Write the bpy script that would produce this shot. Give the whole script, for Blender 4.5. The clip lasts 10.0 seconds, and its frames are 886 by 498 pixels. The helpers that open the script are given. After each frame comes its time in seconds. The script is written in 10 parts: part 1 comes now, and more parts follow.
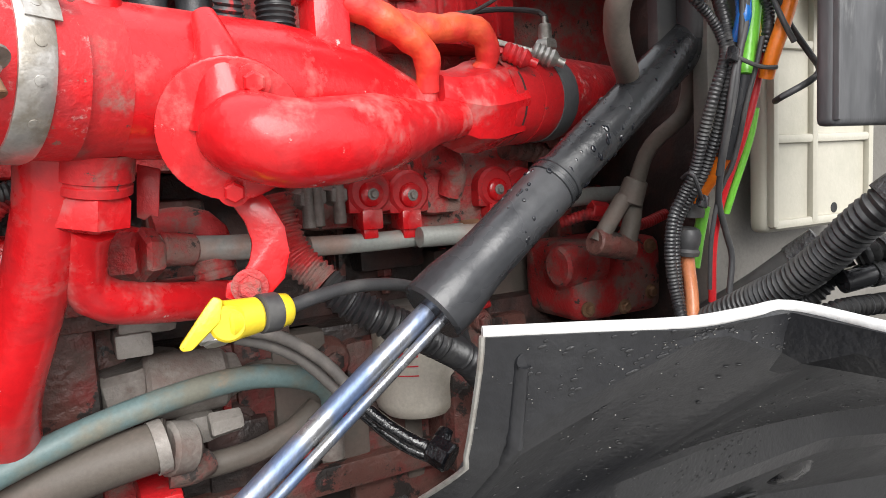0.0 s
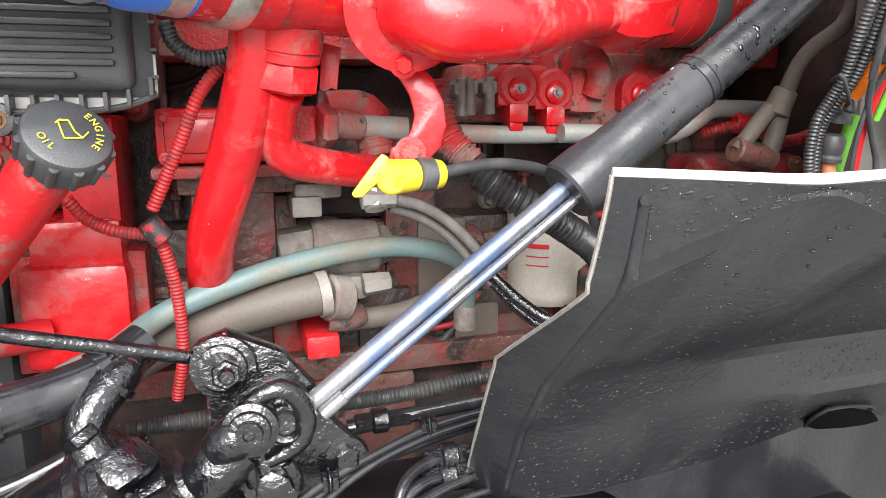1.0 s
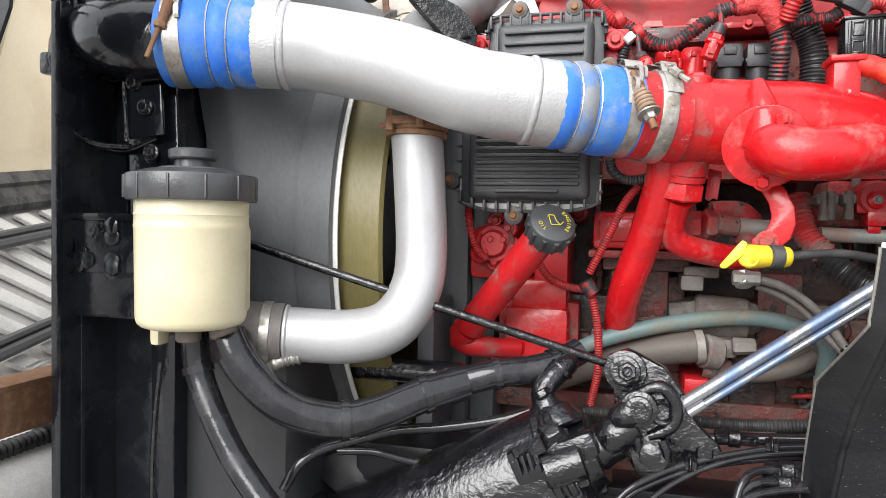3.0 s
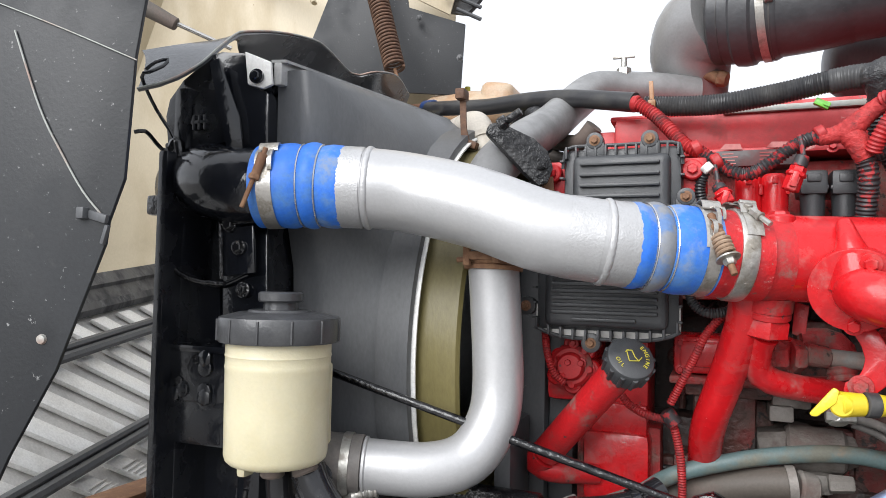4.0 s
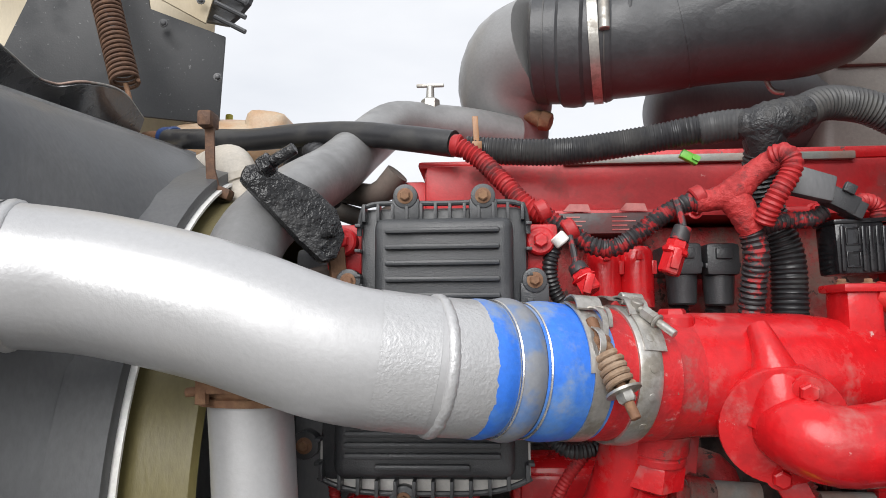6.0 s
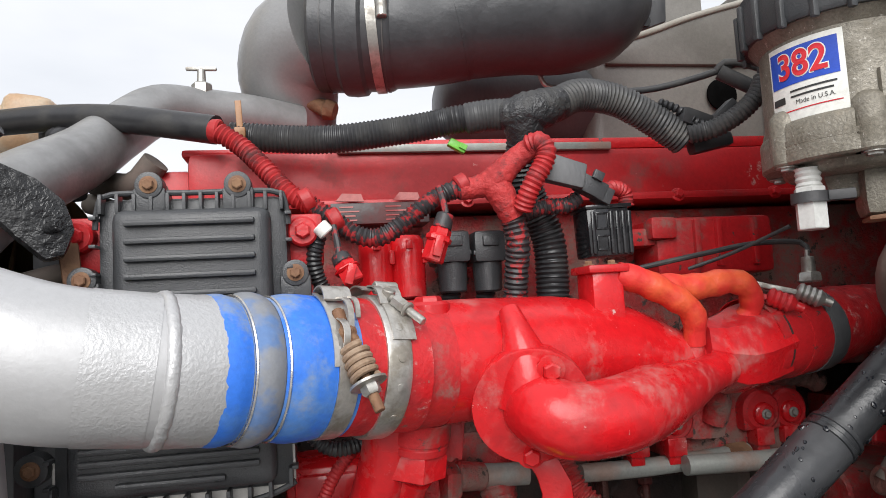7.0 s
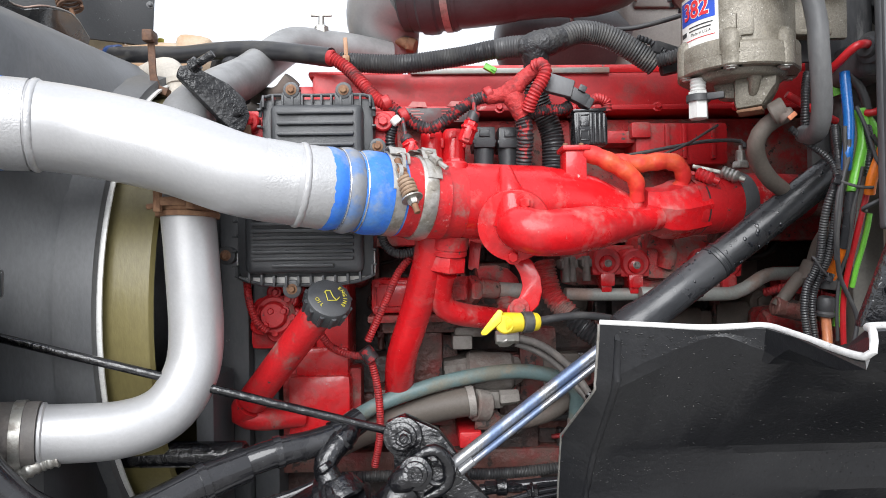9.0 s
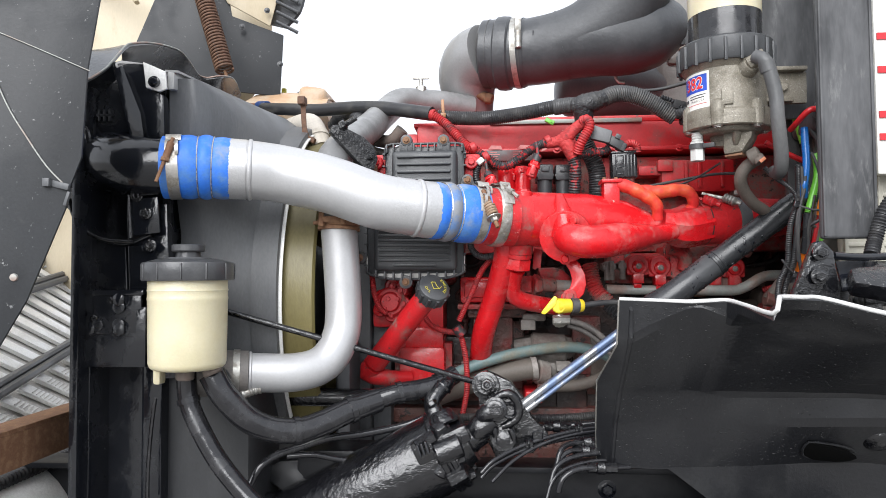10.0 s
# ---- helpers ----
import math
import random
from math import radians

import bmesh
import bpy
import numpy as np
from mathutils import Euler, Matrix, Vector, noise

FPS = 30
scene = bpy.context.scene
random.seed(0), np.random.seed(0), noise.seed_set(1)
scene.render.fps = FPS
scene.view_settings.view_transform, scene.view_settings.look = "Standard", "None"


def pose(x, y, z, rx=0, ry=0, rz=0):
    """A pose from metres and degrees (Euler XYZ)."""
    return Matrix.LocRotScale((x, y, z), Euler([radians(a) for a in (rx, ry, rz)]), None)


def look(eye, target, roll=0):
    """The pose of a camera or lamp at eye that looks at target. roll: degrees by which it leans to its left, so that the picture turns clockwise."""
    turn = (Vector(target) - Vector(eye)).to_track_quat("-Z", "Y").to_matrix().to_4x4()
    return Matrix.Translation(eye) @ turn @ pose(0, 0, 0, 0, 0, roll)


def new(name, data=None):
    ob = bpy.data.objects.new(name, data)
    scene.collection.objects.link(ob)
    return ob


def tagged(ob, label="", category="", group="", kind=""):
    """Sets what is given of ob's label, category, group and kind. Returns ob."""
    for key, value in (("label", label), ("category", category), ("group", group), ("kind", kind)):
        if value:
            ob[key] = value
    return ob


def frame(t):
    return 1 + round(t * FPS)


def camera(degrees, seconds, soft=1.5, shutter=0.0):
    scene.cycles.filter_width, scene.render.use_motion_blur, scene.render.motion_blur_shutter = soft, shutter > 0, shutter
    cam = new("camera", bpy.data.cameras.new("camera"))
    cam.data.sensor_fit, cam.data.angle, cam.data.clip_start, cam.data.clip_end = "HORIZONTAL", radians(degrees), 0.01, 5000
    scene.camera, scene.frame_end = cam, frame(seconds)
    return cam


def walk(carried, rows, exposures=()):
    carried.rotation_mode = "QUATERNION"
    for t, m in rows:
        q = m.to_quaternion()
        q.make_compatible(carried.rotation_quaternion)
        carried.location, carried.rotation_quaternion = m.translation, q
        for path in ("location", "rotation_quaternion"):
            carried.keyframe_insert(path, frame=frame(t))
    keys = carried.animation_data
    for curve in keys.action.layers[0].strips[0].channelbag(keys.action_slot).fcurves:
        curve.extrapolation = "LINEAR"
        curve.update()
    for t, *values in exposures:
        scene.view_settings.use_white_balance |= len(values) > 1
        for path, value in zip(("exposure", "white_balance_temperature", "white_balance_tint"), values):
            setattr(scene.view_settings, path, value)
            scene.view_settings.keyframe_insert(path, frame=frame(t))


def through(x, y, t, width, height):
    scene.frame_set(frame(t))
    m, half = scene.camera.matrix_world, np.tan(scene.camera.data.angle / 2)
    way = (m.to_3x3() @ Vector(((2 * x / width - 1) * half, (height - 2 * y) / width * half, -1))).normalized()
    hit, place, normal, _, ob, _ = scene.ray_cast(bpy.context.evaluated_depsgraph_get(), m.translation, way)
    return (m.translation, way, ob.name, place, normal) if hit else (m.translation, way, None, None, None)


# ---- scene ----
cam = camera(65.2, 10.0, soft=0.9)
PATH = [
    (0, (0.028, 0.007, 1.484), (0.981, 1.752, 1.264), -3.1),
    (0.5, (0.015, -0.016, 1.454), (0.816, 1.782, 1.101), -1.2),
    (0.6, (0.001, -0.019, 1.451), (0.8, 1.777, 1.081), -0.6),
    (1, (-0.009, -0.059, 1.441), (0.578, 1.812, 1.048), -0.1),
    (1.5, (-0.043, -0.116, 1.435), (0.269, 1.827, 1.074), 0.1),
    (2, (-0.04, -0.21, 1.431), (-0.044, 1.77, 1.147), 0.3),
    (2.5, (-0.033, -0.332, 1.416), (-0.331, 1.638, 1.234), 1.0),
    (2.7, (-0.03, -0.374, 1.41), (-0.418, 1.583, 1.276), 1.0),
    (3.8, (0.005, -0.456, 1.495), (-0.728, 1.404, 1.557), 1.3),
    (4, (-0.014, -0.435, 1.523), (-0.749, 1.423, 1.614), 1.2),
    (4.5, (-0.049, -0.368, 1.592), (-0.758, 1.493, 1.775), 0.7),
    (5, (-0.092, -0.269, 1.646), (-0.705, 1.621, 1.874), -0.1),
    (5.2, (-0.107, -0.219, 1.64), (-0.66, 1.689, 1.872), -0.2),
    (6.3, (-0.107, -0.063, 1.61), (-0.041, 1.927, 1.804), -1.1),
    (6.5, (-0.091, -0.054, 1.61), (0.078, 1.93, 1.801), -1.8),
    (7, (-0.036, -0.063, 1.607), (0.328, 1.896, 1.783), -3.3),
    (7.5, (0.02, -0.103, 1.591), (0.473, 1.84, 1.729), -4.0),
    (8, (0.045, -0.184, 1.548), (0.447, 1.773, 1.642), -3.4),
    (8.5, (0.029, -0.305, 1.503), (0.258, 1.681, 1.544), -2.1),
    (9, (0.011, -0.451, 1.478), (0.071, 1.548, 1.504), -0.9),
    (9.5, (-0.036, -0.651, 1.461), (-0.077, 1.348, 1.507), -0.6),
    (10, (-0.016, -0.861, 1.444), (-0.141, 1.133, 1.525), -0.4),
]
walk(cam, [(t, look(eye, target, roll)) for t, eye, target, roll in PATH],
     [(0.0, 1.3, 6450, 10), (0.5, 1.68, 6450, 10), (1.0, 2.06, 6450, 10), (1.5, 2.1, 6500, 10), (2.0, 1.74, 6500, 10), (2.7, 1.32, 6450, 10), (4.0, 0.80, 6250, 10),
      (5.0, 0.60, 6350, 10), (6.5, 0.5, 6400, 10), (8.0, 0.86, 6300, 10), (9.0, 1.0, 6200, 10), (9.5, 1.03, 6200, 10), (10.0, 0.96, 6200, 10)])

# ---- light ----
SUN_HEIGHT, SUN_TURN = radians(40), radians(193)
world = bpy.data.worlds.new("sky")
scene.world = world
world.use_nodes = True
wn, wl = world.node_tree.nodes, world.node_tree.links
wn.clear()
w_out, w_bg = wn.new("ShaderNodeOutputWorld"), wn.new("ShaderNodeBackground")
w_sky = wn.new("ShaderNodeTexSky")
w_sky.sky_type, w_sky.sun_disc = "NISHITA", False
w_sky.sun_elevation, w_sky.sun_rotation = SUN_HEIGHT, SUN_TURN
w_sky.dust_density, w_sky.air_density = 4.0, 1.0
w_co, w_map = wn.new("ShaderNodeTexCoord"), wn.new("ShaderNodeMapping")
w_map.inputs["Scale"].default_value = (1.0, 1.0, 3.0)
w_cl = wn.new("ShaderNodeTexNoise")
w_cl.inputs["Scale"].default_value, w_cl.inputs["Detail"].default_value = 2.2, 5.0
w_ramp = wn.new("ShaderNodeValToRGB")
w_ramp.color_ramp.elements[0].position, w_ramp.color_ramp.elements[0].color = 0.3, (8.2, 8.4, 8.8, 1)
w_ramp.color_ramp.elements[1].position, w_ramp.color_ramp.elements[1].color = 0.7, (10.2, 10.2, 10.3, 1)
w_mix = wn.new("ShaderNodeMix")
w_mix.data_type = "RGBA"
w_mix.inputs[0].default_value = 0.9
wl.new(w_co.outputs["Generated"], w_map.inputs["Vector"])
wl.new(w_map.outputs["Vector"], w_cl.inputs["Vector"])
wl.new(w_cl.outputs["Fac"], w_ramp.inputs["Fac"])
wl.new(w_sky.outputs["Color"], w_mix.inputs[6])
wl.new(w_ramp.outputs["Color"], w_mix.inputs[7])
wl.new(w_mix.outputs[2], w_bg.inputs["Color"])
w_bg.inputs["Strength"].default_value = 0.075
wl.new(w_bg.outputs["Background"], w_out.inputs["Surface"])

sun = new("sun", bpy.data.lights.new("sun", "SUN"))
sun.data.energy, sun.data.angle, sun.data.color = 2.4, radians(50), (1.0, 0.98, 0.95)
sun.matrix_world = look((-1.2, -4.8, 4.9), (0.0, 0.5, 1.4))

# ---- materials ----


def surface(name, color, rough=0.5, metal=0.0, second=None, blend=(0.45, 0.65), size=18.0, grain=0.12, bump=0.15,
            bump_size=220.0, coat=0.0, dirt=None, dirt_amount=0.5, dirt_size=9.0, through=0.0, spec=0.5, streak=1.0, relief=0.002, chips=None):
    """A weathered surface: base colour, patches of a second one, dust or rust in spots, grain and fine relief."""
    m = bpy.data.materials.new(name)
    m.use_nodes = True
    n, l = m.node_tree.nodes, m.node_tree.links
    b = n["Principled BSDF"]
    co = n.new("ShaderNodeTexCoord")
    mp = n.new("ShaderNodeMapping")
    mp.inputs["Scale"].default_value = (1.0, 1.0, streak)
    l.new(co.outputs["Object"], mp.inputs["Vector"])

    def noise_at(scale, detail=4.0, rough_=0.6):
        t = n.new("ShaderNodeTexNoise")
        t.inputs["Scale"].default_value, t.inputs["Detail"].default_value = scale, detail
        t.inputs["Roughness"].default_value = rough_
        l.new(mp.outputs["Vector"], t.inputs["Vector"])
        return t.outputs["Fac"]

    def ramp(fac, lo, hi):
        r = n.new("ShaderNodeMapRange")
        r.interpolation_type = "SMOOTHSTEP"
        r.inputs["From Min"].default_value, r.inputs["From Max"].default_value = lo, hi
        l.new(fac, r.inputs["Value"])
        return r.outputs["Result"]

    def mixed(fac, a, bcol, blend_type="MIX"):
        x = n.new("ShaderNodeMix")
        x.data_type, x.blend_type = "RGBA", blend_type
        l.new(fac, x.inputs[0])
        if isinstance(a, tuple):
            x.inputs[6].default_value = (*a, 1)
        else:
            l.new(a, x.inputs[6])
        if isinstance(bcol, tuple):
            x.inputs[7].default_value = (*bcol, 1)
        else:
            l.new(bcol, x.inputs[7])
        return x.outputs[2]

    second = second or tuple(c * 0.7 for c in color)
    big = ramp(noise_at(size), *blend)
    col = mixed(big, color, second)
    fine = noise_at(bump_size, 3.0)
    gr = n.new("ShaderNodeMapRange")
    gr.inputs["From Min"].default_value, gr.inputs["From Max"].default_value = 0.25, 0.75
    gr.inputs["To Min"].default_value, gr.inputs["To Max"].default_value = 1.0 - grain, 1.0 + grain
    l.new(fine, gr.inputs["Value"])
    sc = n.new("ShaderNodeVectorMath")
    sc.operation = "SCALE"
    l.new(col, sc.inputs[0])
    l.new(gr.outputs["Result"], sc.inputs["Scale"])
    col = sc.outputs["Vector"]
    rg = n.new("ShaderNodeMapRange")
    rg.inputs["To Min"].default_value, rg.inputs["To Max"].default_value = max(0.03, rough - 0.1), min(1.0, rough + 0.14)
    l.new(big, rg.inputs["Value"])
    rough_out = rg.outputs["Result"]
    if dirt:
        d = ramp(noise_at(dirt_size, 8.0, 0.72), 0.72 - 0.42 * dirt_amount, 0.9 - 0.42 * dirt_amount)
        col = mixed(d, col, dirt)
        dm = n.new("ShaderNodeMix")
        l.new(d, dm.inputs[0])
        l.new(rough_out, dm.inputs[2])
        dm.inputs[3].default_value = 0.85
        rough_out = dm.outputs[0]
        if metal > 0:
            mm = n.new("ShaderNodeMix")
            l.new(d, mm.inputs[0])
            mm.inputs[2].default_value, mm.inputs[3].default_value = metal, 0.1
            l.new(mm.outputs[0], b.inputs["Metallic"])
    else:
        b.inputs["Metallic"].default_value = metal
    if not dirt or metal == 0:
        b.inputs["Metallic"].default_value = metal
    if chips:
        chip_col, chip_amount, chip_size = chips
        c2 = ramp(noise_at(chip_size, 6.0, 0.7), 0.74 - 0.3 * chip_amount, 0.78 - 0.3 * chip_amount)
        col = mixed(c2, col, chip_col)
    l.new(col, b.inputs["Base Color"])
    l.new(rough_out, b.inputs["Roughness"])
    bp = n.new("ShaderNodeBump")
    bp.inputs["Strength"].default_value, bp.inputs["Distance"].default_value = bump, relief
    l.new(fine, bp.inputs["Height"])
    l.new(bp.outputs["Normal"], b.inputs["Normal"])
    b.inputs["Coat Weight"].default_value = coat
    b.inputs["Coat Roughness"].default_value = 0.12
    b.inputs["Specular IOR Level"].default_value = spec
    b.inputs["Subsurface Weight"].default_value = through
    if through:
        b.inputs["Subsurface Radius"].default_value = (0.02, 0.016, 0.01)
    return m


RED = surface("red_engine_paint", (0.54, 0.010, 0.014), 0.34, second=(0.43, 0.012, 0.016), dirt=(0.42, 0.115, 0.105),
              dirt_amount=0.48, dirt_size=14, coat=0.2, bump=0.28, bump_size=110, spec=0.4, chips=((0.56, 0.36, 0.34), 0.24, 60))
RED_FLAKY = surface("flaking_red_paint", (0.5, 0.012, 0.016), 0.45, second=(0.36, 0.014, 0.018), size=25, dirt=(0.5, 0.3, 0.28), dirt_amount=0.42, dirt_size=70, bump=0.5, bump_size=150, chips=((0.22, 0.1, 0.08), 0.35, 90))
RED_FADED = surface("faded_chipped_red_paint", (0.46, 0.014, 0.018), 0.5, second=(0.34, 0.016, 0.02), size=6, dirt=(0.2, 0.06, 0.055), dirt_amount=0.45, dirt_size=9, chips=((0.5, 0.24, 0.22), 0.34, 16))
RED_DUSTY = surface("dusty_red_paint", (0.48, 0.012, 0.016), 0.5, second=(0.36, 0.015, 0.018), dirt=(0.22, 0.12, 0.1),
                    dirt_amount=0.46, dirt_size=18, bump=0.3, chips=((0.07, 0.05, 0.045), 0.4, 60))
RED_GRIMY = surface("grimy_red_paint", (0.42, 0.02, 0.022), 0.6, second=(0.28, 0.025, 0.025), dirt=(0.22, 0.13, 0.11),
                    dirt_amount=0.7, dirt_size=16, bump=0.5, relief=0.004, chips=((0.055, 0.04, 0.035), 0.5, 45))
BROWN_GRIME = surface("oily_brown_cast_iron", (0.125, 0.055, 0.045), 0.5, second=(0.16, 0.028, 0.025), dirt=(0.095, 0.066, 0.055),
                      dirt_amount=0.6, dirt_size=17, bump=0.7, bump_size=70, relief=0.006, chips=((0.03, 0.024, 0.022), 0.6, 24))
DARK_CAST = surface("dark_oily_casting", (0.035, 0.027, 0.025), 0.5, second=(0.07, 0.035, 0.03), size=14, dirt=(0.1, 0.06, 0.05), dirt_amount=0.4, dirt_size=20, bump=0.6, bump_size=80, relief=0.005)
LOOM_RED = surface("red_sprayed_loom", (0.38, 0.018, 0.02), 0.6, second=(0.25, 0.018, 0.02), size=40, bump=0.4, bump_size=120, dirt=(0.07, 0.03, 0.03), dirt_amount=0.45, dirt_size=40)
TAPE_RED = surface("red_sprayed_cloth_tape", (0.42, 0.03, 0.03), 0.75, second=(0.3, 0.025, 0.026), size=50, bump=0.9, bump_size=160, relief=0.003, dirt=(0.09, 0.03, 0.03), dirt_amount=0.4, dirt_size=60)
TAPE_BLACK = surface("wrinkled_black_tape", (0.026, 0.026, 0.028), 0.5, second=(0.045, 0.044, 0.043), size=40, bump=1.0, bump_size=110, relief=0.004, dirt=(0.13, 0.125, 0.115), dirt_amount=0.25, dirt_size=30)
LOOM_MIX = surface("black_loom_with_red_overspray", (0.03, 0.028, 0.03), 0.55, second=(0.3, 0.015, 0.018), blend=(0.5, 0.6), size=95)
LOOM_DUSTY = surface("dusty_corrugated_loom", (0.05, 0.05, 0.051), 0.5, second=(0.075, 0.073, 0.07), size=25, dirt=(0.2, 0.195, 0.18), dirt_amount=0.35, dirt_size=30)
LOOM = surface("black_corrugated_loom", (0.024, 0.024, 0.026), 0.45, second=(0.04, 0.039, 0.038), dirt=(0.16, 0.15, 0.13), dirt_amount=0.22, dirt_size=20)
SILVER = surface("silver_painted_pipe", (0.49, 0.49, 0.495), 0.42, 0.45, second=(0.44, 0.44, 0.445), size=7, bump=0.12, grain=0.04, dirt=(0.36, 0.36, 0.35), dirt_amount=0.18, dirt_size=12)
SILVER_ROUGH = surface("pebbled_silver_paint", (0.49, 0.49, 0.495), 0.42, 0.45, second=(0.44, 0.44, 0.445), size=14, bump=0.3, bump_size=330, grain=0.06, relief=0.0025, dirt=(0.36, 0.36, 0.35), dirt_amount=0.22, dirt_size=30)
GREY_PIPE = surface("dull_grey_painted_pipe", (0.28, 0.28, 0.28), 0.45, 0.3, second=(0.2, 0.2, 0.2), size=8, grain=0.06)
BLUE = surface("blue_silicone_hose", (0.03, 0.16, 0.64), 0.58, second=(0.07, 0.20, 0.52), size=22, dirt=(0.22, 0.26, 0.33), dirt_amount=0.52, dirt_size=11, grain=0.12)
BLUE_GREY = surface("dusty_grey_blue_silicone", (0.20, 0.21, 0.23), 0.62, second=(0.10, 0.18, 0.36), size=28, grain=0.1)
STEEL = surface("stainless_clamp_steel", (0.62, 0.6, 0.57), 0.33, 0.9, second=(0.5, 0.48, 0.44), size=40, dirt=(0.3, 0.24, 0.17), dirt_amount=0.15, dirt_size=30)
RUST = surface("rusted_steel", (0.18, 0.09, 0.048), 0.8, 0.1, second=(0.26, 0.15, 0.085), size=60, bump=0.5)
STEEL_DULL = surface("dull_dirty_clamp_steel", (0.5, 0.48, 0.45), 0.44, 0.75, second=(0.3, 0.275, 0.235), size=45, dirt=(0.22, 0.18, 0.13), dirt_amount=0.3, dirt_size=60, bump=0.2)
RUST_PALE = surface("dusty_pale_rust", (0.25, 0.165, 0.105), 0.85, 0.05, second=(0.34, 0.25, 0.18), size=70, bump=0.5)
RUST_DARK = surface("dark_rusted_spring_steel", (0.10, 0.052, 0.032), 0.75, 0.15, second=(0.17, 0.095, 0.06), size=70, bump=0.4)
ZINC = surface("dull_zinc", (0.42, 0.41, 0.38), 0.45, 0.7, second=(0.3, 0.28, 0.25), size=60)
# The blue second colour paints sky reflections on the dull, dirty chrome.
CHROME = surface("scratched_chrome_painted_sky_blue", (0.25, 0.255, 0.265), 0.34, 0.65, second=(0.13, 0.175, 0.28), blend=(0.5, 0.66), size=16, bump=0.18, bump_size=300, grain=0.16, streak=0.35, dirt=(0.2, 0.195, 0.185), dirt_amount=0.36, dirt_size=40)
BARREL = surface("wet_black_barrel_paint", (0.017, 0.018, 0.02), 0.36, second=(0.028, 0.029, 0.031), size=12, bump=0.3, bump_size=90)
SLEEVE = surface("dull_grey_black_sleeve_paint", (0.032, 0.033, 0.036), 0.36, second=(0.052, 0.053, 0.056), size=9, bump=0.2, bump_size=120, dirt=(0.1, 0.1, 0.1), dirt_amount=0.15, dirt_size=18)
GREY_HOSE = surface("dusty_grey_rubber_hose", (0.13, 0.12, 0.112), 0.6, second=(0.19, 0.17, 0.155), size=30, dirt=(0.24, 0.2, 0.17), dirt_amount=0.3, dirt_size=30)
BLACK_PLASTIC = surface("black_moulded_plastic", (0.04, 0.042, 0.045), 0.4, second=(0.058, 0.06, 0.063), size=15, bump=0.25, bump_size=600, dirt=(0.11, 0.11, 0.11), dirt_amount=0.12, dirt_size=30)
BLACK_PAINT = surface("black_chassis_paint", (0.007, 0.008, 0.011), 0.2, second=(0.013, 0.014, 0.017), size=12, bump=0.35, bump_size=70, spec=0.6, relief=0.0016, chips=((0.05, 0.052, 0.056), 0.2, 130))
RAIL_BLACK = surface("dull_black_rail_paint", (0.007, 0.0075, 0.009), 0.42, second=(0.012, 0.012, 0.014), size=6, bump=0.2, bump_size=60, spec=0.25)
BLACK_ROUGH = surface("rough_black_casting_paint", (0.014, 0.014, 0.015), 0.32, second=(0.03, 0.03, 0.031), size=30, bump=0.9, bump_size=110, spec=0.5, relief=0.005, dirt=(0.075, 0.072, 0.07), dirt_amount=0.25, dirt_size=50)
BLACK_WET = surface("thick_wet_black_undercoat", (0.005, 0.0052, 0.0065), 0.1, second=(0.008, 0.008, 0.0095), size=30, bump=0.9, bump_size=95, spec=0.65, relief=0.0032, coat=0.35)
BLACK_SATIN = surface("satin_black_panel_paint", (0.0135, 0.014, 0.016), 0.4, second=(0.0185, 0.019, 0.0205), size=6, spec=0.5, dirt=(0.036, 0.035, 0.034), dirt_amount=0.3, dirt_size=14, bump=0.3, bump_size=160, grain=0.2)
RUBBER = surface("weathered_black_rubber", (0.04, 0.04, 0.042), 0.6, second=(0.075, 0.073, 0.07), size=14, dirt=(0.16, 0.155, 0.15), dirt_amount=0.2, dirt_size=24)
RUBBER_PALE = surface("greyed_rubber_hose", (0.075, 0.076, 0.078), 0.55, second=(0.1, 0.1, 0.1), size=10, dirt=(0.17, 0.165, 0.15), dirt_amount=0.25, dirt_size=16, streak=0.4)
RUBBER_GLOSS = surface("painted_black_hose", (0.014, 0.014, 0.016), 0.2, second=(0.024, 0.024, 0.026), size=20, bump=0.16, bump_size=90, coat=0.15, spec=0.5)
LID = surface("dark_moulded_lid_plastic", (0.05, 0.051, 0.054), 0.38, second=(0.065, 0.066, 0.068), size=20, bump=0.2, bump_size=300, dirt=(0.15, 0.15, 0.145), dirt_amount=0.2, dirt_size=25)
WET_RUBBER = surface("rain_wet_grey_rubber", (0.06, 0.063, 0.068), 0.3, second=(0.09, 0.093, 0.097), size=8, spec=0.9, coat=0.3, bump=0.4, bump_size=200, dirt=(0.2, 0.2, 0.2), dirt_amount=0.2, dirt_size=25)
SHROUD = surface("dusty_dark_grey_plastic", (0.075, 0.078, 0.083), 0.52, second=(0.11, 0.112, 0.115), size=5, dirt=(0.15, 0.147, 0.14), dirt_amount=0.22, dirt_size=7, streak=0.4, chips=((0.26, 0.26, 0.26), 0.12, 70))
RAIL_GREY = surface("scuffed_grey_rail", (0.34, 0.34, 0.335), 0.45, 0.1, second=(0.25, 0.25, 0.25), size=14, dirt=(0.42, 0.41, 0.4), dirt_amount=0.3, dirt_size=24, chips=((0.06, 0.06, 0.06), 0.2, 90))
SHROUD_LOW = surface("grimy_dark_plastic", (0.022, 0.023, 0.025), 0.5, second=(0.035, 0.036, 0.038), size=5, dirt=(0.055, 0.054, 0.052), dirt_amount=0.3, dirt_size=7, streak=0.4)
FLAP = surface("scuffed_black_splash_panel", (0.018, 0.0195, 0.022), 0.55, second=(0.028, 0.03, 0.033), size=5, spec=0.38, dirt=(0.06, 0.06, 0.06), dirt_amount=0.25, dirt_size=12, chips=((0.22, 0.22, 0.22), 0.3, 110))
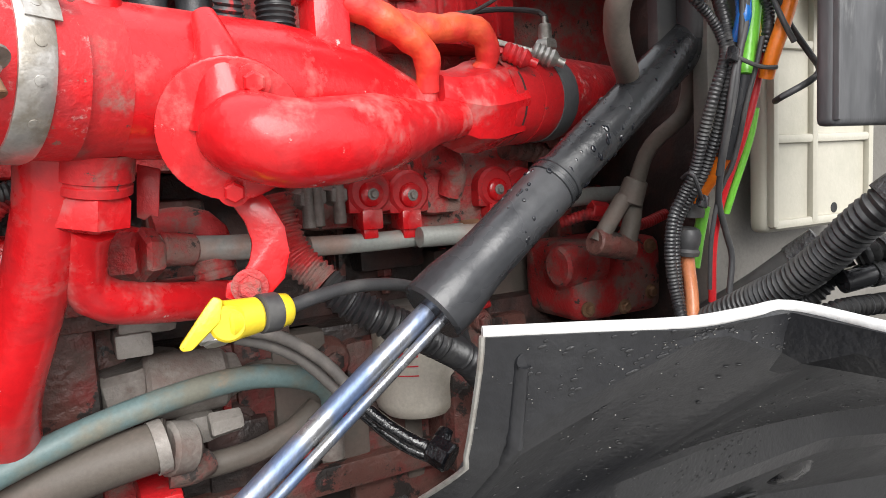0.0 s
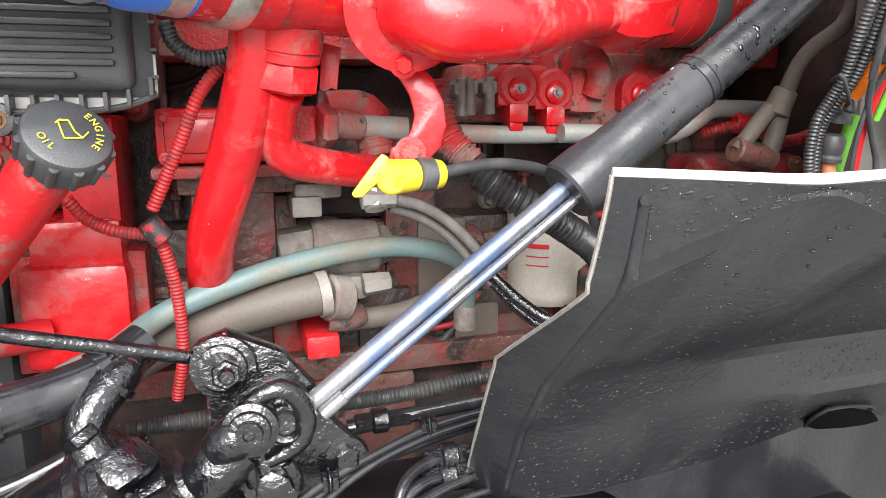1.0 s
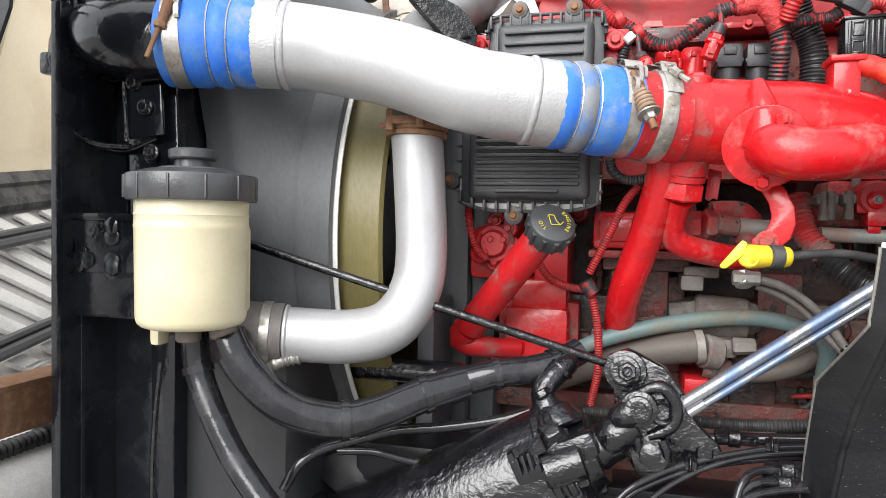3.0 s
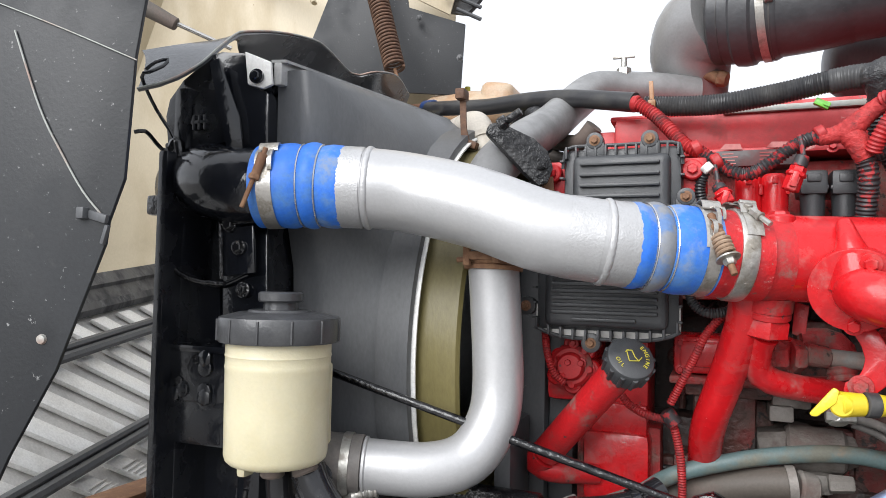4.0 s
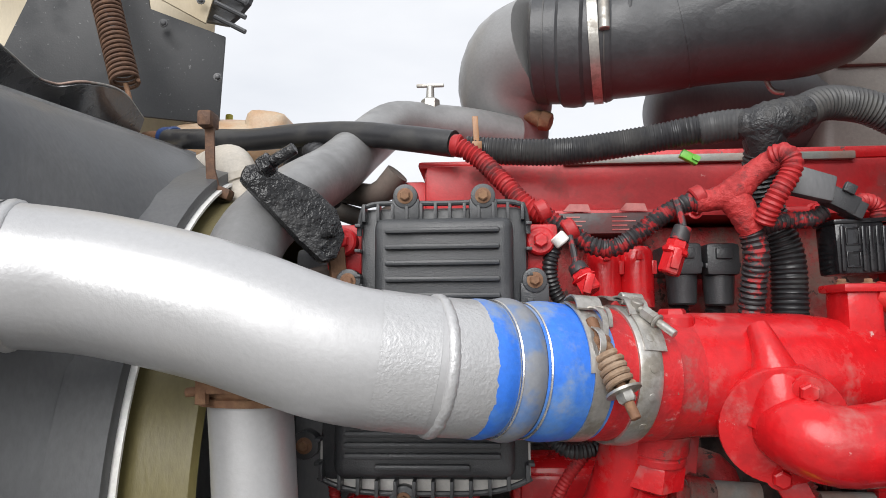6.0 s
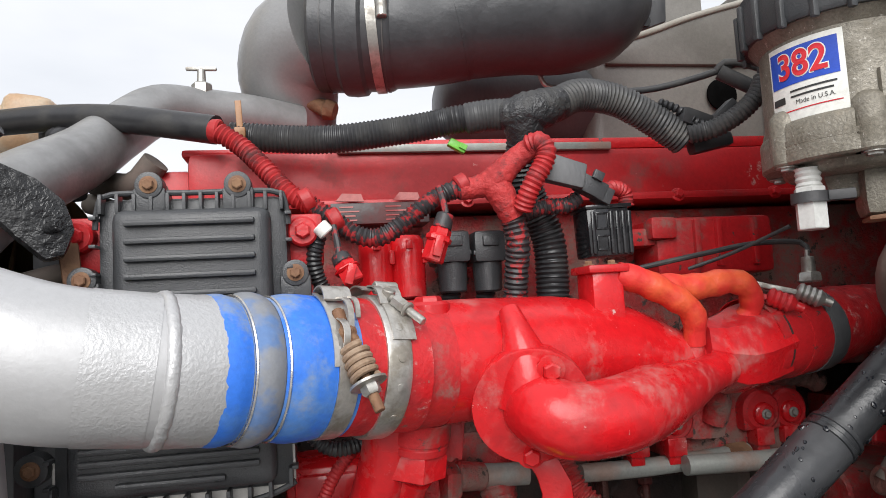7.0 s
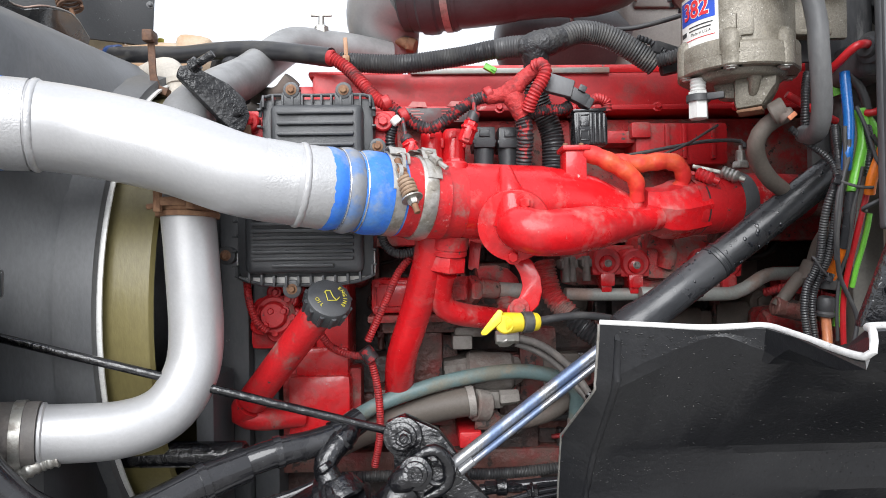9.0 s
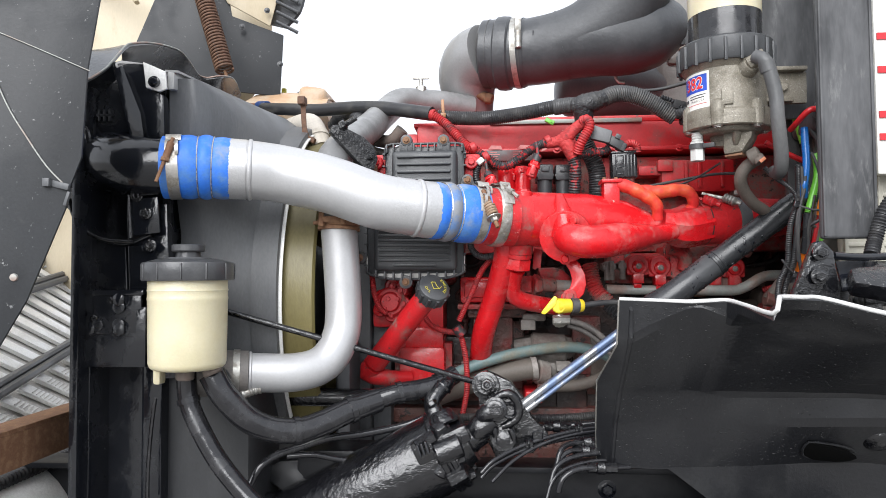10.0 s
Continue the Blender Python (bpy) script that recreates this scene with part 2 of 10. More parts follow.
OLIVE = surface("olive_yellow_fan_plastic", (0.16, 0.135, 0.052), 0.5, second=(0.11, 0.092, 0.04), size=4, streak=0.3)
CREAM_TANK = surface("aged_translucent_plastic", (0.58, 0.53, 0.37), 0.42, second=(0.52, 0.47, 0.31), size=6, through=0.25, grain=0.03, dirt=(0.5, 0.42, 0.26), dirt_amount=0.1, dirt_size=10)
HOOD_CREAM = surface("cream_fibreglass", (0.5, 0.43, 0.305), 0.55, second=(0.42, 0.35, 0.235), size=4, dirt=(0.3, 0.22, 0.135), dirt_amount=0.3, dirt_size=5, grain=0.05, streak=0.35, chips=((0.2, 0.13, 0.075), 0.12, 40))
HOOD_SEAM = surface("stained_resin_seam", (0.27, 0.2, 0.125), 0.6, second=(0.4, 0.33, 0.22), size=30, blend=(0.4, 0.7))
CREAM_BOX = surface("cream_ribbed_plastic", (0.42, 0.40, 0.335), 0.5, second=(0.36, 0.345, 0.285), size=8, grain=0.04, dirt=(0.27, 0.25, 0.2), dirt_amount=0.16)
# Firewall grey lightened: the light on the shelf lip put into its colour.
LIP_LIT = surface("firewall_paint_lit_lip", (0.33, 0.31, 0.27), 0.5, second=(0.26, 0.24, 0.2), size=9, dirt=(0.15, 0.13, 0.1), dirt_amount=0.25)
FIREWALL = surface("grey_cab_paint", (0.165, 0.155, 0.14), 0.5, second=(0.12, 0.112, 0.098), size=5, dirt=(0.075, 0.068, 0.058), dirt_amount=0.32, dirt_size=7)
POST = surface("weathered_grey_rubber_cowl", (0.085, 0.086, 0.09), 0.62, second=(0.035, 0.036, 0.039), size=22, blend=(0.35, 0.7), streak=0.25, dirt=(0.17, 0.17, 0.168), dirt_amount=0.42, dirt_size=30, bump=0.3, bump_size=120)
CAST_ALU = surface("dull_cast_aluminium", (0.19, 0.172, 0.138), 0.5, 0.2, second=(0.13, 0.115, 0.088), size=22, bump=0.4, bump_size=420, grain=0.3, dirt=(0.24, 0.21, 0.16), dirt_amount=0.35, dirt_size=30, chips=((0.36, 0.34, 0.3), 0.42, 190))
GREY_CAST = surface("dirty_grey_casting", (0.24, 0.22, 0.2), 0.6, 0.1, second=(0.16, 0.13, 0.115), size=16, bump=0.5, dirt=(0.15, 0.1, 0.085), dirt_amount=0.4, dirt_size=16)
YELLOW = surface("yellow_plastic", (0.72, 0.55, 0.025), 0.4, second=(0.66, 0.49, 0.025), size=20, grain=0.04, dirt=(0.5, 0.38, 0.05), dirt_amount=0.1, dirt_size=40)
ORANGE_HOSE = surface("orange_sprayed_silicone", (0.62, 0.10, 0.035), 0.5, second=(0.58, 0.02, 0.018), blend=(0.34, 0.56), size=13, bump=0.6, bump_size=90)
GREEN_HOSE = surface("faded_green_rubber_hose", (0.11, 0.165, 0.165), 0.6, second=(0.15, 0.15, 0.12), size=18, dirt=(0.26, 0.19, 0.13), dirt_amount=0.32, dirt_size=14)
BROWN_HOSE = surface("dusty_brown_hose", (0.10, 0.085, 0.072), 0.7, second=(0.13, 0.1, 0.085), size=14, dirt=(0.16, 0.12, 0.1), dirt_amount=0.4)
PALE_PIPE = surface("dusty_grey_steel_pipe", (0.3, 0.31, 0.29), 0.55, 0.2, second=(0.34, 0.24, 0.2), size=14, dirt=(0.2, 0.17, 0.14), dirt_amount=0.3)
WHITE = surface("chipped_white_edge_paint", (0.55, 0.55, 0.54), 0.55, dirt=(0.06, 0.06, 0.06), second=(0.46, 0.46, 0.45), size=40, dirt_amount=0.32, dirt_size=60)
DULL_WHITE = surface("dull_white_plastic", (0.5, 0.5, 0.48), 0.45, second=(0.42, 0.42, 0.4), dirt=(0.25, 0.24, 0.22), dirt_amount=0.25, dirt_size=40)
WHITE_PLASTIC = surface("white_plastic", (0.74, 0.74, 0.7), 0.4, second=(0.66, 0.66, 0.61))
FILTER_WHITE = surface("grubby_white_filter_paint", (0.5, 0.46, 0.4), 0.5, second=(0.4, 0.36, 0.3), size=14, dirt=(0.16, 0.1, 0.08), dirt_amount=0.25)
LABEL_RED = surface("red_print", (0.6, 0.02, 0.03), 0.4)
LABEL_BLUE = surface("blue_print", (0.02, 0.07, 0.45), 0.4)
LABEL_INK = surface("black_print", (0.03, 0.03, 0.03), 0.5)
LABEL_YELLOW = surface("yellow_print", (0.5, 0.45, 0.05), 0.5)
TAPE_BLUE = surface("dark_blue_tape", (0.02, 0.05, 0.16), 0.45)
WIRE_BLUE = surface("blue_tube", (0.012, 0.12, 0.4), 0.35, second=(0.015, 0.1, 0.33), size=20, dirt=(0.06, 0.1, 0.18), dirt_amount=0.25, dirt_size=25)
WIRE_GREEN = surface("bright_green_tube", (0.16, 0.5, 0.05), 0.4, second=(0.13, 0.4, 0.05), size=20, dirt=(0.12, 0.22, 0.07), dirt_amount=0.28, dirt_size=25)
WIRE_ORANGE = surface("orange_tube", (0.8, 0.19, 0.015), 0.4, second=(0.7, 0.2, 0.04))
COPPER = surface("dusty_orange_tube", (0.55, 0.2, 0.09), 0.35, second=(0.45, 0.16, 0.08))
WIRE_RED = surface("red_cable", (0.5, 0.015, 0.02), 0.45, second=(0.4, 0.02, 0.025))
TANK_BROWN = surface("amber_stained_tank_plastic", (0.42, 0.27, 0.16), 0.5, second=(0.45, 0.36, 0.26), size=9, through=0.1)
DUCT = surface("sun_greyed_black_rubber_duct", (0.044, 0.046, 0.05), 0.45, second=(0.062, 0.064, 0.068), size=6, dirt=(0.15, 0.15, 0.15), dirt_amount=0.24, dirt_size=8, bump=0.3, bump_size=120)
GRILLE = surface("brushed_grille_metal", (0.84, 0.84, 0.82), 0.4, 0.1, second=(0.74, 0.73, 0.7), size=10, dirt=(0.5, 0.47, 0.42), dirt_amount=0.22)
GRILLE_GAP = surface("grey_grille_backing", (0.6, 0.585, 0.56), 0.6, second=(0.5, 0.485, 0.46), size=10)
# Pale so that the unseen ground reflects light onto the undersides.
BOUNCE_GROUND = surface("pale_bounce_ground", (0.26, 0.25, 0.235), 0.8, second=(0.22, 0.21, 0.2), size=6, bump=0.6, bump_size=80, dirt=(0.19, 0.18, 0.165), dirt_amount=0.3, dirt_size=11)
PLATE_DARK = surface("dark_stamped_plate", (0.05, 0.035, 0.036), 0.5, second=(0.09, 0.03, 0.03), size=30)
PINK_DUST = surface("pale_dusty_plate", (0.42, 0.14, 0.13), 0.6, second=(0.3, 0.06, 0.06), size=30)
# Near-black without gloss: the shade of hollows put into the colour.
HOLE_SHADE = surface("black_hole_shade", (0.003, 0.003, 0.003), 0.95, spec=0.05)
# Black painting the shade in small holes; also the dark drops' colour.
DARK_VOID = surface("black_for_hole_shade_and_drops", (0.012, 0.012, 0.013), 0.6)

# ---- shapes ----


def vec(p):
    return Vector(p)


def bead(p, n, along, a, b, h):
    """A low drop on a surface: a long, b wide, h high."""
    n = Vector(n).normalized()
    u = (Vector(along) - n * Vector(along).dot(n)).normalized()
    w = n.cross(u)
    p = Vector(p)
    v, f = [], []
    for k, q in ((0.0, 1.0), (0.7, 0.75)):
        for i in range(8):
            t = math.pi * i / 4
            v.append(tuple(p + n * (h * k) + u * (math.cos(t) * a * q) + w * (math.sin(t) * b * q)))
    v.append(tuple(p + n * h))
    f = [(i, (i + 1) % 8, 8 + (i + 1) % 8, 8 + i) for i in range(8)] + [(8 + i, 8 + (i + 1) % 8, 16) for i in range(8)]
    return v, f


def join(*shapes):
    v, f = [], []
    for sv, sf in shapes:
        k = len(v)
        v += list(sv)
        f += [tuple(i + k for i in q) for q in sf]
    return v, f


def frame_of(axis, hint=(0, 0, 1)):
    """Two directions square to axis."""
    a = Vector(axis).normalized()
    h = Vector(hint)
    if abs(a.dot(h.normalized())) > 0.95:
        h = Vector((1, 0, 0)) if abs(a.x) < 0.9 else Vector((0, 1, 0))
    u = (h - a * h.dot(a)).normalized()
    return a, u, a.cross(u)


def smooth_line(pts, step):
    """A Catmull-Rom line through pts, sampled about every step metres."""
    p = [Vector(q) for q in pts]
    if len(p) == 2:
        n = max(1, int((p[1] - p[0]).length / step))
        return [p[0].lerp(p[1], i / n) for i in range(n + 1)]
    p = [p[0] * 2 - p[1]] + p + [p[-1] * 2 - p[-2]]
    out = []
    for i in range(1, len(p) - 2):
        a, b, c, d = p[i - 1:i + 3]
        n = max(2, int((c - b).length / step))
        for k in range(n):
            t = k / n
            out.append(0.5 * ((2 * b) + (c - a) * t + (2 * a - 5 * b + 4 * c - d) * t * t + (3 * b - a - 3 * c + d) * t ** 3))
    out.append(p[-2])
    return out


def tube(pts, r, seg=16, step=0.012, ridge=None, caps=True, flat=1.0):
    """A round tube along pts. r: one radius, or one a point. ridge: (pitch, depth) of a corrugated wall."""
    line = smooth_line(pts, min(step, ridge[0] / 4) if ridge else step)
    lens = [0.0]
    for a, b in zip(line, line[1:]):
        lens.append(lens[-1] + (b - a).length)
    total = lens[-1]
    if isinstance(r, (list, tuple)):
        rad = [float(np.interp(s / total * (len(r) - 1), range(len(r)), r)) for s in lens]
    else:
        rad = [r] * len(line)
    if ridge:
        rad = [q - ridge[1] * (0.5 + 0.5 * math.cos(2 * math.pi * s / ridge[0])) for q, s in zip(rad, lens)]
    v, f = [], []
    t0 = (line[1] - line[0]).normalized()
    _, u, w = frame_of(t0)
    for i, c in enumerate(line):
        t = (line[min(i + 1, len(line) - 1)] - line[max(i - 1, 0)]).normalized()
        u = (u - t * u.dot(t)).normalized()
        w = t.cross(u)
        for k in range(seg):
            a = 2 * math.pi * k / seg
            v.append(tuple(c + u * (math.cos(a) * rad[i] * flat) + w * (math.sin(a) * rad[i])))
    for i in range(len(line) - 1):
        for k in range(seg):
            k2 = (k + 1) % seg
            f.append((i * seg + k, i * seg + k2, (i + 1) * seg + k2, (i + 1) * seg + k))
    if caps:
        f.append(tuple(range(seg - 1, -1, -1)))
        f.append(tuple((len(line) - 1) * seg + k for k in range(seg)))
    return v, f


def stretch(line, s0, s1):
    """The piece of a dense line between two lengths along it."""
    out, s = [], 0.0
    for a, b in zip(line, line[1:]):
        h = (b - a).length
        if s + h > s0 and s < s1:
            if not out:
                out.append(a.lerp(b, max(0.0, (s0 - s) / h)))
            out.append(a.lerp(b, min(1.0, (s1 - s) / h)))
        s += h
    return out


def humps(a, b, r0, r1, n=12):
    """Radii of one bulge along a hose band."""
    return [r0 + (r1 - r0) * math.sin(math.pi * k / n) ** 0.7 for k in range(n + 1)]


def lathe(p0, axis, prof, seg=28, caps=True, spin=0.0):
    """A turned shape: prof is (way along the axis, radius) from p0."""
    a, u, w = frame_of(axis)
    p0 = Vector(p0)
    v, f = [], []
    for s, r in prof:
        for k in range(seg):
            t = 2 * math.pi * k / seg + spin
            v.append(tuple(p0 + a * s + (u * math.cos(t) + w * math.sin(t)) * max(r, 1e-4)))
    for i in range(len(prof) - 1):
        for k in range(seg):
            k2 = (k + 1) % seg
            f.append((i * seg + k, i * seg + k2, (i + 1) * seg + k2, (i + 1) * seg + k))
    if caps:
        f.append(tuple(range(seg - 1, -1, -1)))
        f.append(tuple((len(prof) - 1) * seg + k for k in range(seg)))
    return v, f


def rod(p0, p1, r, r1=None, seg=18, bev=0.15):
    """A cylinder or cone with softened ends."""
    p0, p1 = Vector(p0), Vector(p1)
    h, r1 = (p1 - p0).length, r if r1 is None else r1
    b = min(r, r1) * bev
    return lathe(p0, p1 - p0, [(0, r - b), (b, r), (h - b, r1), (h, r1 - b)], seg)


def band(p0, axis, r, width, thick, seg=32):
    """A flat ring round an axis, centred on p0."""
    h = width / 2
    a = Vector(axis).normalized()
    v, f = lathe(Vector(p0), a, [(-h, r), (-h, r + thick), (h, r + thick), (h, r), (-h, r)], seg, caps=False)
    return v, f


def box(c, size, rot=None, bev=0.004, seg=2):
    """A box with rounded edges; rot: Euler degrees."""
    bm = bmesh.new()
    bmesh.ops.create_cube(bm, size=1.0)
    bmesh.ops.scale(bm, vec=size, verts=bm.verts)
    bev = min(bev, min(size) * 0.45)
    if bev > 0:
        bmesh.ops.bevel(bm, geom=list(bm.edges), offset=bev, segments=seg, profile=0.6, affect="EDGES")
    m = pose(*c, *(rot or (0, 0, 0)))
    bm.verts.ensure_lookup_table()
    out = [tuple(m @ v.co) for v in bm.verts], [tuple(v.index for v in f.verts) for f in bm.faces]
    bm.free()
    return out


def span(lo, hi, bev=0.004, seg=2):
    """A rounded box between two corners."""
    lo, hi = Vector(lo), Vector(hi)
    return box((lo + hi) / 2, tuple(hi - lo), None, bev, seg)


def plate(outline, normal, thick, bev=0.0015):
    """A flat plate with the outline given in space, thick metres along normal behind it."""
    bm = bmesh.new()
    nrm = Vector(normal).normalized()
    pts = [Vector(p) for p in outline]
    o = sum(pts, Vector()) / len(pts)
    pts = [p - nrm * (p - o).dot(nrm) for p in pts]
    face = bm.faces.new([bm.verts.new(p) for p in pts])
    bm.normal_update()
    ext = bmesh.ops.extrude_face_region(bm, geom=[face])
    bmesh.ops.translate(bm, vec=-nrm * thick, verts=[g for g in ext["geom"] if isinstance(g, bmesh.types.BMVert)])
    bmesh.ops.recalc_face_normals(bm, faces=bm.faces)
    if bev:
        bmesh.ops.bevel(bm, geom=list(bm.edges), offset=bev, segments=2, profile=0.6, affect="EDGES")
    bm.verts.index_update()
    out = [tuple(v.co) for v in bm.verts], [tuple(v.index for v in f.verts) for f in bm.faces]
    bm.free()
    return out


def disc_outline(c, normal, r, n=32, hint=(0, 0, 1)):
    _, u, w = frame_of(normal, hint)
    return [tuple(Vector(c) + u * math.cos(2 * math.pi * k / n) * r + w * math.sin(2 * math.pi * k / n) * r) for k in range(n)]


def hexbolt(p, normal, r=0.008, h=0.007):
    """A hexagon head with its washer, standing on p."""
    nrm = Vector(normal).normalized()
    p = Vector(p) - nrm * 0.002
    return join(lathe(p, nrm, [(0, r * 1.5), (0.003, r * 1.5), (0.0035, r * 1.2)], 20),
                lathe(p + nrm * 0.003, nrm, [(0, r), (h * 0.8, r), (h, r * 0.8)], 6))


def sheet(rows):
    """A surface over a grid of points."""
    n = len(rows[0])
    v = [tuple(p) for row in rows for p in row]
    f = [(i * n + k, i * n + k + 1, (i + 1) * n + k + 1, (i + 1) * n + k) for i in range(len(rows) - 1) for k in range(n - 1)]
    return v, f


def shell(rows, thick):
    """A sheet with thickness, closed round its rim."""
    v, f = sheet(rows)
    m = bpy.data.meshes.new("tmp")
    m.from_pydata(v, [], f)
    m.update()
    bm = bmesh.new()
    bm.from_mesh(m)
    bpy.data.meshes.remove(m)
    bmesh.ops.recalc_face_normals(bm, faces=bm.faces)
    bmesh.ops.solidify(bm, geom=list(bm.faces), thickness=thick)
    bm.verts.index_update()
    out = [tuple(q.co) for q in bm.verts], [tuple(q.index for q in g.verts) for g in bm.faces]
    bm.free()
    return out


def thing(name, at, label, category, group="", kind=""):
    ob = new(name)
    ob.location = at
    ob.empty_display_size = 0.05
    tagged(ob, label, category, group, kind)
    bpy.context.view_layer.update()
    return ob


def origin_of(ob):
    p = Vector(ob.location)
    while ob.parent:
        ob = ob.parent
        p += Vector(ob.location)
    return p


def part(name, shape, material, parent=None, label="", sharp=38):
    """One mesh under a thing or a part; the shape is in world metres."""
    v, f = shape
    o = origin_of(parent) if parent else Vector()
    me = bpy.data.meshes.new(name)
    me.from_pydata([tuple(Vector(p) - o) for p in v], [], f)
    bm = bmesh.new()
    bm.from_mesh(me)
    bmesh.ops.recalc_face_normals(bm, faces=bm.faces)
    bm.to_mesh(me)
    bm.free()
    me.polygons.foreach_set("use_smooth", [True] * len(me.polygons))
    me.set_sharp_from_angle(angle=radians(sharp))
    me.materials.append(material)
    ob = new(name, me)
    if parent:
        ob.parent = parent
    if label:
        ob["label"] = label
    return ob


def solo(name, shape, material, label, category, group="", kind="", sharp=38):
    """A thing that is one mesh."""
    c = sum((Vector(p) for p in shape[0]), Vector()) / len(shape[0])
    c.z = min(p[2] for p in shape[0])
    ob = part(name, ([tuple(Vector(p) - c) for p in shape[0]], shape[1]), material, None, "", sharp)
    ob.location = c
    return tagged(ob, label, category, group, kind)


def lettering(name, text, at, right, up, height, material, parent, depth=0.0006, align="CENTER", bold=0.0):
    """Raised letters in the built-in font, turned into a mesh."""
    cu = bpy.data.curves.new(name, "FONT")
    cu.body, cu.size, cu.extrude, cu.align_x, cu.align_y, cu.offset = text, 1.0, 0.0, align, "CENTER", bold
    tmp = bpy.data.objects.new("tmp", cu)
    scene.collection.objects.link(tmp)
    bpy.context.view_layer.update()
    me = bpy.data.meshes.new_from_object(tmp.evaluated_get(bpy.context.evaluated_depsgraph_get()))
    r, u = Vector(right).normalized(), Vector(up).normalized()
    n = r.cross(u)
    o = Vector(at)
    v = [tuple(o + r * (p.co.x * height) + u * (p.co.y * height) + n * depth) for p in me.vertices]
    f = [tuple(q.vertices) for q in me.polygons]
    bpy.data.objects.remove(tmp)
    bpy.data.meshes.remove(me)
    bpy.data.curves.remove(cu)
    return part(name, (v, f), material, parent)

# ---- ground and setting ----
# Out of view; added as a reflector from below.
tagged(part("ground", sheet([[(x, y, 0.0) for x in (-600, -20, -4, 0, 4, 20, 600)] for y in (-600, -20, -4, 0, 4, 20, 600)]), BOUNCE_GROUND),
       "unseen ground, made pale to bounce light up under the truck", "ground", kind="structure")

# ---- the engine ----
VC = [(-0.202, 0.780, 1.821), (0.275, 0.780, 1.803)]
TOP = 0.5 * (VC[0][2] + VC[1][2])
engine = thing("diesel_engine", (0.2, 1.1, 0.75), "red diesel truck engine with a dusty head and oily lower block", "engine")
part("engine_block", join(span((-0.28, 0.83, 0.75), (0.78, 1.45, 1.30), 0.01), span((-0.28, 0.90, 1.28), (0.78, 1.45, 1.50), 0.01)), DARK_CAST, engine, "dark oily cast-iron block")
part("side_cover", span((0.06, 0.82, 1.16), (0.30, 0.87, 1.30), 0.012), BROWN_GRIME, engine)
# ribs, bosses, studs and plugs cast and screwed along the block's side
rng = random.Random(23)
for k in range(120):
    x, z = rng.uniform(-0.22, 0.76), rng.uniform(1.11, 1.51)
    y0 = 0.83 if z < 1.30 else 0.90
    m = rng.choice((BROWN_GRIME, BROWN_GRIME, DARK_CAST, BROWN_HOSE, RED_GRIMY))
    kind_ = rng.random()
    d = rng.uniform(0.012, 0.05 if z > 1.3 else 0.03)
    if kind_ < 0.3:
        r = rng.uniform(0.010, 0.024)
        part("cast_boss", join(rod((x, y0 + 0.01, z), (x, y0 - d, z), r * 1.25, r, 16), hexbolt((x, y0 - d, z), (0, -1, 0), r * 0.55, 0.008)), m, engine)
    elif kind_ < 0.55:
        w, h = rng.uniform(0.012, 0.05), rng.uniform(0.02, 0.07)
        part("cast_pad", span((x - w, y0 - d, z - h), (x + w, y0 + 0.02, z + h), 0.008), m, engine)
    elif kind_ < 0.75:
        part("cast_rib", span((x - 0.005, y0 - d, z - 0.06), (x + 0.005, y0 + 0.01, z + 0.06), 0.004), m, engine)
    elif kind_ < 0.88:
        part("block_stud", join(rod((x, y0 - d * 0.6, z - 0.03), (x, y0 - d * 0.6, z + 0.02), 0.006, 0.006, 10), rod((x, y0 - d * 0.6, z - 0.006), (x, y0 - d * 0.6, z + 0.006), 0.011, 0.011, 6), rod((x, y0 + 0.01, z - 0.02), (x, y0 - d * 0.6, z - 0.02), 0.008, 0.008, 10)), m, engine)
    else:
        part("block_line", tube([(x - 0.05, y0 - d, z - 0.03), (x - 0.01, y0 - d - 0.01, z - 0.02), (x + 0.02, y0 - d, z + 0.01), (x + 0.07, y0 - d + 0.01, z + 0.015)], rng.uniform(0.004, 0.007), 10), rng.choice((LOOM, BROWN_HOSE, LOOM_RED)), engine)
part("side_cover", span((0.32, 0.81, 0.95), (0.60, 0.86, 1.28), 0.012), BROWN_GRIME, engine)
part("lower_cover", span((-0.05, 0.79, 0.86), (0.22, 0.86, 1.10), 0.012), BROWN_GRIME, engine)
part("oil_pan_rail", span((-0.26, 0.79, 1.10), (0.76, 0.86, 1.135), 0.006), BROWN_GRIME, engine)
part("cylinder_head", join(span((-0.24, 0.80, 1.50), (0.78, 1.40, TOP - 0.085), 0.008), span((-0.24, 0.785, 1.545), (0.78, 0.82, 1.56), 0.004)),
     RED_GRIMY, engine)
part("valve_cover", join(span((-0.19, 0.755, TOP - 0.078), (0.78, 1.36, TOP - 0.068), 0.004),
                         span((-0.18, 0.775, TOP - 0.075), (0.78, 1.35, TOP - 0.004), 0.012),
                         span((-0.225, 0.79, TOP - 0.09), (-0.17, 1.30, TOP - 0.02), 0.015)), RED_FADED, engine)
part("cover_lid", join(span((-0.01, 0.785, TOP - 0.004), (0.78, 1.33, TOP + 0.012), 0.006), span((-0.19, 0.80, TOP - 0.004), (-0.02, 1.3, TOP + 0.006), 0.005)), RED_DUSTY, engine)
part("cover_gasket_strip", span((-0.005, 0.770, TOP - 0.008), (0.35, 0.80, TOP + 0.002), 0.002), PALE_PIPE, engine, "dusty grey strip along the cover")
for i in range(7):
    part("cover_bolt", hexbolt((-0.13 + i * 0.14, 0.757, TOP - 0.073), (0, -1, 0.2), 0.006), RED_DUSTY, engine)
